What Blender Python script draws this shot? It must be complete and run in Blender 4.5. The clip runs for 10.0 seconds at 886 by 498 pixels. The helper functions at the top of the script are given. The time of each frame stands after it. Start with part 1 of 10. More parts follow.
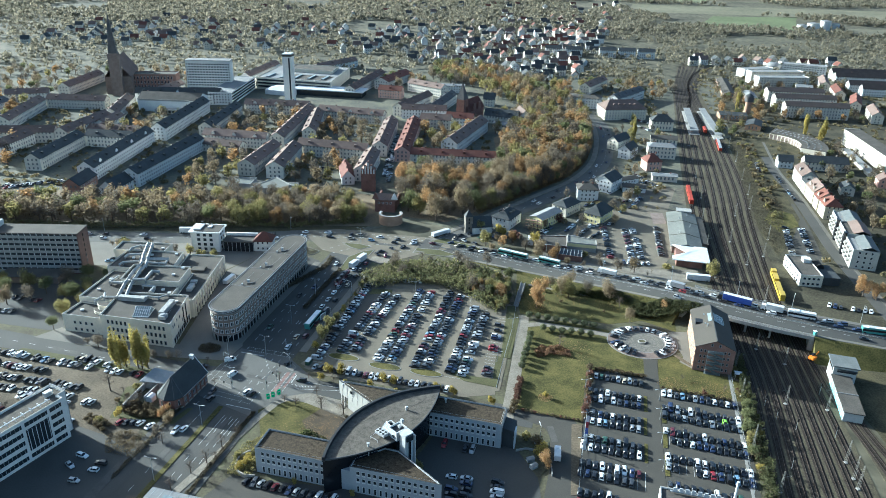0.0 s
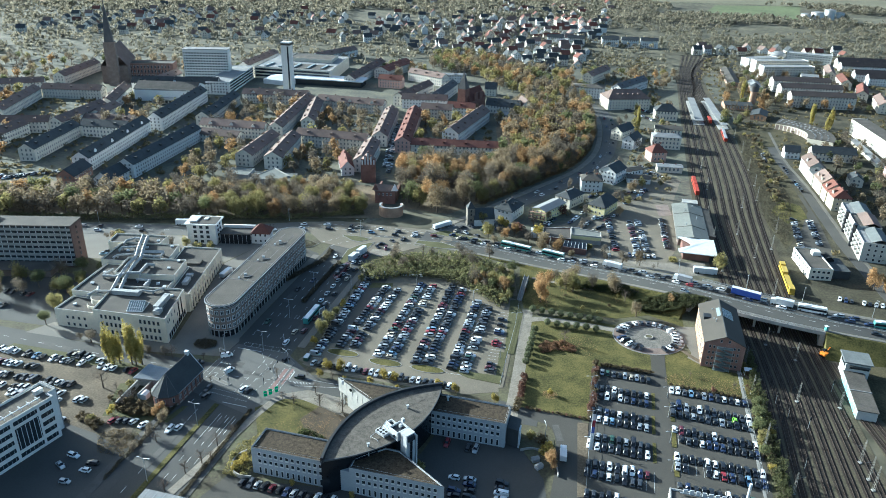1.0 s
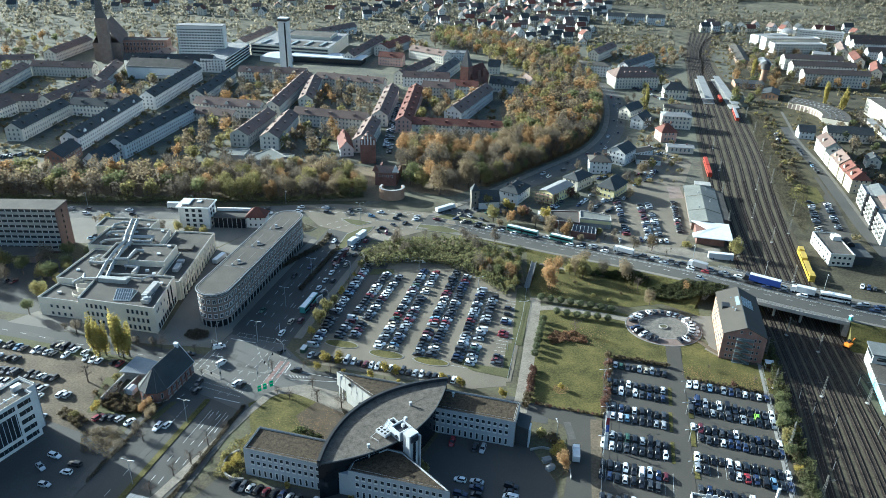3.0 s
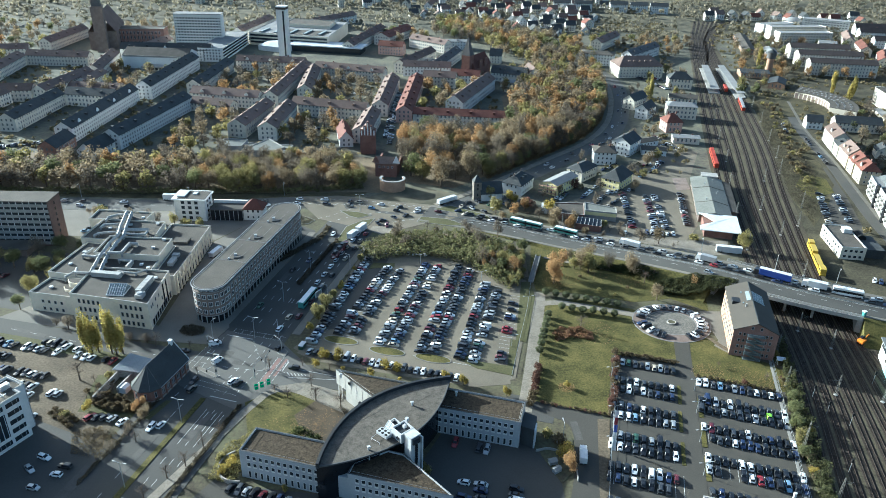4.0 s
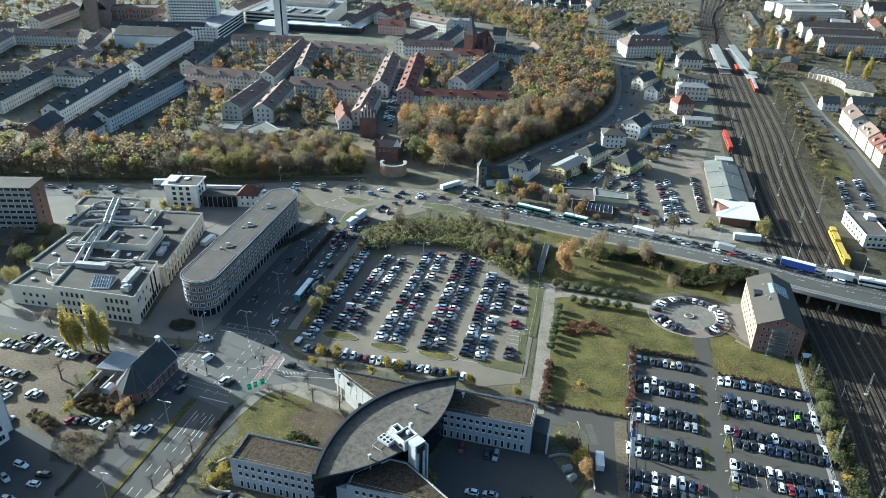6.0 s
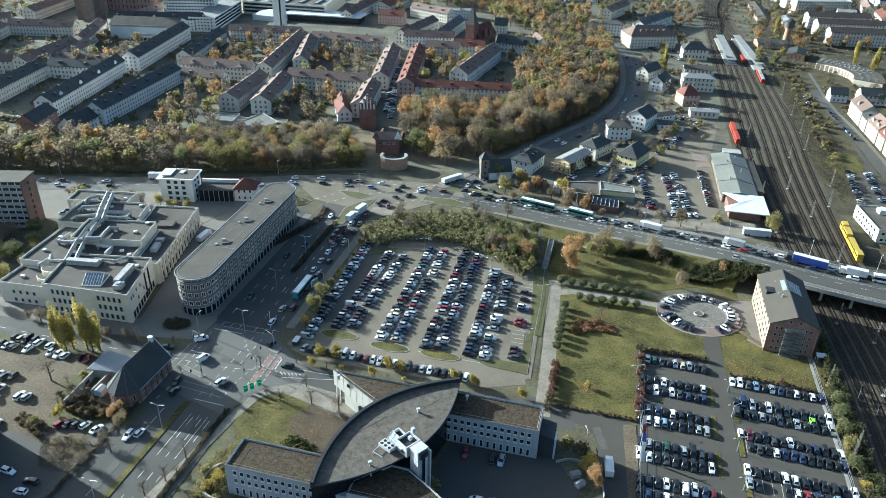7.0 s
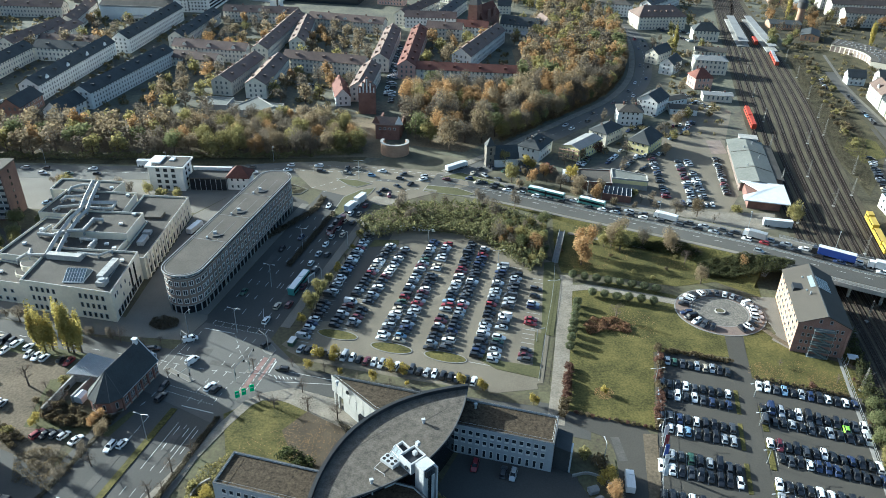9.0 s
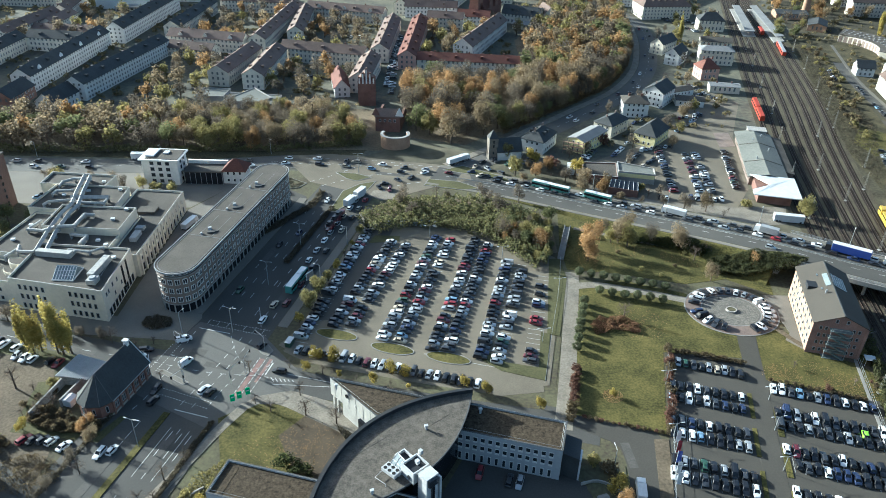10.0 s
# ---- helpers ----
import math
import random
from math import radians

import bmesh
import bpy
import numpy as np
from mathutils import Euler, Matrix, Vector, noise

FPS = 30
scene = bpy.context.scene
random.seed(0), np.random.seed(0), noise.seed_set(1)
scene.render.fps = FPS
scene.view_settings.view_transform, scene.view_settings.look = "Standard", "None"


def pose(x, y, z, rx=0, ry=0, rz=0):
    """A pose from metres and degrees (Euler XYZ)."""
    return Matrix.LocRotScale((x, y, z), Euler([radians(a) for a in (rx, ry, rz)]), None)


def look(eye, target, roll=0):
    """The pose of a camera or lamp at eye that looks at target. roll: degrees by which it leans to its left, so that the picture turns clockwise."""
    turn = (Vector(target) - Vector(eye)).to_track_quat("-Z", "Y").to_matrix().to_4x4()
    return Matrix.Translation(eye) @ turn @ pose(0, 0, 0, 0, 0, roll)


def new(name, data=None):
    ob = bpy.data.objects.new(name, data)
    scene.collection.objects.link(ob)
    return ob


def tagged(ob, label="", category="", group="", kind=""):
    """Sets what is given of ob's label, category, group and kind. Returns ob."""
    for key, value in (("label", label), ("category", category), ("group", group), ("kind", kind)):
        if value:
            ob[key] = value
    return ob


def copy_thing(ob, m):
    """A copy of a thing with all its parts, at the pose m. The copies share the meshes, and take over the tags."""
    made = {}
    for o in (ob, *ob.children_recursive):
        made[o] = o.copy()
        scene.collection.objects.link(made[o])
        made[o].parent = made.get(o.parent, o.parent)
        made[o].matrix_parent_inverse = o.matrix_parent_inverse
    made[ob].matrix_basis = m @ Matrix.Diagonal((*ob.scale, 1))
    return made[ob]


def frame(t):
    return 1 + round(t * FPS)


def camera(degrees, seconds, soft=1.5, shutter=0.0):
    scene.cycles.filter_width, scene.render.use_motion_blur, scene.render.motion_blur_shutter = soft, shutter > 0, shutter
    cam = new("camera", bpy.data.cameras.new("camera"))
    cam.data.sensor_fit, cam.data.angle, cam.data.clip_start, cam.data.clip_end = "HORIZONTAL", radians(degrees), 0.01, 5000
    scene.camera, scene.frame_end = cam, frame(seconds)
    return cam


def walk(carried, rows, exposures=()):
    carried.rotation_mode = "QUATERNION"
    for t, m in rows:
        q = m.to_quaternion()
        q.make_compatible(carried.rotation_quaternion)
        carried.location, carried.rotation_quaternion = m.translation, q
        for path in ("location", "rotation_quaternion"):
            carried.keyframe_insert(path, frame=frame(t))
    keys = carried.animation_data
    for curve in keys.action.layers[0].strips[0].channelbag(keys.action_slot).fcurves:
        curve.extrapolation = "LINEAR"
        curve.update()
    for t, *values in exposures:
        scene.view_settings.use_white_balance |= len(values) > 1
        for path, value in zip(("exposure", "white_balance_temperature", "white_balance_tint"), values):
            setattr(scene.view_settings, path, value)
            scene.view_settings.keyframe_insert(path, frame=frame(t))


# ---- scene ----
cam = camera(62.6, 10.0, soft=0.9)
PATH = [
    (0, (3.73, -36.46, 171.51), (3.59, 146.48, 90.68), 1.44),
    (0.5, (3.33, -32.38, 170.23), (3.21, 150.05, 88.26), 1.45),
    (1, (2.93, -28.31, 168.94), (2.82, 153.58, 85.79), 1.46),
    (1.5, (2.53, -24.25, 167.64), (2.43, 157.08, 83.28), 1.47),
    (2, (2.13, -20.20, 166.32), (2.04, 160.57, 80.75), 1.47),
    (2.5, (1.72, -16.14, 165.00), (1.65, 164.05, 78.22), 1.48),
    (4, (0.46, -3.98, 161.01), (0.42, 174.49, 70.74), 1.47),
    (4.5, (0.02, 0.09, 159.68), (0.00, 177.99, 68.29), 1.47),
    (5, (-0.43, 4.16, 158.35), (-0.43, 181.50, 65.89), 1.47),
    (5.5, (-0.88, 8.24, 157.02), (-0.87, 185.04, 63.51), 1.46),
    (7, (-2.31, 20.51, 153.03), (-2.20, 195.72, 56.58), 1.45),
    (7.5, (-2.80, 24.61, 151.70), (-2.66, 199.30, 54.31), 1.44),
    (8, (-3.30, 28.72, 150.38), (-3.11, 202.87, 52.05), 1.45),
    (8.5, (-3.81, 32.82, 149.05), (-3.55, 206.45, 49.77), 1.45),
    (9, (-4.32, 36.93, 147.71), (-3.99, 210.00, 47.48), 1.46),
    (9.5, (-4.84, 41.03, 146.37), (-4.43, 213.53, 45.15), 1.48),
    (10, (-5.36, 45.13, 145.02), (-4.85, 217.01, 42.77), 1.50),
]
walk(cam, [(t, look(eye, target, roll)) for t, eye, target, roll in PATH], exposures=[(0.0, 1.85, 4790, -4), (10.0, 1.78, 4990, -3)])

# light: low autumn sun, clear hazy sky
SUN_AZ, SUN_EL = -61.0, 17.5
world = bpy.data.worlds.new("sky")
scene.world = world
world.use_nodes = True
wn = world.node_tree.nodes
sky = wn.new("ShaderNodeTexSky")
sky.sky_type, sky.sun_disc = "NISHITA", False
sky.sun_elevation, sky.sun_rotation = radians(SUN_EL), radians(SUN_AZ % 360)
sky.air_density, sky.dust_density = 1.1, 4.5
world.node_tree.links.new(sky.outputs[0], wn["Background"].inputs[0])
wn["Background"].inputs[1].default_value = 0.066
lamp = bpy.data.lights.new("sun", "SUN")
lamp.energy, lamp.angle, lamp.color = 5.0, radians(0.6), (1.0, 0.885, 0.72)
sun = new("sun", lamp)
sd = Vector((math.sin(radians(SUN_AZ)) * math.cos(radians(SUN_EL)), math.cos(radians(SUN_AZ)) * math.cos(radians(SUN_EL)), math.sin(radians(SUN_EL))))
sun.matrix_world = look(sd * 900, (0, 0, 0))


# ---- materials ----
def mat(name, col, rough=0.85, var=0.2, s1=0.12, s2=1.6, metal=0.0, bump=0.0, rnd=0.0, isl=0.0, spec=0.2, col2=None):
    """A weathered surface: broad stains, fine grain, and shade that differs from piece to piece."""
    m = bpy.data.materials.new(name)
    m.use_nodes = True
    n, l = m.node_tree.nodes, m.node_tree.links
    b = n["Principled BSDF"]
    b.inputs["Roughness"].default_value, b.inputs["Metallic"].default_value = rough, metal
    b.inputs["Specular IOR Level"].default_value = spec
    geo = n.new("ShaderNodeNewGeometry")
    big, fine = n.new("ShaderNodeTexNoise"), n.new("ShaderNodeTexNoise")
    for t, s, d in ((big, s1, 3.0), (fine, s2, 4.0)):
        t.inputs["Scale"].default_value, t.inputs["Detail"].default_value = s, d
        l.new(geo.outputs["Position"], t.inputs["Vector"])
    both = n.new("ShaderNodeMath")
    both.operation = "ADD"
    l.new(big.outputs[0], both.inputs[0]), l.new(fine.outputs[0], both.inputs[1])
    ramp = n.new("ShaderNodeMapRange")
    ramp.inputs["From Min"].default_value, ramp.inputs["From Max"].default_value = 0.7, 1.3
    l.new(both.outputs[0], ramp.inputs["Value"])
    mix = n.new("ShaderNodeMix")
    mix.data_type = "RGBA"
    lo = [c * (1 - var) for c in col]
    hi = [min(1.0, c * (1 + var)) for c in (col2 or col)]
    mix.inputs["A"].default_value, mix.inputs["B"].default_value = (*lo, 1), (*hi, 1)
    l.new(ramp.outputs[0], mix.inputs["Factor"])
    out = mix.outputs["Result"]
    for amount, node, socket in ((rnd, "ShaderNodeObjectInfo", "Random"), (isl, "ShaderNodeNewGeometry", "Random Per Island")):
        if amount:
            src = n.new(node)
            rng = n.new("ShaderNodeMapRange")
            rng.inputs["To Min"].default_value, rng.inputs["To Max"].default_value = 1 - amount, 1 + amount
            l.new(src.outputs[socket], rng.inputs["Value"])
            hsv = n.new("ShaderNodeHueSaturation")
            l.new(rng.outputs[0], hsv.inputs["Value"]), l.new(out, hsv.inputs["Color"])
            out = hsv.outputs["Color"]
    l.new(out, b.inputs["Base Color"])
    if bump:
        bp = n.new("ShaderNodeBump")
        bp.inputs["Strength"].default_value, bp.inputs["Distance"].default_value = 0.6, bump
        l.new(fine.outputs[0], bp.inputs["Height"]), l.new(bp.outputs[0], b.inputs["Normal"])
    return m


def leafy(name, col, col2):
    """Foliage: each clump its own tone between two colours, a little light passing through."""
    m = bpy.data.materials.new(name)
    m.use_nodes = True
    n, l = m.node_tree.nodes, m.node_tree.links
    b = n["Principled BSDF"]
    b.inputs["Roughness"].default_value, b.inputs["Specular IOR Level"].default_value = 0.8, 0.15
    geo, info = n.new("ShaderNodeNewGeometry"), n.new("ShaderNodeObjectInfo")
    mix, hsv, rng = n.new("ShaderNodeMix"), n.new("ShaderNodeHueSaturation"), n.new("ShaderNodeMapRange")
    mix.data_type = "RGBA"
    mix.inputs["A"].default_value, mix.inputs["B"].default_value = (*col, 1), (*col2, 1)
    l.new(geo.outputs["Random Per Island"], mix.inputs["Factor"])
    rng.inputs["To Min"].default_value, rng.inputs["To Max"].default_value = 0.78, 1.22
    l.new(info.outputs["Random"], rng.inputs["Value"])
    l.new(rng.outputs[0], hsv.inputs["Value"]), l.new(mix.outputs["Result"], hsv.inputs["Color"])
    l.new(hsv.outputs["Color"], b.inputs["Base Color"])
    tr, add = n.new("ShaderNodeBsdfTranslucent"), n.new("ShaderNodeMixShader")
    l.new(hsv.outputs["Color"], tr.inputs["Color"])
    add.inputs[0].default_value = 0.55
    l.new(b.outputs[0], add.inputs[1]), l.new(tr.outputs[0], add.inputs[2])
    l.new(add.outputs[0], n["Material Output"].inputs["Surface"])
    return m


LAND = mat("land", (0.066, 0.063, 0.042), 0.95, 0.35, 0.012, 0.12, col2=(0.105, 0.094, 0.064))
TOWN_GROUND = mat("town_ground", (0.10, 0.096, 0.084), 0.95, 0.35, 0.04, 0.4, col2=(0.105, 0.10, 0.068))
ASPHALT = mat("asphalt", (0.098, 0.093, 0.084), 0.9, 0.17, 0.05, 3.0, spec=0.3)
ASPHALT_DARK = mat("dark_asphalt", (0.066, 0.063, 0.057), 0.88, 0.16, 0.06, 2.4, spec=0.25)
LOT = mat("lot_asphalt", (0.064, 0.059, 0.05), 0.9, 0.13, 0.05, 2.6, spec=0.2)
LOT_PALE = mat("sandy_lot_asphalt", (0.146, 0.126, 0.095), 0.92, 0.22, 0.06, 3.0)
PATCH = mat("asphalt_patch", (0.082, 0.077, 0.069), 0.9, 0.2, 0.3, 2.0, spec=0.25)
PALE_PANEL = mat("pale_concrete_panel", (0.47, 0.465, 0.44), 0.8, 0.1, 0.2, 1.5)
MILL_ROOF = mat("brown_grey_sheet_roof", (0.064, 0.057, 0.048), 0.75, 0.1, 0.15, 2.6)
CIRCLE_PAVE = mat("reddish_paving", (0.165, 0.125, 0.105), 0.9, 0.25, 0.2, 3.0)
PAVING = mat("paving", (0.15, 0.138, 0.118), 0.9, 0.17, 0.08, 3.2)
COBBLE = mat("cobble", (0.118, 0.109, 0.094), 0.9, 0.2, 0.2, 3.5, bump=0.03)
GRAVEL = mat("gravel", (0.086, 0.069, 0.047), 0.95, 0.32, 0.07, 1.3, col2=(0.115, 0.092, 0.063))
FORECOURT = mat("sandy_paving", (0.19, 0.168, 0.135), 0.92, 0.3, 0.2, 1.6)
DARK_TRIM = mat("dark_metal_trim", (0.075, 0.076, 0.078), 0.75, 0.12, 0.3, 3.0)
PALE_METAL = mat("pale_plant_metal", (0.44, 0.445, 0.45), 0.55, 0.14, 0.4, 3.0)
GARDEN = mat("garden_soil", (0.042, 0.038, 0.024), 0.95, 0.4, 0.08, 0.9, col2=(0.06, 0.053, 0.033))
SOIL = mat("soil", (0.085, 0.068, 0.05), 0.95, 0.35, 0.1, 1.0, col2=(0.085, 0.082, 0.045))
LITTER = mat("leaf_litter", (0.14, 0.11, 0.07), 0.95, 0.4, 0.08, 0.9)
GRASS = mat("grass", (0.046, 0.049, 0.013), 0.95, 0.38, 0.14, 1.5, bump=0.1, col2=(0.094, 0.08, 0.024))
GRASS_DRY = mat("dry_grass", (0.078, 0.075, 0.034), 0.95, 0.35, 0.06, 1.6, bump=0.05)
BALLAST = mat("ballast", (0.074, 0.058, 0.041), 0.95, 0.38, 0.06, 1.6, bump=0.06, col2=(0.07, 0.062, 0.038))
SLEEPER = mat("sleeper", (0.034, 0.028, 0.023), 0.9, 0.3, 0.3, 3.0, isl=0.3)
STEEL = mat("rail_steel", (0.075, 0.057, 0.045), 0.5, 0.2, 0.3, 3.0, metal=0.4)
KERB = mat("kerb_stone", (0.22, 0.21, 0.195), 0.85, 0.2, 0.3, 3.0)
MARK = mat("road_paint", (0.46, 0.46, 0.44), 0.8, 0.35, 0.6, 4.0)
RED_MARK = mat("red_lane", (0.20, 0.125, 0.11), 0.85, 0.3, 0.4, 3.0)
BROWN_STONE = mat("brown_stone", (0.17, 0.15, 0.125), 0.9, 0.25, 0.5, 2.0)
PALE_WALL = mat("pale_grey_wall", (0.385, 0.375, 0.345), 0.85, 0.12, 0.2, 1.5)
ROW_CREAM = mat("cream_yellow_render", (0.44, 0.385, 0.285), 0.88, 0.12, 0.1, 0.9, rnd=0.08)
APT_WALL = mat("off_white_render", (0.44, 0.425, 0.375), 0.88, 0.12, 0.1, 0.9)
TRACK_BED = mat("oily_track_ballast", (0.043, 0.034, 0.026), 0.95, 0.35, 0.1, 1.6)
BARE_SOIL = mat("bare_brown_soil", (0.072, 0.055, 0.036), 0.95, 0.35, 0.3, 1.8, bump=0.05)
STAIR_STEEL = mat("green_grey_stair_steel", (0.15, 0.18, 0.178), 0.6, 0.15, 0.4, 3.0, metal=0.2)
ROOF_GREY = mat("grey_roof_sheet", (0.125, 0.132, 0.13), 0.9, 0.2, 0.3, 2.0)
CONCRETE = mat("concrete", (0.30, 0.29, 0.27), 0.85, 0.2, 0.15, 1.6)
CREAM = mat("cream_render", (0.60, 0.55, 0.45), 0.85, 0.1, 0.1, 0.9, rnd=0.04)
WHITE = mat("white_render", (0.61, 0.60, 0.575), 0.8, 0.1, 0.1, 0.9, rnd=0.06)
GREY_PANEL = mat("pale_grey_panel", (0.36, 0.37, 0.385), 0.6, 0.08, 0.2, 1.5)
YELLOW = mat("yellow_render", (0.66, 0.58, 0.30), 0.85, 0.08, 0.15, 1.0)
TOWN_WALL = mat("town_render", (0.60, 0.555, 0.475), 0.88, 0.14, 0.08, 0.6, rnd=0.14)
PINK_WALL = mat("rose_render", (0.50, 0.32, 0.26), 0.88, 0.12, 0.08, 0.6, rnd=0.12)
BRICK = mat("red_brick", (0.175, 0.10, 0.08), 0.9, 0.26, 0.3, 4.0, bump=0.02)
BRICK_DARK = mat("clinker", (0.19, 0.15, 0.128), 0.85, 0.24, 0.3, 4.0, bump=0.02)
BRICK_WARM = mat("warm_brick", (0.33, 0.215, 0.145), 0.9, 0.22, 0.3, 4.0, bump=0.02)
STONE = mat("field_stone", (0.30, 0.28, 0.25), 0.9, 0.3, 0.5, 2.0)
TILE_RED = mat("red_tile", (0.12, 0.052, 0.039), 0.85, 0.24, 0.15, 2.0, rnd=0.18)
TILE_BROWN = mat("brown_tile", (0.145, 0.105, 0.088), 0.85, 0.22, 0.15, 2.0, rnd=0.2)
ESTATE_ROOF = mat("estate_roof_tile", (0.07, 0.056, 0.05), 0.8, 0.2, 0.2, 2.5, rnd=0.1)
SLATE = mat("slate", (0.05, 0.053, 0.054), 0.75, 0.22, 0.2, 2.5, rnd=0.12)
# slate paled to put distance haze into far roofs; also serves near flashings
SLATE_PALE = mat("weathered_slate", (0.105, 0.10, 0.098), 0.8, 0.22, 0.2, 2.5, rnd=0.15)
FELT = mat("roof_felt", (0.078, 0.07, 0.06), 0.92, 0.3, 0.14, 2.2)
FELT_LIGHT = mat("pale_roof_felt", (0.20, 0.20, 0.198), 0.9, 0.16, 0.12, 1.6)
ROOF_GRAVEL = mat("roof_gravel", (0.094, 0.083, 0.069), 0.95, 0.42, 0.5, 2.6, bump=0.12)
SEDUM = mat("sedum", (0.042, 0.031, 0.021), 0.95, 0.6, 0.8, 1.9, bump=0.16, col2=(0.054, 0.041, 0.026))
SHEET = mat("green_grey_sheet", (0.15, 0.152, 0.135), 0.6, 0.2, 0.1, 1.0)
MAST = mat("weathered_mast_steel", (0.17, 0.165, 0.15), 0.7, 0.2, 0.4, 3.0)
TRAIN_RED = mat("train_red", (0.30, 0.045, 0.025), 0.45, 0.1, 0.3, 2.0)
PINK_BRICK = mat("pink_brick", (0.25, 0.15, 0.12), 0.9, 0.26, 0.3, 4.0, bump=0.02)
SLAB_BRICK = mat("dark_slab_brick", (0.12, 0.08, 0.07), 0.9, 0.24, 0.3, 4.0, bump=0.02)
BLACK_RIM = mat("black_metal_edge", (0.028, 0.03, 0.034), 0.5, 0.15, 0.3, 3.0)
METAL = mat("pale_metal", (0.62, 0.63, 0.64), 0.38, 0.08, 0.4, 3.0, metal=0.55)
WHITE_METAL = mat("white_metal", (0.52, 0.53, 0.54), 0.55, 0.1, 0.4, 3.0)
ZINC = mat("zinc", (0.30, 0.31, 0.32), 0.55, 0.12, 0.3, 2.0, metal=0.25)
POLE = mat("galvanised_pole", (0.36, 0.37, 0.37), 0.5, 0.1, 0.5, 3.0, metal=0.5)
GLASS = mat("window_glass", (0.025, 0.03, 0.036), 0.12, 0.2, 0.3, 2.0, spec=0.6)
# distant windows: haze over the dark glass is put into this lighter grey
PANE = mat("curtained_pane", (0.115, 0.118, 0.12), 0.3, 0.3, 0.6, 2.0, spec=0.4)
GLASS_DARK = mat("dark_glazing", (0.012, 0.014, 0.018), 0.15, 0.2, 0.3, 2.0, spec=0.35)
GLASS_PALE = mat("pale_rooflight", (0.19, 0.22, 0.23), 0.25, 0.15, 0.5, 2.0, spec=0.5)
RUBBER = mat("tyre_rubber", (0.018, 0.018, 0.018), 0.8, 0.1, 1.0, 6.0)
BARK = mat("bark", (0.11, 0.085, 0.065), 0.95, 0.25, 0.6, 5.0, bump=0.03, rnd=0.25)
WATER = mat("lake_water", (0.05, 0.07, 0.08), 0.08, 0.1, 0.01, 0.1, spec=0.6)
GREEN_SIGN = mat("green_board", (0.03, 0.42, 0.16), 0.5, 0.06, 0.5, 3.0)
L_GREEN = leafy("green_leaves", (0.12, 0.132, 0.06), (0.186, 0.186, 0.09))
L_OLIVE = leafy("olive_leaves", (0.198, 0.18, 0.0744), (0.3, 0.258, 0.108))
L_GOLD = leafy("golden_leaves", (0.25, 0.195, 0.052), (0.37, 0.30, 0.082))
L_ORANGE = leafy("orange_leaves", (0.269, 0.169, 0.0775), (0.388, 0.256, 0.125))
L_BROWN = leafy("brown_leaves", (0.188, 0.147, 0.0925), (0.275, 0.219, 0.138))
L_TWIG = leafy("bare_twigs", (0.125, 0.104, 0.078), (0.175, 0.148, 0.112))
L_FINE = leafy("fine_twigs", (0.075, 0.06, 0.048), (0.13, 0.105, 0.085))
L_THICKET = leafy("thicket_leaves", (0.11, 0.114, 0.054), (0.205, 0.19, 0.092))
L_BLADE = leafy("rough_grass", (0.062, 0.068, 0.026), (0.125, 0.105, 0.05))
L_TOPIARY = leafy("clipped_leaves", (0.09, 0.10, 0.055), (0.17, 0.18, 0.10))
L_SCRUB = leafy("brown_scrub", (0.072, 0.062, 0.045), (0.135, 0.115, 0.08))
L_HEDGE = leafy("hedge_leaves", (0.10, 0.078, 0.046), (0.165, 0.13, 0.076))
ROUGH_BANK = mat("rough_bank_grass", (0.043, 0.04, 0.02), 0.95, 0.4, 0.12, 1.2, bump=0.06, col2=(0.066, 0.056, 0.03))
L_RED = leafy("red_leaves", (0.105, 0.058, 0.044), (0.165, 0.095, 0.068))
L_HEDGE_GREEN = leafy("olive_hedge", (0.055, 0.06, 0.028), (0.105, 0.105, 0.05))
L_DARK = leafy("dark_hedge", (0.04, 0.05, 0.022), (0.08, 0.085, 0.035))


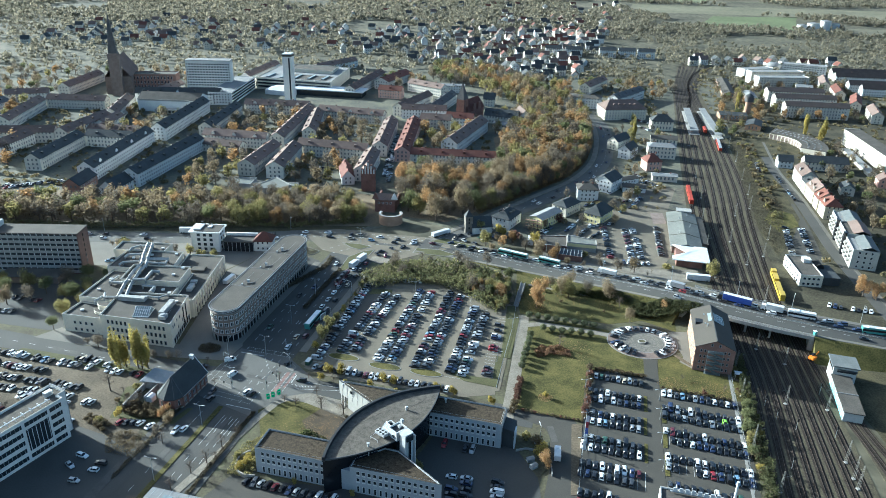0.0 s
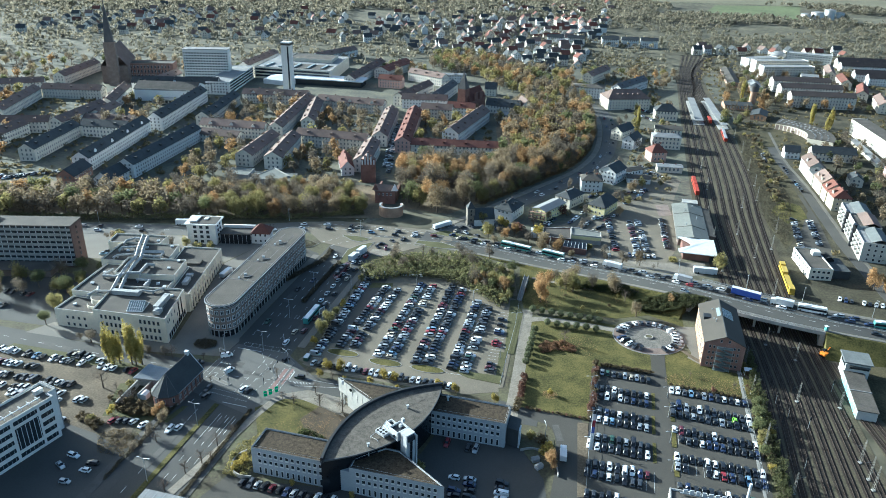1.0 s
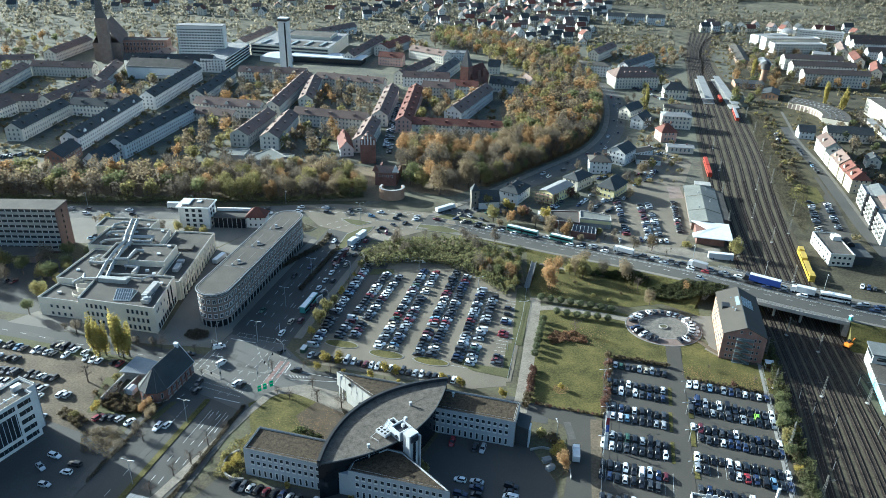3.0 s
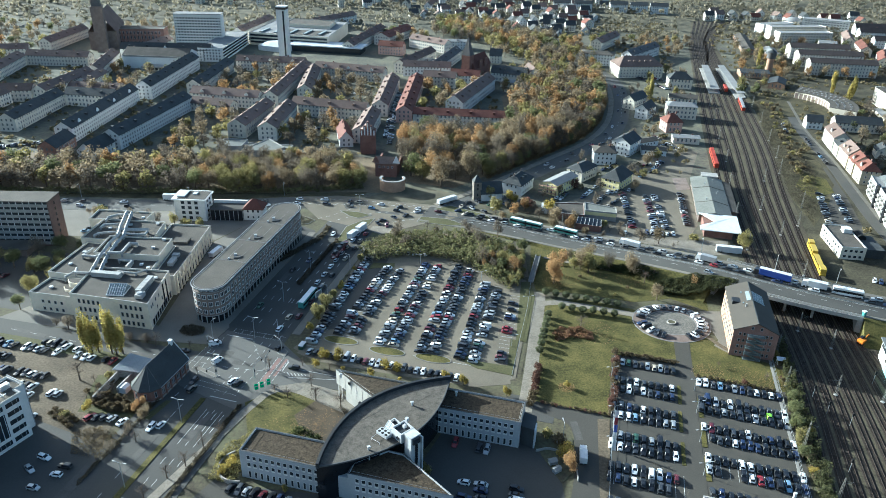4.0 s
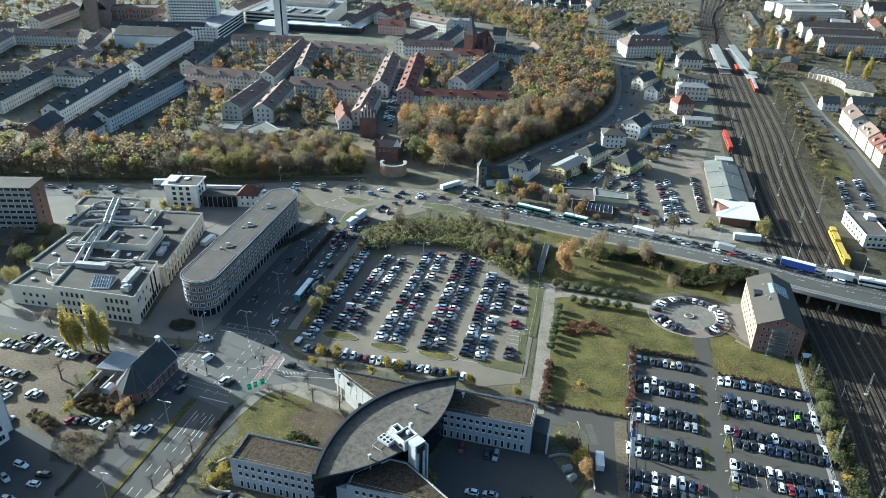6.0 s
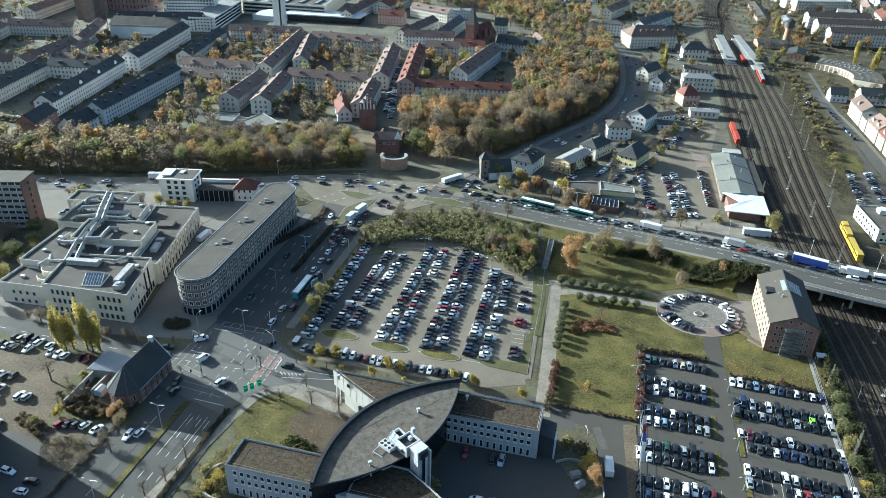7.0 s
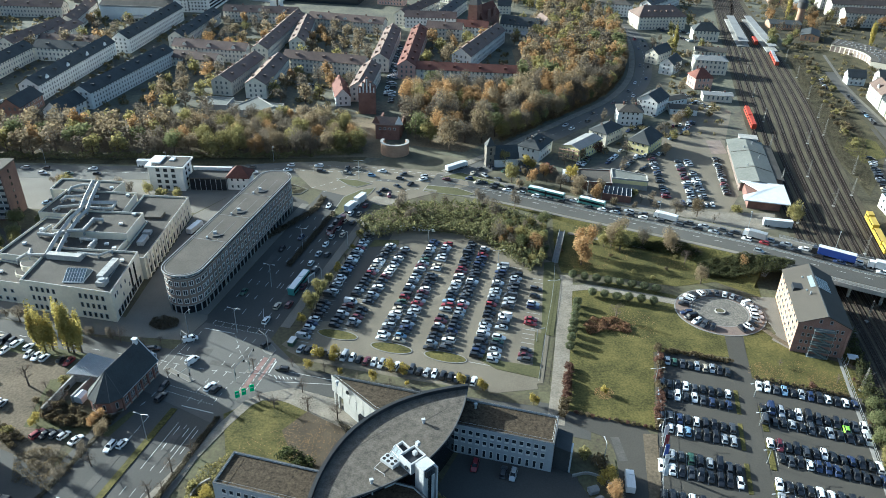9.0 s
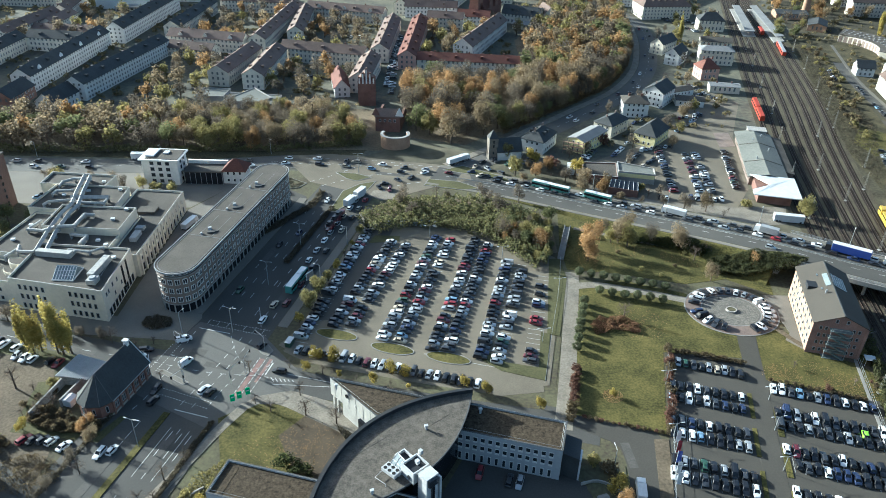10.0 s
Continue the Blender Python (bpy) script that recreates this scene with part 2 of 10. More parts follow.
# ---- mesh tools ----
class Shape:
    """Collects the faces of one part."""

    def __init__(self):
        self.v, self.f = [], []

    def add(self, verts, faces):
        o = len(self.v)
        self.v += [tuple(p) for p in verts]
        self.f += [tuple(i + o for i in fc) for fc in faces]
        return self

    def prism(self, poly, z0, z1):
        if sum(a[0] * b[1] - b[0] * a[1] for a, b in zip(poly, poly[1:] + poly[:1])) < 0:
            poly = poly[::-1]
        n = len(poly)
        return self.add([(x, y, z0) for x, y in poly] + [(x, y, z1) for x, y in poly],
                        [tuple(range(n - 1, -1, -1)), tuple(range(n, 2 * n))] + [(i, (i + 1) % n, n + (i + 1) % n, n + i) for i in range(n)])

    def ring(self, outer, inner, z0, z1):
        n = len(outer)
        v = [(x, y, z) for z in (z0, z1) for p in (outer, inner) for x, y in p]
        q = []
        for i in range(n):
            j = (i + 1) % n
            q += [(i, j, 2 * n + j, 2 * n + i), (n + j, n + i, 3 * n + i, 3 * n + j), (2 * n + i, 2 * n + j, 3 * n + j, 3 * n + i), (j, i, n + i, n + j)]
        return self.add(v, q)

    def box(self, cx, cy, z0, z1, sx, sy, deg=0.0):
        c, s = math.cos(radians(deg)), math.sin(radians(deg))
        p = [(cx + c * a - s * b, cy + s * a + c * b) for a, b in ((-sx / 2, -sy / 2), (sx / 2, -sy / 2), (sx / 2, sy / 2), (-sx / 2, sy / 2))]
        return self.prism(p, z0, z1)

    def tube(self, a, b, r0, r1=None, n=6):
        a, b = Vector(a), Vector(b)
        r1 = r0 if r1 is None else r1
        q = (b - a).to_track_quat("Z", "Y")
        v = [p + q @ Vector((r * math.cos(k * math.tau / n), r * math.sin(k * math.tau / n), 0)) for p, r in ((a, r0), (b, r1)) for k in range(n)]
        return self.add(v, [(k, (k + 1) % n, n + (k + 1) % n, n + k) for k in range(n)] + [tuple(range(n - 1, -1, -1)), tuple(range(n, 2 * n))])

    def mesh(self, name, material, smooth=False):
        me = bpy.data.meshes.new(name)
        me.from_pydata(self.v, [], self.f)
        me.materials.append(material)
        if smooth:
            me.polygons.foreach_set("use_smooth", [True] * len(me.polygons))
        me.update()
        return me


def thing(name, label, category, m, group="", kind=""):
    """An Empty at the base of a thing; its parts hang from it in its own axes."""
    ob = new(name)
    ob.empty_display_size = 0.5
    ob.matrix_basis = m if isinstance(m, Matrix) else pose(*m)
    return tagged(ob, label, category, group, kind)


def part(name, shape, material, parent, label="", kind="", smooth=False):
    """One mesh object under a thing or a part, in the parent's axes."""
    ob = new(name, shape if isinstance(shape, bpy.types.Mesh) else shape.mesh(name, material, smooth))
    ob.parent = parent
    return tagged(ob, label, "", "", kind)


def solid(name, shape, material, label, category, kind="structure"):
    """A piece of the setting, in world axes."""
    return tagged(new(name, shape.mesh(name, material)), label, category, "", kind)


def inset(poly, d):
    """The polygon with every edge moved inwards by d (counter-clockwise corners)."""
    if sum(a[0] * b[1] - b[0] * a[1] for a, b in zip(poly, poly[1:] + poly[:1])) < 0:
        poly = poly[::-1]
    out, n = [], len(poly)
    for i in range(n):
        p, q, r = (Vector(poly[k % n]) for k in (i - 1, i, i + 1))
        e, f = (q - p).normalized(), (r - q).normalized()
        a, b = Vector((-e.y, e.x)), Vector((-f.y, f.x))
        k = (a + b) / max(0.35, 1 + a.dot(b))
        out.append(tuple(q + k * d))
    return out


def ccw(poly):
    return poly if sum(a[0] * b[1] - b[0] * a[1] for a, b in zip(poly, poly[1:] + poly[:1])) > 0 else poly[::-1]


def smooth_line(pts, step=4.0):
    """A Catmull-Rom line through points of two or three coordinates."""
    p = [Vector(q if len(q) == 3 else (*q, 0)) for q in pts]
    p = [2 * p[0] - p[1]] + p + [2 * p[-1] - p[-2]]
    out = []
    for i in range(1, len(p) - 2):
        n = max(1, int((p[i + 1] - p[i]).length / step))
        for k in range(n):
            t = k / n
            out.append(0.5 * (2 * p[i] + (p[i + 1] - p[i - 1]) * t + (2 * p[i - 1] - 5 * p[i] + 4 * p[i + 1] - p[i + 2]) * t * t
                              + (3 * p[i] - p[i - 1] - 3 * p[i + 1] + p[i + 2]) * t ** 3))
    return out + [p[-2]]


def normals(line):
    out = []
    for i in range(len(line)):
        d = (line[min(i + 1, len(line) - 1)] - line[max(i - 1, 0)]).normalized()
        out.append(Vector((d.y, -d.x, 0)).normalized())
    return out


def ribbon(line, left, right, z, thick=0.3):
    """A strip along a line, from left (negative) to right (positive) of it, with its sides."""
    s, nn = Shape(), normals(line)
    v = []
    for p, n in zip(line, nn):
        a, b = p + n * left, p + n * right
        v += [(a.x, a.y, p.z + z), (b.x, b.y, p.z + z), (b.x, b.y, p.z + z - thick), (a.x, a.y, p.z + z - thick)]
    f = []
    for i in range(len(line) - 1):
        o, q = 4 * i, 4 * i + 4
        f += [(o, o + 1, q + 1, q), (o + 1, o + 2, q + 2, q + 1), (o + 3, o, q, q + 3)]
    f += [(0, 3, 2, 1), tuple(4 * (len(line) - 1) + k for k in (0, 1, 2, 3))]
    return s.add(v, f)


def dashes(shape, line, off, z, dash=3.0, gap=6.0, w=0.16):
    """Broken lane lines beside a line."""
    nn, run = normals(line), 0.0
    for i in range(len(line) - 1):
        a, b = line[i] + nn[i] * off, line[i + 1] + nn[i] * off
        ln, d = (b - a).length, (b - a).normalized()
        t = 0.0
        while t < ln:
            ph = (run + t) % (dash + gap)
            if ph < dash:
                e = min(ln, t + dash - ph)
                p, q = a + d * t, a + d * e
                sd_ = Vector((d.y, -d.x, 0)) * w / 2
                shape.add([(p - sd_) + Vector((0, 0, z)), (p + sd_) + Vector((0, 0, z)), (q + sd_) + Vector((0, 0, z)), (q - sd_) + Vector((0, 0, z))], [(0, 1, 2, 3)])
                t = e + 1e-4
            else:
                t += dash + gap - ph
        run += ln


def inside(x, y, poly):
    c = False
    for (x0, y0), (x1, y1) in zip(poly, poly[1:] + poly[:1]):
        if (y0 > y) != (y1 > y) and x < (x1 - x0) * (y - y0) / (y1 - y0) + x0:
            c = not c
    return c


# ---- ground, roads, squares ----
def sheet(name, poly, z, material, label, category, thick=0.25):
    return solid(name, Shape().prism(poly, z - thick, z), material, label, category)


g = Shape()
N = 40
gv = [(-5000 + 10000 * i / N, -4000 + 10000 * j / N, 0) for j in range(N + 1) for i in range(N + 1)]
g.add(gv, [(j * (N + 1) + i, j * (N + 1) + i + 1, (j + 1) * (N + 1) + i + 1, (j + 1) * (N + 1) + i) for j in range(N) for i in range(N)])
solid("ground", g, LAND, "brown-green autumn land of gardens and fields reaching the horizon", "ground")
sheet("town_ground", [(-520, 340), (-90, 340), (-20, 395), (160, 330), (330, 300), (420, 560), (330, 900), (-150, 950), (-520, 900)], 0.02, TOWN_GROUND, "grey-brown paved and planted ground of the old town", "ground")
sheet("near_ground", [(-330, 60), (112, 60), (140, 300), (40, 360), (-330, 352)], 0.036, SOIL, "trodden soil and thin grass between the buildings", "ground")

sheet("garden_ground", [(168, 236), (460, 200), (640, 700), (420, 800), (312, 800), (262, 600), (228, 480), (186, 330)], 0.028, GARDEN, "dark soil and grass of gardens east of the railway", "ground")

# avenue from the south-west to the roundabout, with its side streets
AV = smooth_line([(-105, 95), (-89.5, 160), (-78.5, 205), (-70, 245), (-58, 296), (-46, 345)], 5)
solid("road_avenue", ribbon(AV, -13.5, 13, 0.06), ASPHALT_DARK, "wide grey asphalt avenue with worn lane lines", "road")
RING_W = smooth_line([(-420, 350), (-300, 357), (-200, 357), (-120, 360), (-75, 368), (-30, 362), (5, 353)], 6)
solid("road_ring_west", ribbon(RING_W, -7.5, 7.5, 0.07), ASPHALT, "grey asphalt ring road beside the wooded belt", "road")
BR = smooth_line([(-10, 357, 0.03), (25, 345, 0.05), (60, 327, 1.2), (92, 309, 3.5), (122, 289, 6.4), (150, 271, 7.2), (175, 259, 7.2), (206, 251, 5.5), (250, 243, 2.2), (330, 232, 0.05), (460, 220, 0.05)], 4)
RING_E = smooth_line([(2, 362), (20, 380), (45, 409), (75, 444), (105, 480), (126, 520), (139, 562), (150, 620), (152, 668), (140, 730), (120, 800)], 5)
solid("road_ring_east", ribbon(RING_E, -6, 6, 0.075), ASPHALT, "curving grey road round the wood", "road")
solid("pavement_ring_east", ribbon(RING_E, -10.8, -6.6, 0.12), FORECOURT, "pale footway along the edge of the wood", "pavement")
CROSS = smooth_line([(-330, 290), (-250, 258), (-190, 241), (-137, 227), (-100, 219), (-75, 214), (-40, 209), (-5, 202), (22, 197), (40, 193)], 5)
solid("road_cross", ribbon(CROSS, -6, 6, 0.085), ASPHALT_DARK, "grey side street with patched asphalt", "road")
DRIVE = smooth_line([(36, 199), (49, 190), (50, 172), (45, 150), (40, 128), (30, 90)], 4)
solid("road_drive", ribbon(DRIVE, -7, 6, 0.09), LOT, "broad grey access road beside the car park", "road")
sheet("junction", [(-92, 218), (-96, 205), (-68, 190), (-48, 203), (-46, 213), (-62, 232), (-84, 238)], 0.1, ASPHALT, "wide asphalt junction with worn markings", "road")
sheet("roundabout", [(-66, 346), (-30, 330), (-5, 346), (8, 352), (6, 366), (-30, 372), (-60, 378), (-84, 374)], 0.095, LOT_PALE, "large traffic junction where the roads meet", "road")
for i, (poly, lab) in enumerate([([(-53.5, 317), (-50.5, 317), (-45, 326), (-38, 341), (-36, 348), (-43, 345), (-50, 337)], "long grassy traffic island"),
                                 ([(-56, 357), (-50, 350), (-45, 347.5), (-38, 352), (-46, 356)], "grassy traffic island with a lamp post"),
                                 ([(-14, 345), (4, 341), (12, 343), (2, 350), (-12, 352)], "narrow grassy traffic island"),
                                 ([(-6, 362), (10, 357), (30, 348), (22, 357), (4, 368)], "sloping grass strip between the roads")]):
    solid("kerb_%d" % (i + 1), Shape().ring(ccw(poly), inset(poly, 0.35), 0.0, 0.24), KERB, "pale stone kerb", "kerb")
    sheet("island_%d" % (i + 1), inset(poly, 0.34), 0.22, GRASS_DRY, lab, "grass")

# median of the avenue and its markings
med = [p for p in AV if p.y < 199]
solid("median", ribbon(med, -0.95, 0.95, 0.24, 0.4), GRASS, "narrow green median of the avenue", "grass")
mk = Shape()
south, north = [p for p in AV if p.y < 193], [p for p in AV if 232 < p.y < 318]
for off in (-5.2, 4.2, 7.0, 9.8):
    dashes(mk, [p for p in south if p.y < 178], off, 0.09)
    dashes(mk, [p for p in south if p.y > 176], off, 0.09, 900 if off > 0 else 3, 1)
for off in (-9.5, -6, -2.6, 3.4, 6.9, 10.0):
    dashes(mk, north, off, 0.09)
dashes(mk, RING_W, 0.0, 0.1)
dashes(mk, RING_E, 0.0, 0.11)
dashes(mk, [p for p in CROSS if p.x < -100], 0.0, 0.12)
dashes(mk, [p for p in BR if p.x > 10], -3.4, 0.12)
dashes(mk, [p for p in BR if p.x > 10], 3.4, 0.12)
dashes(mk, [p for p in BR if p.x > 10], 0.2, 0.12, 900, 1)
for (x, y, ln, wd, a) in ((-74, 195.6, 10.5, 0.28, -16), (-78, 233.5, 11, 0.28, -14), (-56.4, 215.4, 0.4, 5.6, -12), (-45, 208.2, 18, 0.16, -2), (-44, 211.6, 16, 0.16, -14)):
    mk.box(x, y, 0.11, 0.125, ln, wd, a)
for k in range(6):
    mk.box(-54.5 + 1.25 * k, 210.6 - 0.1 * k, 0.11, 0.125, 0.22, 2.2 - 0.25 * k, 32)
# crossings and guide lines over the junction
for pts, dash, gap, w in (([(-86.5, 203.5), (-70, 197.6)], 0.5, 0.5, 0.2), ([(-87, 206.3), (-69, 200)], 0.5, 0.5, 0.2), ([(-80.5, 236.5), (-61, 231.5)], 0.5, 0.5, 0.2), ([(-81, 239.2), (-60, 234)], 0.5, 0.5, 0.2),
                          ([(-64.6, 202.5), (-60.4, 220.5)], 1.2, 0.8, 0.22), ([(-62.4, 202.5), (-58.2, 220.5)], 1.2, 0.8, 0.22), ([(-59.8, 204.5), (-56.0, 220)], 1.2, 0.8, 0.2), ([(-90, 213), (-86.5, 226.5)], 0.5, 0.5, 0.2), ([(-92.5, 213), (-89, 226)], 0.5, 0.5, 0.2),
                          ([(-72, 231), (-68, 222), (-62, 214.5), (-54, 210.5)], 1.2, 1.6, 0.16), ([(-70, 199), (-67, 208), (-62.5, 214), (-56, 217)], 1.2, 1.6, 0.16), ([(-78, 199), (-73, 214), (-67.5, 233)], 2.0, 2.4, 0.16), ([(-74.5, 198), (-69.5, 214), (-64.2, 232)], 2.0, 2.4, 0.16),
                          ([(-84, 233), (-88, 205), (-91, 196)], 2.0, 2.4, 0.16), ([(-92, 217.2), (-74, 213), (-58, 212)], 2.0, 2.4, 0.16), ([(-66.5, 247), (-63.5, 236)], 900, 1, 0.18), ([(-95, 221), (-92, 214)], 900, 1, 0.3)):
    dashes(mk, smooth_line(pts, 1.5), 0.0, 0.125, dash, gap, w)
for k in range(4):
    mk.box(-77.2 + 2.75 * k, 187 - 0.75 * k, 0.11, 0.125, 0.22, 3.4, -14).box(-78.6 + 2.75 * k, 181 - 0.75 * k, 0.11, 0.125, 0.2, 2.6, -14)
for k in range(5):
    mk.box(-64 + 3.4 * k, 262 - 0.85 * k, 0.11, 0.125, 0.22, 3.4, -14)
for pts in ([(-66, 346), (-58, 352), (-44, 366)], [(-60, 342), (-46, 351), (-28, 357), (0, 355)], [(-84, 366), (-60, 365), (-30, 366), (4, 361)], [(-72, 372), (-40, 371), (-8, 366), (12, 376)], [(-36, 334), (-24, 345), (-6, 349), (20, 345)]):
    dashes(mk, smooth_line(pts, 2), 0.0, 0.125, 2.2, 2.4, 0.22)
solid("road_markings", mk, MARK, "worn white lane lines and stop lines", "road marking", "stuff")
rm = Shape()
rm.box(-61.4, 211.5, 0.108, 0.115, 1.5, 17.5, -13).box(-58.0, 214.5, 0.108, 0.115, 1.0, 11, -13)
solid("cycle_lane", rm, RED_MARK, "faded red cycle crossing on the asphalt", "road marking")
for nm, off0, off1 in (("pavement_av_west", -17.2, -13.7), ("pavement_av_east", 13.2, 16.6)):
    for k, seg in enumerate(([p for p in AV if p.y < 196], [p for p in AV if 236 < p.y < 330])):
        solid("%s_%d" % (nm, k + 1), ribbon(seg, off0, off1, 0.16), PAVING if k else PATCH, "slab footway with a kerb along the avenue", "pavement")

# car parks
sheet("lot_main", [(-56, 227), (-51, 236), (-38, 309), (-22, 311), (20, 300), (39, 284), (40, 275), (28, 211), (6, 207), (-48, 221)], 0.07, LOT_PALE, "grey asphalt car park with pale wheel-worn lanes", "car park")
# shade over the western lane, laid on as a sheet of darker asphalt
sheet("lot_main_shade", [(-54, 228), (-50, 236), (-37, 307), (-24, 309), (-27.5, 291), (-37, 242), (-46, 240), (-48, 226)], 0.082, ASPHALT_DARK, "car park lane with shade put into its darker asphalt colour", "car park")
sheet("lot_east", [(67, 230), (90, 224), (92, 238), (99, 238), (94, 217), (125, 208), (106, 130), (45, 130)], 0.07, LOT, "grey asphalt car park with planted strips", "car park")
sheet("yard_fan", [(-62, 156), (6, 138), (10, 120), (38, 130), (38, 168), (30, 176), (2, 182), (-8, 160), (-30, 153)], 0.1, ASPHALT_DARK, "dark asphalt yard within the wings of the building", "yard")
sheet("yard_south", [(-88, 120), (-66, 158), (6, 140), (12, 100), (-60, 95)], 0.06, LOT, "pale asphalt yard before the office wing", "yard")
sheet("lot_west", [(-300, 275), (-215, 240), (-170, 228), (-122, 216), (-108, 190), (-104, 168), (-130, 160), (-200, 150), (-330, 200)], 0.07, GRAVEL, "pale sandy gravel car park", "car park")
sheet("yard_west", [(-133, 183), (-118, 177), (-104, 168), (-99, 158), (-104, 140), (-116, 100), (-170, 90), (-146, 150)], 0.1, ASPHALT_DARK, "dark asphalt yard beside the white office", "yard")
sheet("plaza_office", [(-178, 243), (-118, 230), (-88, 228), (-84, 240), (-90, 262), (-72, 335), (-100, 338), (-112, 316), (-112, 240), (-170, 252)], 0.09, PAVING, "grey paved pedestrian street between the blocks", "pavement")
sheet("plaza_north", [(-262, 348), (-262, 325), (-180, 318), (-112, 318), (-100, 338), (-84, 356), (-120, 351)], 0.06, PAVING, "pale paved square behind the office", "pavement")
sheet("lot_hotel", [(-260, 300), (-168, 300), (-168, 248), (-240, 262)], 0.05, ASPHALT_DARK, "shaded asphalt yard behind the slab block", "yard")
sheet("lot_station", [(92, 333), (124, 330), (136, 350), (150, 415), (172, 470), (160, 490), (120, 440), (96, 398), (60, 370), (58, 346)], 0.06, LOT_PALE, "grey asphalt square before the goods shed", "car park")
sheet("lot_right", [(205, 344), (223, 344), (238, 398), (248, 445), (240, 447), (222, 404)], 0.06, LOT, "asphalt strip of parking by the houses", "car park")
RSTREET = smooth_line([(222, 258), (228, 308), (235, 359), (244, 404), (255, 460), (265, 525), (286, 610)], 6)
solid("road_right", ribbon(RSTREET, -3.2, 3.2, 0.08), ASPHALT_DARK, "narrow street in front of the white apartment row", "road")
solid("pavement_right", ribbon(RSTREET, 3.4, 5.6, 0.14), COBBLE, "grey footway beside the street", "pavement")

# planted ends of the parking rows
for i, (x, y) in enumerate([(-38.5, 233), (-20, 226.5), (-2.3, 222.5)]):
    ring = [(x + 7.2 * math.cos(a) * 0.97 + 2.6 * math.sin(a) * 0.24, y - 7.2 * math.cos(a) * 0.24 + 2.6 * math.sin(a)) for a in (k * math.tau / 20 for k in range(20))]
    solid("kerb_%d" % (i + 5), Shape().ring(ring, inset(ring, 0.3), 0.0, 0.22), KERB, "pale stone kerb", "kerb")
    sheet("planting_%d" % (i + 1), inset(ring, 0.29), 0.2, GRASS, "rounded grass end of a parking row", "grass")
for i, poly in enumerate([[(8, 222), (14, 217), (27, 213), (31, 236), (28, 237), (25.5, 219), (16, 221), (10, 226)],
                          [(30, 236), (34, 235), (41, 270), (40, 284), (36, 283)],
                          [(-34, 292), (-22, 294), (-22, 298), (-32, 298)]]):
    sheet("verge_%d" % (i + 1), poly, 0.18, GRASS_DRY, "dry grass verge of the car park", "grass")
sheet("lane_worn", [(-54, 224), (-46, 219), (8, 205), (26, 208), (26, 212), (10, 217), (-10, 220), (-44, 231), (-50, 232)], 0.09, LOT_PALE, "pale lane along the front of the car park", "car park")

# park east of the main car park
sheet("park_lawn", [(44, 264), (38, 226), (33, 199), (58, 192), (66, 228), (92, 226), (93, 246), (82, 262), (60, 270)], 0.1, GRASS, "mown autumn lawn with long shadows", "lawn")
sheet("park_lawn_east", [(99, 238), (94, 216), (126, 207), (131, 232), (110, 240), (104, 243)], 0.1, GRASS, "mown lawn with fallen orange leaves before the mill", "lawn")
sheet("park_lawn_north", [(42, 276), (60, 274), (84, 268), (100, 272), (114, 262), (118, 282), (98, 296), (62, 313), (44, 322), (41, 290)], 0.1, GRASS, "shaded lawn below the road embankment", "lawn")
PATH_E = smooth_line([(29.5, 193), (33.5, 214), (38, 240), (43.5, 274)], 5)
solid("path_east", ribbon(PATH_E, -2.4, 2.6, 0.13), FORECOURT, "straight pale footpath beside the car park", "path")
PATH_P = smooth_line([(41, 264), (50, 266), (62, 263.5), (74, 260), (83, 257)], 4)
solid("path_park", ribbon(PATH_P, -1.9, 1.9, 0.14), FORECOURT, "sandy path lined with clipped trees", "path")
PATH_L = smooth_line([(96, 240), (91, 215), (84, 185), (77, 152), (70, 120)], 4)
solid("path_lot", ribbon(PATH_L, -2.9, 2.9, 0.12), LOT, "grey lane between the parking fields", "road")
solid("path_ramp", ribbon(smooth_line([(49, 308), (70, 300), (92, 292), (110, 283), (120, 277)], 4), -1.0, 1.0, 0.14), FORECOURT, "sandy path at the foot of the embankment", "path")
solid("path_mill", ribbon(smooth_line([(107, 243), (112, 234), (119, 229), (127, 225), (131, 218)], 3), -1.0, 1.0, 0.15), GRAVEL, "narrow path round the old mill", "path")
cx, cy = 95.5, 252.0
disc = [(cx + 15.5 * math.cos(a), cy + 14.2 * math.sin(a)) for a in (k * math.tau / 48 for k in range(48))]
sheet("circle_square", disc, 0.16, COBBLE, "round cobbled turning place ringed with parked cars", "pavement")
solid("circle_kerb", Shape().ring([(cx + 15.9 * math.cos(k * math.tau / 48), cy + 14.6 * math.sin(k * math.tau / 48)) for k in range(48)], disc, 0.0, 0.22), KERB, "pale kerb round the cobbles", "kerb")
hub = [(cx + 1.9 * math.cos(k * math.tau / 20), cy + 1.7 * math.sin(k * math.tau / 20)) for k in range(20)]
t0 = thing("planter", "round stone planter in the middle of the cobbled circle", "planter", (cx, cy, 0.16))
part("rim", Shape().ring([(x - cx, y - cy) for x, y in hub], [(0.8 * (x - cx), 0.8 * (y - cy)) for x, y in hub], 0, 0.5), STONE, t0)
part("soil_bed", Shape().prism([(0.8 * (x - cx), 0.8 * (y - cy)) for x, y in hub], 0, 0.4), SOIL, t0)
sheet("mill_apron", [(110, 262), (111, 240), (108, 236), (112, 231), (119, 262)], 0.13, PAVING, "pale paving at the side of the mill", "pavement")
sheet("fan_lawn", [(-66, 194), (-58, 168), (-33, 162), (-30, 172), (-24, 180), (-30, 192), (-46, 200), (-58, 200)], 0.12, GRASS, "sloping lawn in front of the fan-shaped office", "lawn")
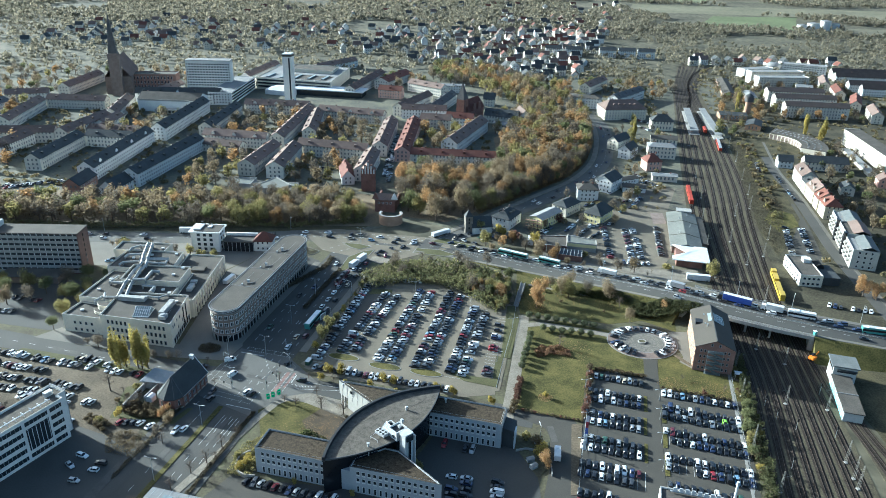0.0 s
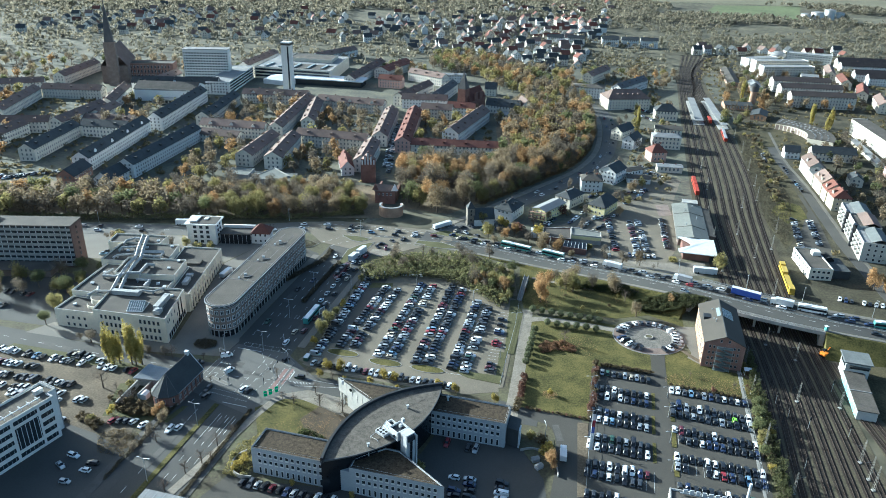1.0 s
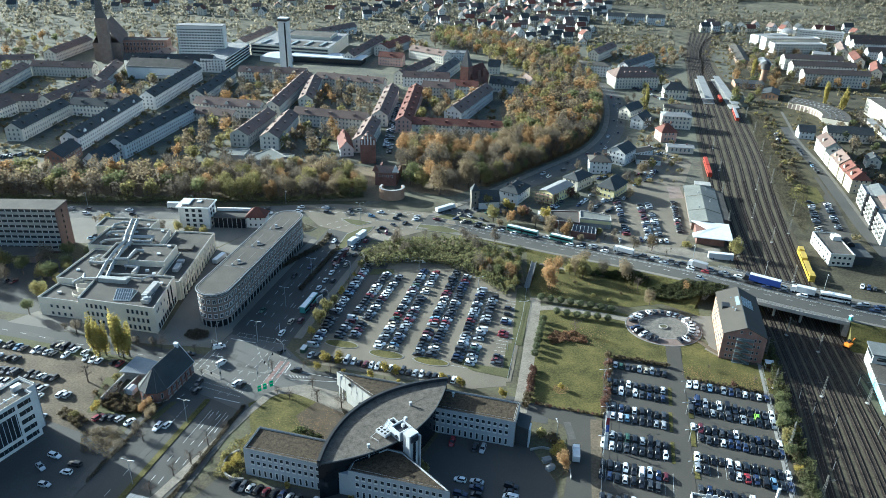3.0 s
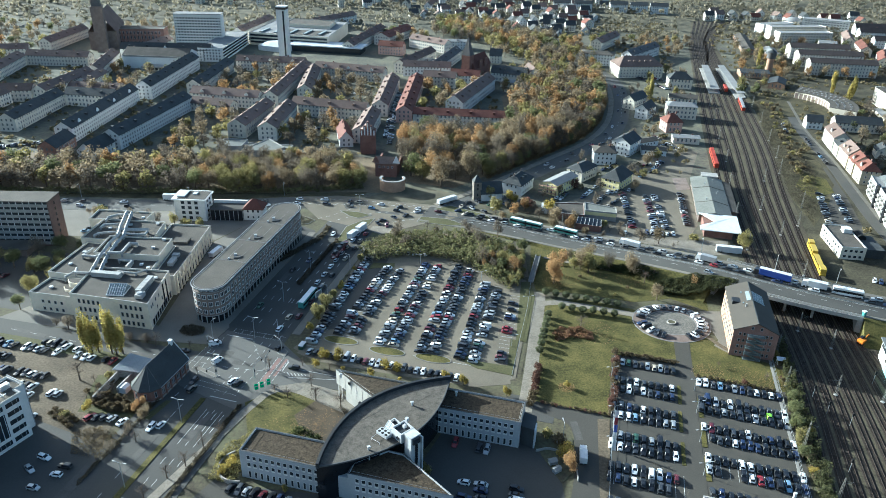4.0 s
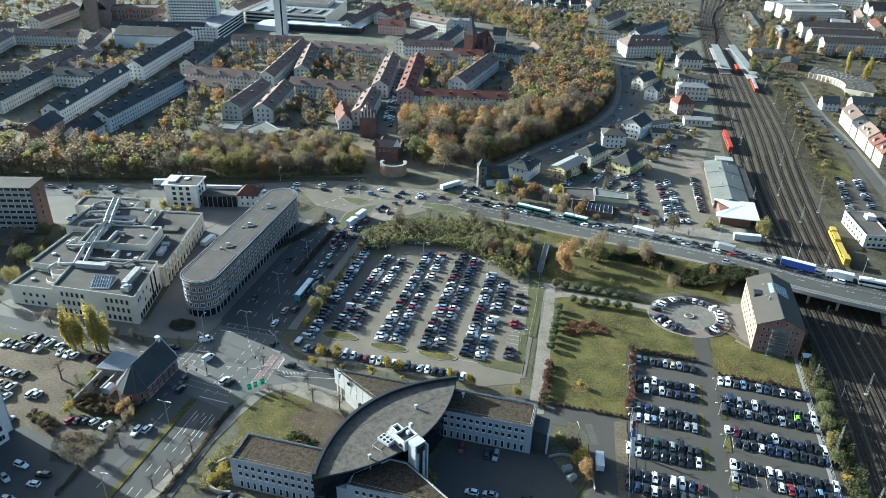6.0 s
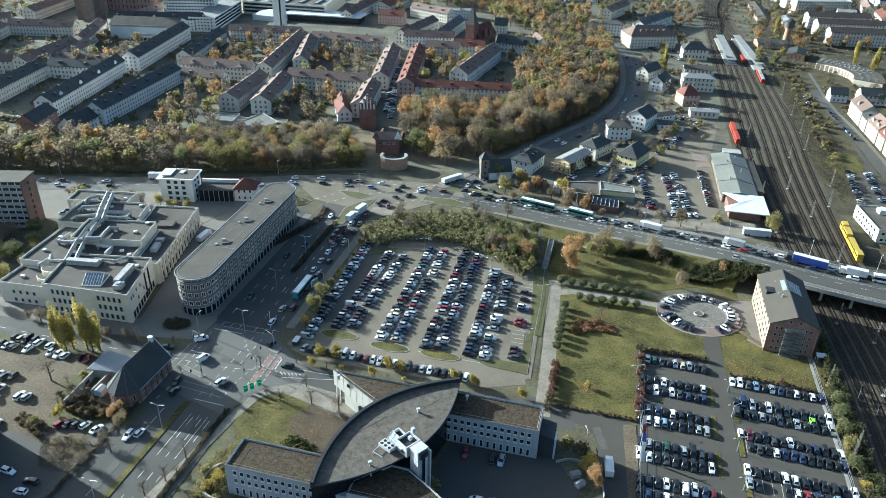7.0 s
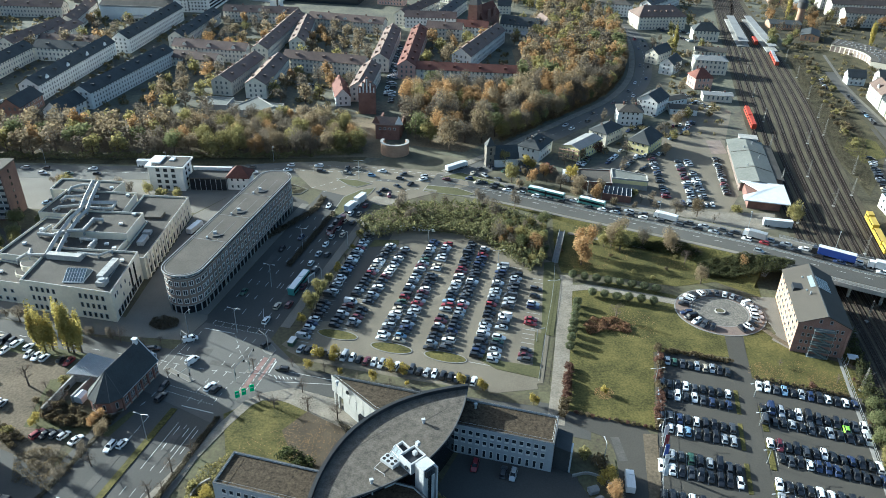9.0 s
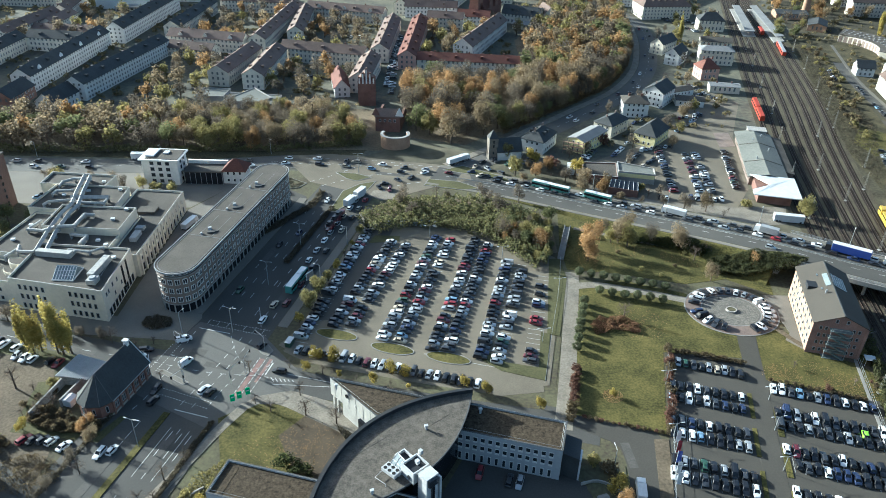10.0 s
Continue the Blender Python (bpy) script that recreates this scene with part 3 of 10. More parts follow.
sheet("fan_soil", [(-48, 188), (-40, 172), (-33, 164), (-30, 174), (-25, 181), (-31, 190), (-42, 196)], 0.13, BARE_SOIL, "bare brown soil under young trees", "ground")
sheet("fan_forecourt", [(-58, 203), (-48, 199), (-32, 190), (-22, 179), (-18, 186), (-34, 201), (-48, 206)], 0.14, FORECOURT, "pale trodden forecourt", "pavement")
solid("path_fan", ribbon(smooth_line([(-86, 140), (-72, 172), (-63, 193), (-56, 202), (-40, 202)], 4), -1.5, 1.5, 0.17), FORECOURT, "pale curving footpath along the lawn", "path")
sheet("drive_island", [(32, 186), (38, 187), (44, 180), (43, 166), (38, 160), (33, 172)], 0.2, SOIL, "planted bed at the end of the wing", "planting")
sheet("drive_strip", [(54, 190), (58, 190), (51, 152), (48, 152)], 0.2, GRAVEL, "sandy strip along the fence", "verge")
for nm, poly in (("wood_floor", [(-24, 402), (6, 394), (30, 420), (66, 455), (96, 492), (116, 540), (132, 610), (136, 660), (80, 680), (46, 600), (46, 500), (-30, 480)]),
                 ("belt_floor", [(-330, 367), (-80, 380), (-36, 384), (-34, 440), (-80, 446), (-330, 432)]),
                 ("mound_floor", [(-34, 312), (-30, 328), (6, 333), (40, 318), (40, 288), (28, 287), (14, 304)])):
    sheet(nm, poly, 0.05, LITTER, "brown leaf litter under the trees", "ground")
sheet("rail_verge", [(126, 60), (132, 232), (140, 262), (132, 262), (124, 205), (104, 100), (100, 60)], 0.08, ROUGH_BANK, "overgrown strip along the railway fence", "verge")
sheet("rail_green", [(168, 236), (230, 232), (330, 220), (330, 100), (165, 100), (170, 190)], 0.06, ROUGH_BANK, "rough brown-green bank beyond the tracks", "verge")
sheet("rail_waste", [(200, 382), (206, 400), (232, 470), (262, 600), (236, 530), (214, 440)], 0.07, ROUGH_BANK, "waste ground with scrub beside the tracks", "verge")

# ---- railway ----
TL = [(105, 100), (117, 153), (132, 212), (140, 257), (149, 316), (165, 399), (184, 478), (216, 606), (276, 838), (330, 1010)]
TR = [(136, 100), (148, 154), (159, 212), (167, 257), (180, 316), (200, 395), (224, 481), (252, 607), (299, 838), (372, 1010)]
bed = [(x - 4, y) for x, y in TL] + [(x + 4, y) for x, y in TR[::-1]]
sheet("rail_bed", bed, 0.1, BALLAST, "rusty brown ballast of the railway", "railway")
sheet("rail_bed_side", [(150, 120), (158, 160), (166, 236), (172, 236), (168, 200), (170, 150), (160, 110)], 0.11, BALLAST, "ballast of a siding", "railway")
tracks = []
for i in range(8):
    k = i / 7
    tracks.append(smooth_line([((1 - k) * a[0] + k * b[0], (1 - k) * a[1] + k * b[1]) for a, b in zip(TL, TR)], 8))
tracks.append(smooth_line([(262, 740), (280, 795), (300, 870), (325, 935), (350, 980), (390, 1022), (430, 1052)], 8))
tracks.append(smooth_line([(155, 110), (161, 160), (163, 205), (167, 238), (170, 260)], 6))
tracks.append(smooth_line([(160, 110), (167, 150), (166, 190), (170, 235)], 6))
for i, ln in enumerate(tracks):
    rails = Shape()
    for off in (-0.74, 0.74):
        r = ribbon(ln, off - 0.06, off + 0.06, 0.36, 0.16)
        rails.add(r.v, r.f)
    solid("track_bed_%d" % (i + 1), ribbon(ln, -1.55, 1.55, 0.118), TRACK_BED, "dark oily ballast under one track", "railway")
    solid("rails_%d" % (i + 1), rails, STEEL, "pair of rusty rails with worn running edges", "rail")
sl = Shape()
for ln in tracks:
    nn, nxt, run = normals(ln), 0.0, 0.0
    for i in range(len(ln) - 1):
        if ln[i].y > 430:
            break
        seg = ln[i + 1] - ln[i]
        while nxt < run + seg.length:
            p = ln[i] + seg * ((nxt - run) / seg.length)
            sl.box(p.x, p.y, 0.08, 0.2, 2.5, 0.26, math.degrees(math.atan2(nn[i].y, nn[i].x)))
            nxt += 0.8
        run += seg.length
solid("sleepers", sl, SLEEPER, "weathered sleepers under the rails", "sleeper", "stuff")
for i, poly in enumerate([[(229, 628), (239, 628), (259, 725), (250, 725)], [(247, 612), (257, 616), (275, 727), (266, 725)]]):
    t = thing("platform_roof", "long pale station platform canopy on posts", "platform", (*poly[0], 0), "station platforms")
    q = [(x - poly[0][0], y - poly[0][1]) for x, y in poly]
    part("platform", Shape().prism(q, 0, 0.7), CONCRETE, t)
    part("canopy", Shape().prism(inset(q, 1.2), 3.9, 4.3), FELT_LIGHT, t, "flat pale grey canopy")
    for k in range(9):
        a = (k + 0.5) / 9
        part("post", Shape().tube((q[0][0] * (1 - a) + q[3][0] * a + 5, q[0][1] * (1 - a) + q[3][1] * a, 0.6), (q[0][0] * (1 - a) + q[3][0] * a + 5, q[0][1] * (1 - a) + q[3][1] * a, 4.0), 0.15), POLE, t)

# ---- road bridge and its ramps ----
ramp = [p for p in BR if p.x <= 128]
far_ramp = [p for p in BR if p.x >= 172]
for nm, ln in (("embankment_west", ramp), ("embankment_east", far_ramp)):
    s, v, f = Shape(), [], []
    for p, n in zip(ln, normals(ln)):
        run = 12.2 + 1.5 * max(0, p.z)
        v += [tuple(p + n * -run - Vector((0, 0, p.z))), tuple(p + n * -12.0 + Vector((0, 0, 0.05))), tuple(p + n * 12.0 + Vector((0, 0, 0.05))), tuple(p + n * run - Vector((0, 0, p.z)))]
    for i in range(len(ln) - 1):
        f += [(4 * i + k, 4 * i + k + 1, 4 * i + k + 5, 4 * i + k + 4) for k in range(3)]
    f += [(3, 2, 1, 0), tuple(4 * (len(ln) - 1) + k for k in range(4))]
    solid(nm, s.add(v, f), GRASS, "grassy embankment carrying the road up to the bridge", "embankment")
solid("road_bridge_lanes", ribbon(BR, -8.6, 8.6, 0.1, 0.2), ASPHALT_DARK, "four-lane asphalt road crossing the railway", "road")
solid("pavement_bridge_south", ribbon(BR, 9.0, 11, 0.2, 0.35), PAVING, "pale footway along the road", "pavement")
solid("pavement_bridge_north", ribbon(BR, -11.4, -8.7, 0.2, 0.35), PAVING, "pale footway along the road", "pavement")
span = [p for p in BR if 124 <= p.x <= 178]
bridge = thing("road_bridge", "concrete road bridge with a pale edge and steel railings over the tracks", "bridge", (150, 271, 0), kind="structure")
o = Vector((150, 271, 0))
loc = [p - o for p in span]
part("deck", ribbon(loc, -12, 12.4, -0.16, 1.1), CONCRETE, bridge)
for side, off in (("south", 12.1), ("north", -11.7)):
    part("parapet", ribbon(loc, off - 0.2, off + 0.35, 0.45, 1.3), CONCRETE, bridge, "pale concrete edge beam")
    nn = normals(loc)
    for up in (0.35, 0.72, 1.1):
        part("railing", ribbon([p + Vector((0, 0, up)) for p in loc], off - 0.03, off + 0.05, 0.45, 0.1), POLE, bridge)
    k = 0
    for p, n in zip(loc, nn):
        for h in (0.0, 0.5):
            q = p + n * off
            k += 1
            if k % 2:
                part("railing_post", Shape().tube((q.x, q.y, q.z + 0.4), (q.x, q.y, q.z + 1.55), 0.05, n=4), POLE, bridge)
for x, y in ((140.5, 277.5), (150.5, 270.5), (160, 265.5)):
    for d in (-7.5, 0, 7.5):
        part("pier", Shape().tube((x - 150 + 0.5 * d, y - 271 + 0.87 * d, 0), (x - 150 + 0.5 * d, y - 271 + 0.87 * d, 6.0), 0.55, n=10), CONCRETE, bridge)
for x, y, a in ((127, 286, -38), (175, 259, -24)):
    part("abutment", Shape().box(x - 150, y - 271, 0, 6.2, 2.2, 23, a), CONCRETE, bridge)
sheet("lake", [(-1250, 1500), (-900, 1540), (-860, 1700), (-1250, 2000)], 0.2, WATER, "bright lake on the horizon", "water")


# asphalt repairs, bare strips, small traffic islands
for i, (x, y, a, b, dg) in enumerate([(-72, 216, 9, 2.2, -14), (-66, 222, 2.0, 10, -14), (-80, 222, 5, 4, -10), (-62, 207, 4, 2.2, 20), (-78, 181, 2.6, 14, -14), (-92, 170, 2.4, 20, -14), (-86, 228, 7, 2, -14), (-58, 262, 2.2, 22, -13), (-70, 284, 2.4, 16, -13), (-30, 356, 14, 3, -10), (-52, 364, 5, 8, 20), (-20, 205, 14, 2.2, -10), (46, 184, 2.4, 9, 5), (-116, 222, 10, 2.0, -15), (-160, 233, 16, 2.2, -17)]):
    sheet("road_patch_%d" % (i + 1), [(x + u * math.cos(radians(dg)) - v * math.sin(radians(dg)), y + u * math.sin(radians(dg)) + v * math.cos(radians(dg))) for u, v in ((-a / 2, -b / 2), (a / 2, -b / 2), (a / 2, b / 2), (-a / 2, b / 2))], 0.104, PATCH, "darker rectangular asphalt repair", "road", 0.05)
for i, poly in enumerate([[(-90, 213.4), (-88, 212), (-80, 207.2), (-78.6, 208.4), (-80.5, 209.6), (-88, 214)], [(-64.4, 212.6), (-62.6, 211.8), (-61.9, 213.4), (-63.4, 214.4)], [(-62.5, 225.5), (-60.5, 222.5), (-58, 221), (-57, 224), (-60, 228)],
                          [(-79, 352), (-67, 344), (-70, 339), (-76, 338)]]):
    solid("kerb_%d" % (i + 11), Shape().ring(ccw(poly), inset(poly, 0.2), 0.0, 0.24), KERB, "pale stone kerb", "kerb")
    sheet("island_%d" % (i + 11), inset(poly, 0.19), 0.22, PAVING if i < 3 else SOIL, "small traffic island" if i < 3 else "narrow planted bed beside the road", "pavement")
ring_out = [(cx + 15.4 * math.cos(k * math.tau / 48), cy + 14.1 * math.sin(k * math.tau / 48)) for k in range(48)]
ring_in = [(cx + 10.2 * math.cos(k * math.tau / 48), cy + 9.2 * math.sin(k * math.tau / 48)) for k in range(48)]
solid("circle_bays", Shape().ring(ring_out, ring_in, 0.15, 0.175), CIRCLE_PAVE, "reddish paved parking ring round the cobbles", "pavement")
solid("circle_gutter", Shape().ring(ring_in, [(cx + 9.8 * math.cos(k * math.tau / 48), cy + 8.8 * math.sin(k * math.tau / 48)) for k in range(48)], 0.15, 0.185), KERB, "pale stone gutter ring in the cobbles", "pavement")
rnd_ = random.Random(5)
for nm in ("cobbles",):
    cs_ = Shape()
    for k in range(24):
        r_ = 0.21 + 0.0165 * k
        m_ = int(math.tau * r_ * 15.4 / 0.62)
        for j in range(m_):
            a_ = (j + 0.5 * (k % 2)) * math.tau / m_
            x_, y_ = cx + 15.4 * r_ * math.cos(a_) * 1.0, cy + 14.1 * r_ * math.sin(a_)
            cs_.box(x_, y_, 0.15, 0.172 + rnd_.uniform(0, 0.02), 0.24, 0.52, math.degrees(a_))
    solid(nm, cs_, mat("cobble_stone", (0.155, 0.142, 0.122), 0.9, 0.2, 0.3, 3.0, isl=0.35), "grey-brown cobbles laid in rings", "pavement", "stuff")
sheet("verge_poplars", [(-178, 234), (-140, 225), (-116, 219.5), (-113, 216.5), (-135, 218.5), (-160, 225), (-180, 230)], 0.092, GRASS_DRY, "worn grass verge under the poplars", "grass")
sheet("verge_hall", [(-122, 207), (-117, 208), (-119, 191), (-96, 188), (-93, 194), (-91, 194), (-95, 184), (-120, 187)], 0.095, GRASS_DRY, "rough grass and soil round the brick hall", "grass")
sheet("bed_street", [(-48, 219), (-10, 210.4), (10, 206.6), (26, 203), (25, 200.5), (6, 203.6), (-20, 208.5), (-46, 214.6)], 0.12, SOIL, "strip of soil and leaves under the street trees", "planting")
sheet("verge_station", [(58, 346), (92, 329), (122, 314), (140, 316), (146, 332), (124, 331), (92, 334), (62, 349)], 0.065, FORECOURT, "sandy strip between the road and the station square", "verge")
gl_ = [p for p in BR if -5 < p.x < 330]
solid("guard_rail", ribbon(gl_, 0.5, 0.62, 0.85, 0.3), POLE, "galvanised guard rail between the carriageways", "guard rail")
gp_ = Shape()
for p, n in zip(gl_, normals(gl_)):
    q = p + n * 0.56
    gp_.box(q.x, q.y, q.z + 0.05, q.z + 0.8, 0.12, 0.12)
solid("guard_posts", gp_, POLE, "steel posts of the guard rail", "guard rail", "stuff")
sheet("block_apron", [(-74.5, 338), (-65, 331), (-64, 319), (-72, 302), (-76, 302)], 0.12, ASPHALT_DARK, "asphalt apron beside the clinker block", "yard")
sheet("waste_ground", [(199, 352), (222, 385), (239, 415), (261, 518), (285, 640), (262, 620), (234, 516), (205, 410)], 0.075, ROUGH_BANK, "rough brown waste ground beside the tracks", "verge")
sheet("soil_island", [(-36, 339), (-23, 337), (-24, 332), (-32, 329), (-38, 333)], 0.15, FORECOURT, "sandy traffic island", "ground")
sheet("belt_meadow", [(-330, 365), (-120, 368), (-78, 376), (-46, 378), (-44, 384), (-90, 380), (-200, 372), (-330, 370)], 0.09, ROUGH_BANK, "dark grass strip along the wooded belt", "grass")


# ---- buildings ----
WIN_CACHE = {}


def put_window(parent, x, y, z, deg, w, h, white=True, sill=False, sash=0):
    """One window set in a wall: its frame round a dark pane, sometimes a pale panel below."""
    key = (w, h, white, sill, sash)
    if key not in WIN_CACHE:
        b, z0, y0 = (0.16 if sash else 0.07 if sill else 0.12), (-0.5 if sill else 0.0), -0.08
        rect = lambda k, y, low: [(-w / 2 + k, y, low + k), (w / 2 - k, y, low + k), (w / 2 - k, y, h - k), (-w / 2 + k, y, h - k)]
        fr = Shape()
        inner = [(x_, y_, max(z_, b)) for x_, y_, z_ in rect(b, y0, z0)]
        fr.add(rect(0, 0.1, z0) + rect(0, y0, z0) + inner + [(x_, 0.0, z_) for x_, y_, z_ in inner],
               [(0, 1, 5, 4), (1, 2, 6, 5), (2, 3, 7, 6), (3, 0, 4, 7), (4, 5, 9, 8), (5, 6, 10, 9), (6, 7, 11, 10), (7, 4, 8, 11), (8, 9, 13, 12), (9, 10, 14, 13), (10, 11, 15, 14), (11, 8, 12, 15), (12, 13, 14, 15)])
        for k in range(sash):
            x_ = (k + 1) / (sash + 1) * w - w / 2
            fr.add([(x_ - 0.07, -0.06, b), (x_ + 0.07, -0.06, b), (x_ + 0.07, -0.06, h - b), (x_ - 0.07, -0.06, h - b)], [(0, 1, 2, 3)])
        me = fr.mesh("window", WHITE if white else ZINC)
        me.materials.append(GLASS)
        me.polygons[12].material_index = 1
        WIN_CACHE[key] = me
    ob = part("window", WIN_CACHE[key], None, parent)
    ob.matrix_basis = pose(x, y, z, 0, 0, deg)
    return ob


def facade(parent, a, b, z0, floors, gap, w, h, pitch=2.6, white=True, margin=0.9, sill=False, proud=0.03):
    """Rows of windows along a wall from a to b, the outside on the right hand."""
    a, b = Vector(a), Vector(b)
    ln = (b - a).length
    d = (b - a) / ln
    n = max(1, int((ln - 2 * margin) / pitch))
    deg = math.degrees(math.atan2(d.y, d.x))
    for f in range(floors):
        for i in range(n):
            p = a + d * (ln / 2 + (i - (n - 1) / 2) * pitch) + Vector((d.y, -d.x)) * proud
            put_window(parent, p.x, p.y, z0 + f * gap, deg, w, h, white, sill)


def flat_block(parent, poly, h, wall, roof, parapet=0.5, z0=0.0, cap=None):
    """Walls, a low parapet with its capping, and a sunk flat roof."""
    poly = ccw(poly)
    part("wall", Shape().prism(poly, z0, h - parapet), wall, parent)
    part("parapet", Shape().ring(poly, inset(poly, 0.4), h - parapet, h), wall, parent)
    part("coping", Shape().ring(inset(poly, -0.05), inset(poly, 0.33), h, h + 0.08), cap or CONCRETE, parent, "thin metal coping")
    part("roof", Shape().prism(inset(poly, 0.4), h - parapet, h - parapet + 0.06), roof, parent)


def rel(o, pts):
    return [(x - o[0], y - o[1]) for x, y in pts]


SEGS = []


def roof_shape(L, D, eave, ridge, hip=0.0, over=0.5, t=0.25):
    """A pitched roof along x, centred, with eaves and thickness; hip: how far the ridge stops short of the ends."""
    s = Shape()
    a, b = L / 2 + over, D / 2 + over
    zl = eave - over * (ridge - eave) / (D / 2)
    r = max(0.02, L / 2 - hip) if hip else a
    top = [(-a, -b, zl), (a, -b, zl), (a, b, zl), (-a, b, zl), (-r, 0, ridge), (r, 0, ridge)]
    low = [(x, y, z - t) for x, y, z in top]
    ends = [(1, 2, 5), (3, 0, 4), (8, 7, 11), (6, 9, 10), (1, 7, 8, 2), (3, 9, 6, 0)] if hip else [(1, 7, 11, 5), (5, 11, 8, 2), (3, 9, 10, 4), (4, 10, 6, 0)]
    return s.add(top + low, [(0, 1, 5, 4), (2, 3, 4, 5), (7, 6, 10, 11), (9, 8, 11, 10), (0, 6, 7, 1), (2, 8, 9, 3)] + ends)


def house(p, q, depth, eave, ridge, wall, roof, label, category="house", storeys=3, hip=0.0, single=False, group="", chimneys=2, dormers=0, name="house", gables=0, wide=1.15, high=1.5):
    """A house with a pitched roof whose ridge runs over p and q."""
    p, q = Vector(p), Vector(q)
    L, mid = (q - p).length, (p + q) / 2
    SEGS.append((p, q, depth))
    deg = math.degrees(math.atan2(q.y - p.y, q.x - p.x))
    t = thing(name, label, category, (mid.x, mid.y, 0, 0, 0, deg), group)
    s = Shape().box(0, 0, 0, eave, L, depth)
    if not hip:
        for e in (-1, 1):
            x0, x1 = sorted((e * L / 2, e * (L / 2 - 0.3)))
            s.add([(x, y, z) for x in (x0, x1) for y, z in ((-depth / 2, eave), (depth / 2, eave), (0, ridge - 0.26))], [(0, 2, 1), (3, 4, 5), (0, 1, 4, 3), (1, 2, 5, 4), (2, 0, 3, 5)])
    part("wall", s, wall, t)
    part("roof", roof_shape(L, depth, eave, ridge, hip), roof, t)
    gap = eave / storeys
    if single:
        for a, b in (((-L / 2, -depth / 2), (L / 2, -depth / 2)), ((L / 2, depth / 2), (-L / 2, depth / 2)), ((-L / 2, depth / 2), (-L / 2, -depth / 2)), ((L / 2, -depth / 2), (L / 2, depth / 2))):
            facade(t, a, b, 0.32 * gap, storeys, gap, wide, min(high, 0.55 * gap), 2.7)
    else:
        fr, pa = Shape(), Shape()
        n = max(1, int((L - 1.5) / 2.9))
        for f in range(storeys):
            z = f * gap + 0.34 * gap
            h = 0.5 * gap
            for i in range(n):
                x = (i - (n - 1) / 2) * 2.9
                for e in (-1, 1):
                    fr.box(x, e * (depth / 2 + 0.02), z - 0.12, z + h + 0.1, 1.45, 0.06)
                    pa.box(x, e * (depth / 2 + 0.05), z, z + h, 1.15, 0.06)
            m = max(1, int((depth - 2) / 3.2))
            for i in range(m):
                y = (i - (m - 1) / 2) * 3.2
                for e in (-1, 1):
                    pa.box(e * (L / 2 + 0.03), y, z, z + h, 0.08, 1.15)
        n = len(fr.f)
        me = fr.add(pa.v, pa.f).mesh("glazing", WHITE)
        me.materials.append(PANE)
        for i in range(n, len(me.polygons)):
            me.polygons[i].material_index = 1
        part("glazing", me, None, t, kind="stuff")
    for i in range(chimneys):
        x = (i + 0.5) / chimneys * L - L / 2
        part("chimney", Shape().box(x, 0.6, ridge - 1.0, ridge + 0.9, 1.0, 0.6), BRICK_DARK if roof is SLATE else BRICK, t)
    slope = (ridge - eave) / (depth / 2)
    for i in range(dormers):
        x = ((i + 0.5) / dormers - 0.5) * (L - 2 * hip)
        for e in (-1, 1):
            y = e * depth * 0.27
            z = eave + (depth / 2 - abs(y)) * slope
            part("dormer", Shape().box(x, y, z - 0.6, z + 1.0, 1.7, 1.8), roof, t)
    for i in range(gables):
        x = ((i + 0.5) / gables - 0.5) * L
        for e in (-1,):
            y = e * (depth / 2 - 0.4)
            part("gable", Shape().add([(x + a, y + b, z) for b in (0.25, 0.9) for a, z in ((-2.0, eave - 0.3), (2.0, eave - 0.3), (1.3, eave + 1.6), (0, eave + 2.9), (-1.3, eave + 1.6))],
                                      [(0, 1, 2, 3, 4), (9, 8, 7, 6, 5)] + [(i_, (i_ + 1) % 5 + 0, (i_ + 1) % 5 + 5, i_ + 5) for i_ in range(5)]), wall, t)
    return t


# fan-shaped office
U = Vector((0.97, -0.243))
V = Vector((0.243, 0.97))


def uv(base, a, b):
    p = Vector(base) + U * a + V * b
    return (p.x, p.y)


FO = (-14.0, 168.0)
fan = thing("office_building", "grey office with a lens-shaped gravel roof and planted wings", "office building", (*FO, 0))
fr0 = Vector((-58.0, 159.6))
west = rel(FO, [uv(fr0, 0, 0), uv(fr0, 29, 0), uv(fr0, 29, 10.5), uv(fr0, 0, 10.5)])
flat_block(fan, west, 10.4, GREY_PANEL, SEDUM, cap=DARK_TRIM)
se = rel(FO, [uv(fr0, 34, 0), uv(fr0, 65, 0), uv(fr0, 47, 12.0), uv(fr0, 42, 12.2), uv(fr0, 34, 4)])
flat_block(fan, se, 10.4, GREY_PANEL, SEDUM, cap=DARK_TRIM)
part("link_wall", Shape().prism(rel(FO, [uv(fr0, 27, 0.4), uv(fr0, 36, 0.4), uv(fr0, 36, 8), uv(fr0, 27, 8)]), 0, 8.2), GREY_PANEL, fan)
ne0 = Vector((1.2, 181.2))
ne = rel(FO, [uv(ne0, -5, 0), uv(ne0, 25.6, 0), uv(ne0, 25.6, 10.6), uv(ne0, -4, 10.6)])
flat_block(fan, ne, 10.4, GREY_PANEL, SEDUM, cap=DARK_TRIM)
nw = rel(FO, [(-35.3, 200.2), (-21.5, 186.0), (-14, 182), (2.5, 190.6)])
flat_block(fan, nw, 10.4, PALE_WALL, SEDUM, cap=DARK_TRIM, z0=4.6)
part("undercroft", Shape().prism(rel(FO, [(-31.6, 196.5), (-26.2, 190.9), (-25.4, 192.2), (-23.4, 190.2), (-23.6, 188.3), (-21.3, 186.0), (-13, 184), (0, 190), (-26, 195.2)]), 0, 4.6), PALE_WALL, fan)
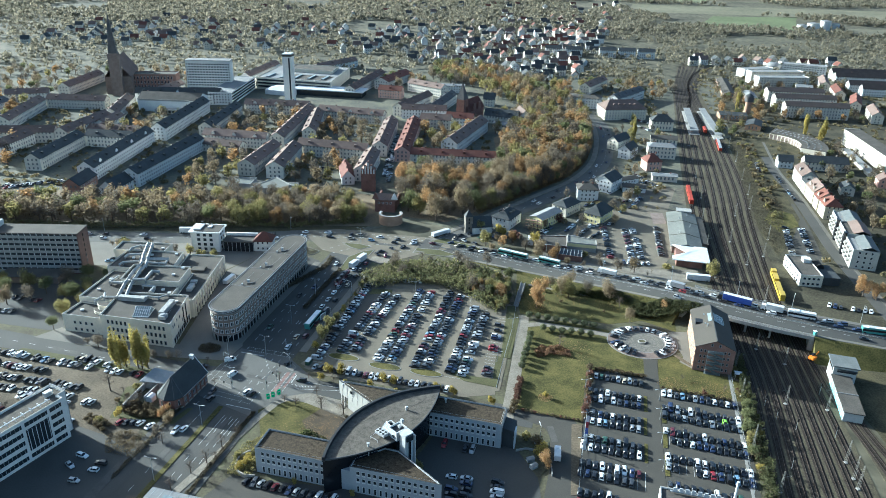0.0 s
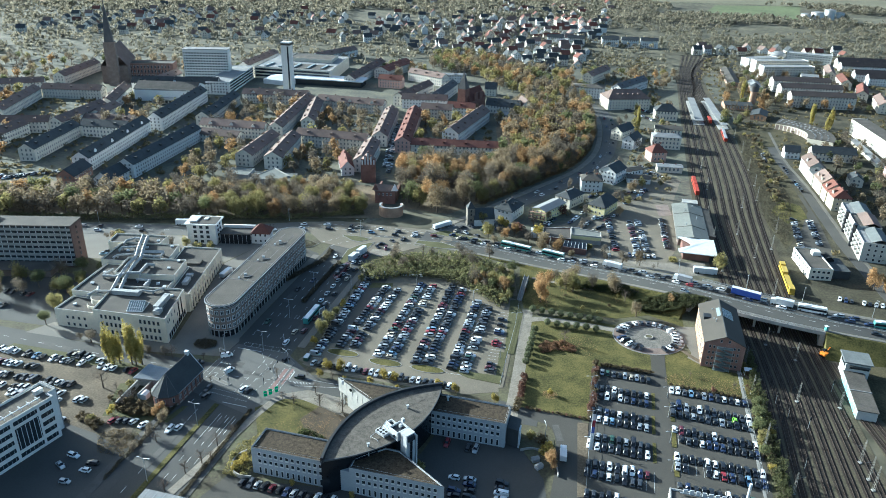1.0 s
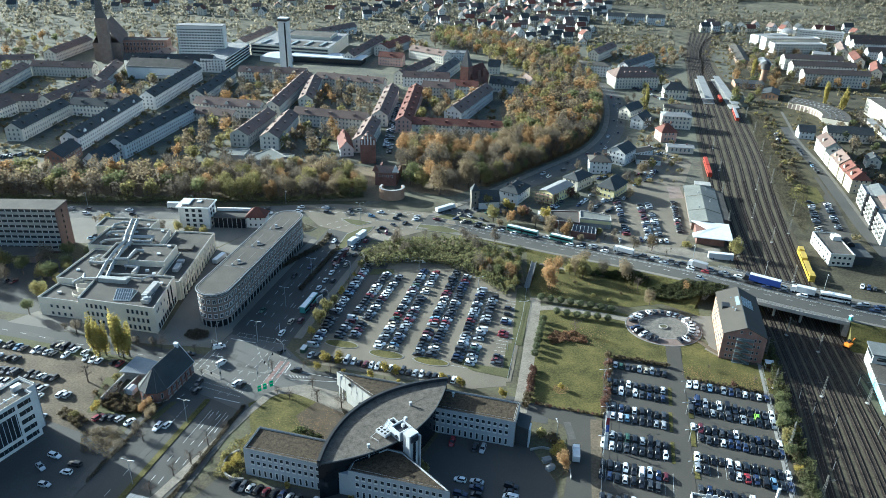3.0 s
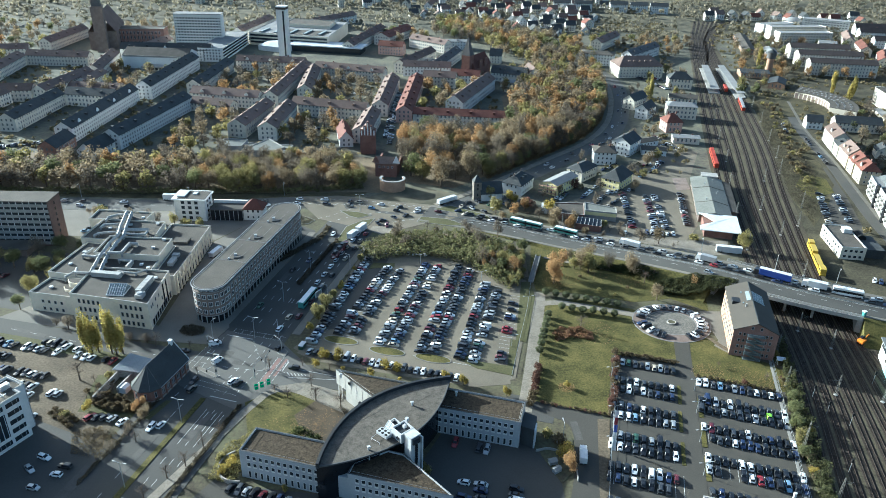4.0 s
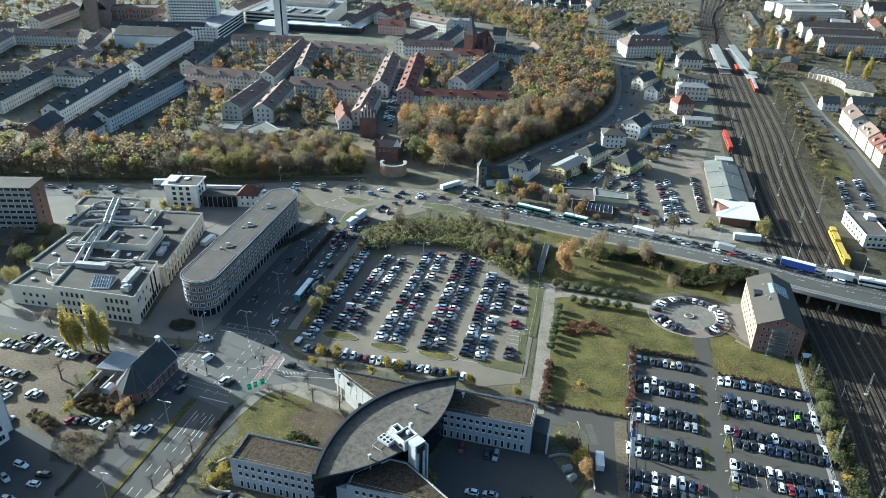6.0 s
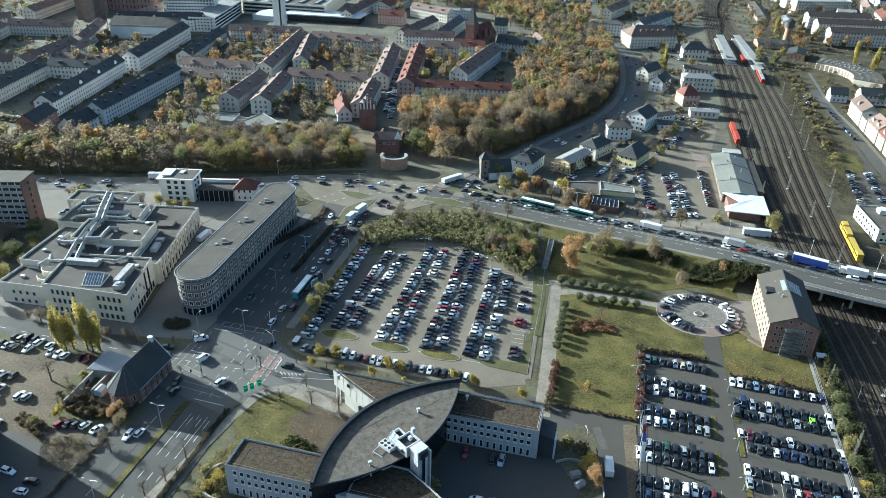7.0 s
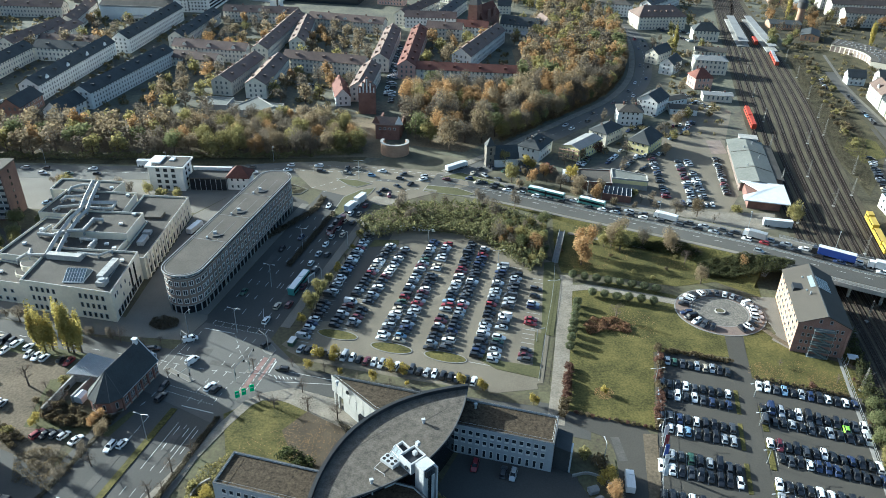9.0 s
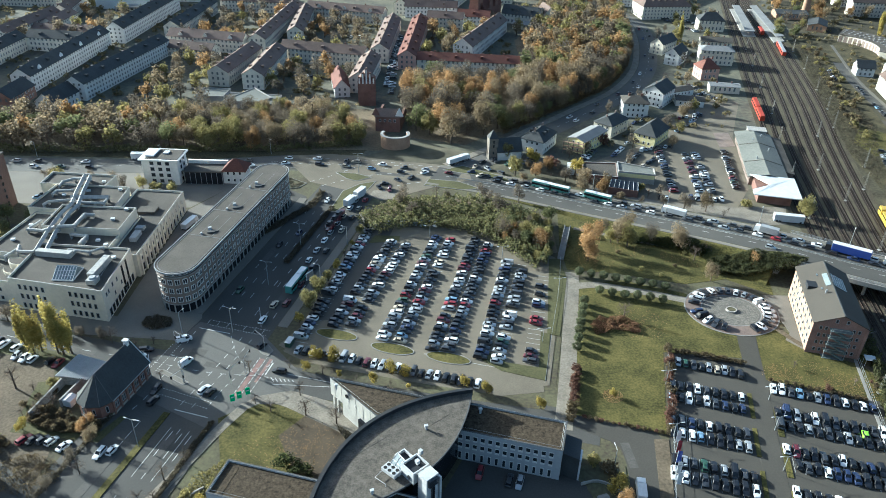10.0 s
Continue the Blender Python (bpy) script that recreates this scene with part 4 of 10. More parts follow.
for x_, y_ in ((-34.2, 199.2), (-32.9, 197.8), (-31.4, 198.6)):
    part("column", Shape().box(x_ - FO[0], y_ - FO[1], 0, 4.7, 0.6, 0.6, 45), PALE_WALL, fan)
for i_ in range(6):
    q_ = Vector((-35.3, 200.2)).lerp(Vector((-21.5, 186.0)), 0.16 * i_ + 0.1)
    part("panel_joint", Shape().box(q_.x - FO[0] - 0.02, q_.y - FO[1] - 0.02, 4.7, 10.3, 0.05, 0.05, 45), FELT_LIGHT, fan)
part("round_window", Shape().tube((-30.0 - FO[0], 194.7 - FO[1], 8.7), (-30.15 - FO[0], 194.55 - FO[1], 8.7), 0.6, n=14), GLASS_DARK, fan)
part("passage", Shape().box(-24.6 - FO[0], 189.2 - FO[1], 0.1, 4.4, 4.6, 1.2, -45), GLASS_DARK, fan, "dark open passage")
A_, B_ = Vector((-33.5, 150.2)), Vector((3.8, 192.4))
ch = B_ - A_
nm_ = Vector((-ch.y, ch.x)).normalized()


def lens(up, lo):
    def arc(sag, n=26):
        return [A_ + ch * (i / n) + nm_ * sag * (1 - (2 * i / n - 1) ** 2) for i in range(n + 1)]
    return ccw([(p.x - FO[0], p.y - FO[1]) for p in arc(up)[:-1] + arc(-lo)[:0:-1]])


lp, lw = lens(10.4, 10.0), lens(9.4, 7.6)
part("glazed_wall", Shape().prism(lw, 0, 13.2), GLASS_DARK, fan, "black glazed wall")
part("lens_roof", Shape().prism(lp, 13.1, 13.7), ROOF_GRAVEL, fan, "grey gravel lens-shaped roof")
up_ = [A_ + ch * (i / 30) + nm_ * 10.7 * (1 - (2 * i / 30 - 1) ** 2) for i in range(31)]
rim = [Vector((p.x - FO[0], p.y - FO[1], 13.6)) for p in up_]
part("roof_rim", ribbon(rim, -0.2, 0.7, 1.25, 2.0), BLACK_RIM, fan, "dark curved metal roof edge")
lo_ = [A_ + ch * (i / 30) - nm_ * 10.1 * (1 - (2 * i / 30 - 1) ** 2) for i in range(31)]
part("roof_edge", ribbon([Vector((p.x - FO[0], p.y - FO[1], 13.6)) for p in lo_], -0.25, 0.1, 0.12, 0.5), DARK_TRIM, fan)
tw = rel(FO, [(-7.0, 160.4)])[0]
tower = part("stair_tower", Shape().box(tw[0], tw[1], 0, 17.6, 3.6, 3.0, 43), PALE_METAL, fan, "white stair tower with a glass slot")
part("glass_slot", Shape().box(tw[0] + 0.9, tw[1] - 1.0, 0.5, 16.6, 0.7, 1.3, 43), GLASS_DARK, tower)
part("fin", Shape().box(tw[0] + 2.4, tw[1] + 0.6, 0.0, 16.4, 0.5, 1.6, 43), PALE_METAL, tower)
part("tower_window", Shape().box(tw[0] + 0.5, tw[1] - 0.6, 15.2, 17.2, 2.6, 2.6, 43), GLASS, tower)
def turned(cx_, cy_, sx, sy):
    c, d = math.cos(radians(43)), math.sin(radians(43))
    return [(cx_ + c * a - d * b, cy_ + d * a + c * b) for a, b in ((-sx / 2, -sy / 2), (sx / 2, -sy / 2), (sx / 2, sy / 2), (-sx / 2, sy / 2))]


plant = turned(tw[0] - 3.1, tw[1] + 3.2, 4.8, 4.4)
pent = part("penthouse", Shape().prism(plant, 13.6, 16.3), PALE_METAL, fan, "white plant room on the roof")
part("parapet", Shape().ring(plant, inset(plant, 0.3), 16.3, 17.1), PALE_METAL, pent)
part("pent_roof", Shape().prism(inset(plant, 0.3), 16.3, 16.42), BLACK_RIM, pent, "dark sunken roof")
low_p = turned(tw[0] - 5.9, tw[1] + 7.4, 3.0, 3.4)
part("low_parapet", Shape().ring(low_p, inset(low_p, 0.3), 13.6, 15.2), PALE_METAL, pent)
part("low_roof", Shape().prism(inset(low_p, 0.3), 13.6, 14.4), BLACK_RIM, pent)
g0, g1, g2, g3 = (Vector((tw[0] + x_, tw[1] + y_, z_)) for x_, y_, z_ in ((-9.4, 5.4, 13.9), (-6.8, 2.2, 13.9), (-4.9, 4.0, 16.3), (-7.4, 7.2, 16.3)))
part("sloped_glazing", Shape().add([g0, g1, g2, g3, g2 - Vector((0, 0, 2.6)), g3 - Vector((0, 0, 2.6))], [(0, 1, 2, 3), (1, 4, 2), (0, 3, 5), (3, 2, 4, 5), (0, 5, 4, 1)]), GLASS_PALE, pent, "pale sloped roof glazing")
for k in range(4):
    part("glazing_bar", Shape().tube(g0.lerp(g1, k / 3), g3.lerp(g2, k / 3), 0.12, n=4), PALE_METAL, pent)
for k in (0.0, 0.5, 1.0):
    part("glazing_bar", Shape().tube(g0.lerp(g3, k), g1.lerp(g2, k), 0.12, n=4), PALE_METAL, pent)
for a_, b_ in (((-12.2, 1.2), (-6.2, 9.6)), ((-12.2, 1.2), (-9.6, -0.8)), ((-6.2, 9.6), (-4.4, 8.0))):
    part("plant_rail", Shape().tube((tw[0] + a_[0], tw[1] + a_[1], 14.5), (tw[0] + b_[0], tw[1] + b_[1], 14.5), 0.07, n=4).tube((tw[0] + a_[0], tw[1] + a_[1], 13.6), (tw[0] + a_[0], tw[1] + a_[1], 14.5), 0.06, n=4).tube((tw[0] + b_[0], tw[1] + b_[1], 13.6), (tw[0] + b_[0], tw[1] + b_[1], 14.5), 0.06, n=4), PALE_METAL, pent)
part("round_vent", Shape().tube((tw[0] - 4.3, tw[1] + 1.2, 15.0), (tw[0] - 4.6, tw[1] + 0.9, 15.0), 0.55, n=12), GLASS, pent)
for dx, dy in ((-2.6, 3.9), (-2.0, 7.0)):
    part("vent", Shape().box(tw[0] + dx, tw[1] + dy, 16.4, 17.5, 0.9, 0.9, 43), PALE_METAL, pent)
cool = part("cooling_unit", Shape().box(-15.6 - FO[0], 163.6 - FO[1], 14.2, 15.2, 4.2, 2.4, -40), PALE_METAL, fan, "white cooling unit with round fans")
for i in range(3):
    for j in range(2):
        c_, s_ = math.cos(radians(-40)), math.sin(radians(-40))
        a, b = (i - 1) * 1.35, (j - 0.5) * 1.2
        part("fan_guard", Shape().tube((-15.6 - FO[0] + c_ * a - s_ * b, 163.6 - FO[1] + s_ * a + c_ * b, 15.2), (-15.6 - FO[0] + c_ * a - s_ * b, 163.6 - FO[1] + s_ * a + c_ * b, 15.26), 0.45, n=12), RUBBER, cool)
for x, y in ((-19.5, 157.5), (-8, 178), (-30.5, 161), (6, 188), (-30, 155.5), (-33, 196)):
    v_ = part("roof_vent", Shape().tube((x - FO[0], y - FO[1], 10.0), (x - FO[0], y - FO[1], 14.7 if -20 < x < -5 else 11.3), 0.3, n=8), PALE_METAL, fan)
    part("vent_cap", Shape().box(x - FO[0], y - FO[1], 14.7 if -20 < x < -5 else 11.3, 15.1 if -20 < x < -5 else 11.8, 0.9, 0.7, 20), PALE_METAL, v_)
for i in range(2):
    facade(fan, west[0], west[1], 4.9 + 2.75 * i, 1, 3, 1.15, 1.4, 1.95, True, 0.9, True)
    facade(fan, se[0], se[1], 4.9 + 2.75 * i, 1, 3, 1.15, 1.4, 1.95, True, 0.9, True)
    facade(fan, ne[0], ne[1], 4.9 + 2.75 * i, 1, 3, 1.15, 1.4, 1.95, True, 0.9, True)
for a, b in ((west[0], west[1]), (se[0], se[1]), (ne[0], ne[1])):
    facade(fan, a, b, 0.5, 1, 3, 0.95, 2.6, 1.95, True, 0.9)
facade(fan, rel(FO, [(-35.3, 200.2)])[0], rel(FO, [(-21.5, 186)])[0], 7.0, 1, 3, 0.55, 0.9, 3.0, True, 6.5)
facade(fan, west[3], west[0], 4.9, 2, 2.75, 0.95, 1.35, 2.4)
part("stair_end", Shape().prism(rel(FO, [uv(ne0, 25.7, 2), uv(ne0, 30, 1), uv(ne0, 30, 8), uv(ne0, 25.7, 9)]), 0, 7.6), SLATE, fan, "dark end stair")
part("blade", Shape().box(31.2 - FO[0], 176.8 - FO[1], 0, 7.4, 0.6, 3.6, -14), WHITE_METAL, fan, "white upright blade wall")
ga = [(-59 - FO[0] + 7 * math.cos(radians(k)), 163 - FO[1] + 7 * math.sin(radians(k))) for k in range(120, 281, 10)]
gb = [(-59 - FO[0] + 6.6 * math.cos(radians(k)), 163 - FO[1] + 6.6 * math.sin(radians(k))) for k in range(120, 281, 10)]
part("garden_wall", Shape().prism(ga + gb[::-1], 0, 1.6), STONE, fan, "curved grey garden wall")

# rails of the planted roofs
for poly in (west, se, ne, nw):
    c_ = inset(poly, 0.7)
    for i in range(len(c_)):
        p0, p1 = Vector(c_[i]), Vector(c_[(i + 1) % len(c_)])
        part("roof_rail", Shape().tube((p0.x, p0.y, 10.9), (p1.x, p1.y, 10.9), 0.04, n=4), POLE, fan)
part("lens_seam", Shape().box(-21 - FO[0], 172 - FO[1], 13.7, 13.74, 0.1, 12, -48).box(-5 - FO[0], 181 - FO[1], 13.7, 13.74, 0.1, 8, -48), FELT, fan)

# old brick mill
mill = thing("mill", "old brick mill with a dark roof and steel fire stair", "mill", (123.2, 244.6, 0, 0, 0, 77.0))
part("wall", Shape().box(0, 0, 0, 12.0, 33, 15.6).add([(x, y, z) for x in (-16.5, -16.2) for y, z in ((-7.8, 12.0), (7.8, 12.0), (0, 15.3))], [(0, 2, 1), (3, 4, 5), (0, 1, 4, 3), (1, 2, 5, 4), (2, 0, 3, 5)])
     .add([(x, y, z) for x in (16.2, 16.5) for y, z in ((-7.8, 12.0), (7.8, 12.0), (0, 15.3))], [(0, 2, 1), (3, 4, 5), (0, 1, 4, 3), (1, 2, 5, 4), (2, 0, 3, 5)]), BRICK_WARM, mill)
part("roof", roof_shape(33, 15.6, 12.0, 15.6, 0, 0.45), MILL_ROOF, mill, "brown-grey sheet roof")
# end turned from the sun: shade put into darker, pinker brick, piers too
part("front_gable", Shape().add([(x, y, z) for x in (-16.56, -16.5) for y, z in ((-7.8, 0), (7.8, 0), (7.8, 11.9), (0, 15.25), (-7.8, 11.9))], [(0, 4, 3, 2, 1), (5, 6, 7, 8, 9)] + [(i, (i + 1) % 5, (i + 1) % 5 + 5, i + 5) for i in range(5)]), PINK_BRICK, mill, "pink-brown brick gable with shade put into its colour")
part("ridge_cap", Shape().box(0, 0, 15.55, 15.7, 34, 0.4), SLATE, mill)
for y in (-7.6, 7.6):
    part("corner_pier", Shape().box(-16.6, y, 0, 11.6, 0.25, 0.9), PINK_BRICK, mill)
for f in range(4):
    for i in range(9):
        for e, dg in ((7.83, 180), (-7.83, 0)):
            put_window(mill, (i - 4) * 3.4, e, 1.2 + 2.75 * f, dg, 1.2, 1.5, False)
    for y in (-5.6, -4.0, 4.0, 5.6):
        put_window(mill, -16.6, y, 1.2 + 2.75 * f, -90, 0.9, 1.3, False)
for y in (-1.6, 1.6):
    put_window(mill, -16.6, y, 12.5, -90, 0.9, 1.3, False)
stair = part("fire_stair", Shape().box(-17.6, 0, 0, 0.2, 2.2, 6.5), STAIR_STEEL, mill, "green-grey steel fire stair")
for f in range(1, 5):
    part("landing", Shape().box(-17.6, 0, 2.6 * f - 0.1, 2.6 * f + 0.12, 2.1, 6.4), STAIR_STEEL, stair)
    part("flight", Shape().add([(-18.0 + a, y, z) for a in (-0.5, 0.5) for y, z in ((-2.8, 2.6 * f - 2.5), (2.4, 2.6 * f - 0.1), (2.4, 2.6 * f + 0.25), (-2.8, 2.6 * f - 2.1))],
                               [(0, 1, 2, 3), (7, 6, 5, 4), (0, 4, 5, 1), (1, 5, 6, 2), (2, 6, 7, 3), (3, 7, 4, 0)]), STAIR_STEEL, stair)
    for y in (-3.1, 3.1):
        part("stair_post", Shape().tube((-18.6, y, 2.6 * f - 2.6), (-18.6, y, 2.6 * f + 1.1), 0.07, n=4), POLE, stair)
    part("hand_rail", Shape().box(-18.6, 0, 2.6 * f + 0.95, 2.6 * f + 1.05, 0.06, 6.2), POLE, stair)
part("rooflight", Shape().add([(1.5, -0.4, 15.6), (8.5, -0.4, 15.6), (8.5, -4.9, 13.55), (1.5, -4.9, 13.55), (1.5, -0.4, 15.3), (8.5, -0.4, 15.3), (8.5, -4.9, 13.2), (1.5, -4.9, 13.2)],
                              [(0, 3, 2, 1), (0, 1, 5, 4), (1, 2, 6, 5), (2, 3, 7, 6), (3, 0, 4, 7)]), GLASS_PALE, mill, "pale roof glazing")
part("roof_terrace", Shape().box(3.4, 5.0, 11.4, 13.75, 3.6, 4.2), BLACK_RIM, mill)
part("west_rooflight", Shape().add([(1.5, 0.5, 15.55), (8.8, 0.5, 15.55), (8.8, 1.9, 14.9), (1.5, 1.9, 14.9), (1.5, 0.5, 15.2), (8.8, 0.5, 15.2), (8.8, 1.9, 14.6), (1.5, 1.9, 14.6)], [(0, 1, 2, 3), (0, 4, 5, 1), (1, 5, 6, 2), (2, 6, 7, 3), (3, 7, 4, 0)]), GLASS_PALE, mill, "pale roof glazing")
part("chimney", Shape().tube((-2.4, 2.6, 13.8), (-2.4, 2.6, 15.6), 0.3, n=8), ZINC, mill)
for k in range(8):
    part("glazing_bar", Shape().add([(1.5 + k - 0.06, -0.4, 15.7), (1.5 + k + 0.06, -0.4, 15.7), (1.5 + k + 0.06, -4.9, 13.65), (1.5 + k - 0.06, -4.9, 13.65), (1.5 + k - 0.06, -0.4, 15.5), (1.5 + k + 0.06, -0.4, 15.5), (1.5 + k + 0.06, -4.9, 13.5), (1.5 + k - 0.06, -4.9, 13.5)], [(0, 3, 2, 1), (0, 1, 5, 4), (1, 2, 6, 5), (2, 3, 7, 6), (3, 0, 4, 7)]), WHITE_METAL, mill)
for x in (0.5, 9):
    part("roof_window", Shape().box(x, 3.2, 13.6, 14.35, 1.0, 0.5), GLASS_PALE, mill)
kiosk = thing("shelter", "small white metal shelter beside the mill stair", "shelter", (129.2, 224.2, 0.1, 0, 0, -13))
for x, y in ((-1.3, -1.1), (1.3, -1.1), (1.3, 1.1), (-1.3, 1.1)):
    part("post", Shape().tube((x, y, 0), (x, y, 2.6), 0.06, n=4), WHITE_METAL, kiosk)
part("roof", Shape().box(0, 0, 2.6, 2.75, 3.2, 2.8), WHITE_METAL, kiosk)

# curved clinker block beside the avenue
CO = (-84.0, 285.0)
ax, bx = Vector((-92.6, 249.5)) - Vector(CO), Vector((-77.2, 322.5)) - Vector(CO)
cd = (bx - ax).normalized()
cn = Vector((cd.y, -cd.x))


def stadium(r, n=14):
    pts = []
    for k in range(n + 1):
        a = math.pi * k / n
        pts.append(tuple(bx + cn * r * math.cos(a) + cd * r * math.sin(a)))
    for k in range(n + 1):
        a = math.pi + math.pi * k / n
        pts.append(tuple(ax + cn * r * math.cos(a) + cd * r * math.sin(a)))
    return ccw(pts)


cb = thing("office_block", "round-ended dark brick block with white window frames", "office block", (*CO, 0))
part("base", Shape().prism(stadium(6.5), 0, 3.4), GLASS_DARK, cb, "dark glazed ground floor")
part("wall", Shape().prism(stadium(6.9), 3.4, 14.2), BRICK_DARK, cb)
part("attic", Shape().prism(stadium(6.2), 14.2, 15.4), WHITE, cb, "set-back white attic band")
for z in (3.3, 13.95):
    part("band", Shape().ring(stadium(7.02), stadium(6.5), z, z + 0.22), CONCRETE, cb, "pale string course")
for z in (6.75, 10.15):
    part("brick_band", Shape().ring(stadium(7.0), stadium(6.5), z, z + 0.3), BRICK_DARK, cb, "projecting brick course")
part("roof", Shape().prism(stadium(7.3), 15.4, 15.8), FELT, cb, "flat brown-grey felt roof")
part("roof_rim", Shape().ring(stadium(7.45), stadium(7.2), 15.4, 15.95), ZINC, cb, "pale metal eaves")
part("roof_walk", Shape().ring(stadium(6.5), stadium(6.3), 15.8, 15.92), FELT_LIGHT, cb, "thin pale roof edging")
per = stadium(6.93, 18)
for i in range(len(per)):
    a, b = Vector(per[i]), Vector(per[(i + 1) % len(per)])
    ln = (b - a).length
    if ln < 0.3:
        continue
    n = max(1, int(ln / 2.9))
    d = (b - a) / ln
    if ln < 4 and i % 2:
        continue
    for f in range(3):
        for k in range(n):
            p = a + d * ln * ((k + 0.5) / n)
            put_window(cb, p.x, p.y, 4.4 + 3.4 * f, math.degrees(math.atan2(d.y, d.x)), 1.6, 2.0, True, False, 1)
    for k in range(n):
        p = a + d * ln * ((k + 0.5) / n)
        dg_ = math.degrees(math.atan2(d.y, d.x))
        part("column", Shape().box(p.x - 0.15 * d.y, p.y + 0.15 * d.x, 0, 3.35, 0.34, 0.3, dg_), CONCRETE, cb)
        p -= Vector((d.y, -d.x)) * 0.68
        part("attic_window", Shape().box(p.x, p.y, 14.45, 15.15, 1.5, 0.12, dg_), GLASS, cb)
for k in (0.24, 0.5, 0.76):
    p = ax + (bx - ax) * k
    part("roof_joint", Shape().box(p.x, p.y, 15.8, 15.9, 13.6, 0.22, math.degrees(math.atan2(cn.y, cn.x))), FELT_LIGHT, cb)
    for a, b, w, h_ in ((1.2, 3.0, 2.6, 16.3), (-0.4, 5.0, 1.2, 16.8), (1.6, 4.2, 3.0, 16.15), (-1.6, 1.2, 0.6, 16.5)):
        q = p + cn * a + cd * b
        part("roof_unit", Shape().box(q.x, q.y, 15.8, h_, w, 0.9, 12), PALE_METAL if w < 2 else DARK_TRIM, cb)
    for a in (-2.4, 2.6):
        q = p + cn * a + cd * 8
        part("roof_path", Shape().box(q.x, q.y, 15.8, 15.84, 0.14, 15, math.degrees(math.atan2(cd.y, cd.x)) - 90), FELT_LIGHT, cb)

# large cream office with plant on the roof
OO = (-140.0, 275.0)
off = thing("office_centre", "cream office block with dark flat roofs and silver ducts", "office block", (*OO, 0))
blocks = [([(-147, 243.5), (-113.5, 237), (-114.5, 264), (-147, 266)], 12.0),
          ([(-167, 249.5), (-147.3, 246), (-147.3, 258), (-164, 262)], 8.6),
          ([(-165, 262.3), (-147.3, 259), (-147.3, 266.3), (-123, 264.6), (-123, 276), (-152, 290), (-161, 291)], 11.0),
          ([(-151.5, 276.5), (-122.6, 274.8), (-122.6, 292), (-151.5, 293.5)], 13.2),
          ([(-165, 293), (-152, 291.5), (-152, 293.8), (-132, 292.5), (-133, 312), (-163, 314)], 12.0),
          ([(-171, 315), (-144, 313.5), (-143, 324), (-171, 326)], 11.4),
          ([(-122.3, 264.5), (-113, 264.2), (-112.5, 315), (-132, 316), (-132.2, 293), (-122.3, 292.5)], 9.2)]
for poly, h in blocks:
    flat_block(off, rel(OO, poly), h, CREAM, FELT, 0.7)
q = rel(OO, [(-147, 243.5), (-113.5, 237), (-114.5, 264), (-167, 249.5), (-147.3, 246), (-113, 264.2), (-112.5, 315)])
m0, m1 = [tuple(Vector(q[0]).lerp(Vector(q[1]), k)) for k in (0.47, 0.55)]
facade(off, q[0], m0, 0.9, 3, 3.6, 1.15, 2.0, 2.1, False, 1.8)
facade(off, m1, q[1], 0.9, 3, 3.6, 1.15, 2.0, 2.1, False, 1.4)
facade(off, q[1], q[2], 0.4, 1, 3.6, 1.9, 3.0, 2.6, False, 1.6)
for k, z in ((0.1, 8.2), (0.17, 8.2), (0.3, 8.6), (0.44, 8.2), (0.33, 4.8), (0.55, 5.2)):
    p_ = Vector(q[1]).lerp(Vector(q[2]), k)
    put_window(off, p_.x + 0.03, p_.y, z, 90, 0.9, 1.6, False)
for k in (0.64, 0.78):
    p_ = Vector(q[1]).lerp(Vector(q[2]), k)
    part("glass_slot", Shape().box(p_.x, p_.y, 0.6, 11.0, 0.16, 1.3, 2), GLASS_DARK, off, "tall dark glass slot")
facade(off, q[3], q[4], 0.9, 2, 3.4, 1.2, 1.5, 2.8, False, 4)
facade(off, q[5], q[6], 0.6, 1, 3.6, 2.2, 3.0, 3.6, False, 1.0)
facade(off, q[5], q[6], 5.0, 1, 3.6, 1.0, 1.5, 3.6, False, 1.0)
for i in range(13):
    y = 266 + 3.7 * i
    part("pier", Shape().box(-112.6 - OO[0], y - OO[1], 0, 8.6, 0.6, 0.9, 0), CREAM, off)


def duct(pts, r=0.75, square=False):
    """A silver duct with its collars, along points."""
    s = Shape()
    n = 4 if square else 9
    for a, b in zip(pts, pts[1:]):
        a, b = Vector((a[0] - OO[0], a[1] - OO[1], a[2])), Vector((b[0] - OO[0], b[1] - OO[1], b[2]))
        e = (b - a).normalized() * r * 0.5
        s.tube(a - e, b + e, r, n=n)
        for k in range(int((b - a).length / 2.2)):
            c = a + (b - a).normalized() * (1.1 + 2.2 * k)
            s.tube(c - e * 0.12 / r, c + e * 0.12 / r, r * 1.08, n=n)
    part("duct", s, DUCT, off, "silver ventilation duct")
    for p in pts:
        part("duct_stand", Shape().box(p[0] - OO[0], p[1] - OO[1], p[2] - r - 1.4, p[2] - r * 0.6, 0.3, 1.2), ZINC, off)


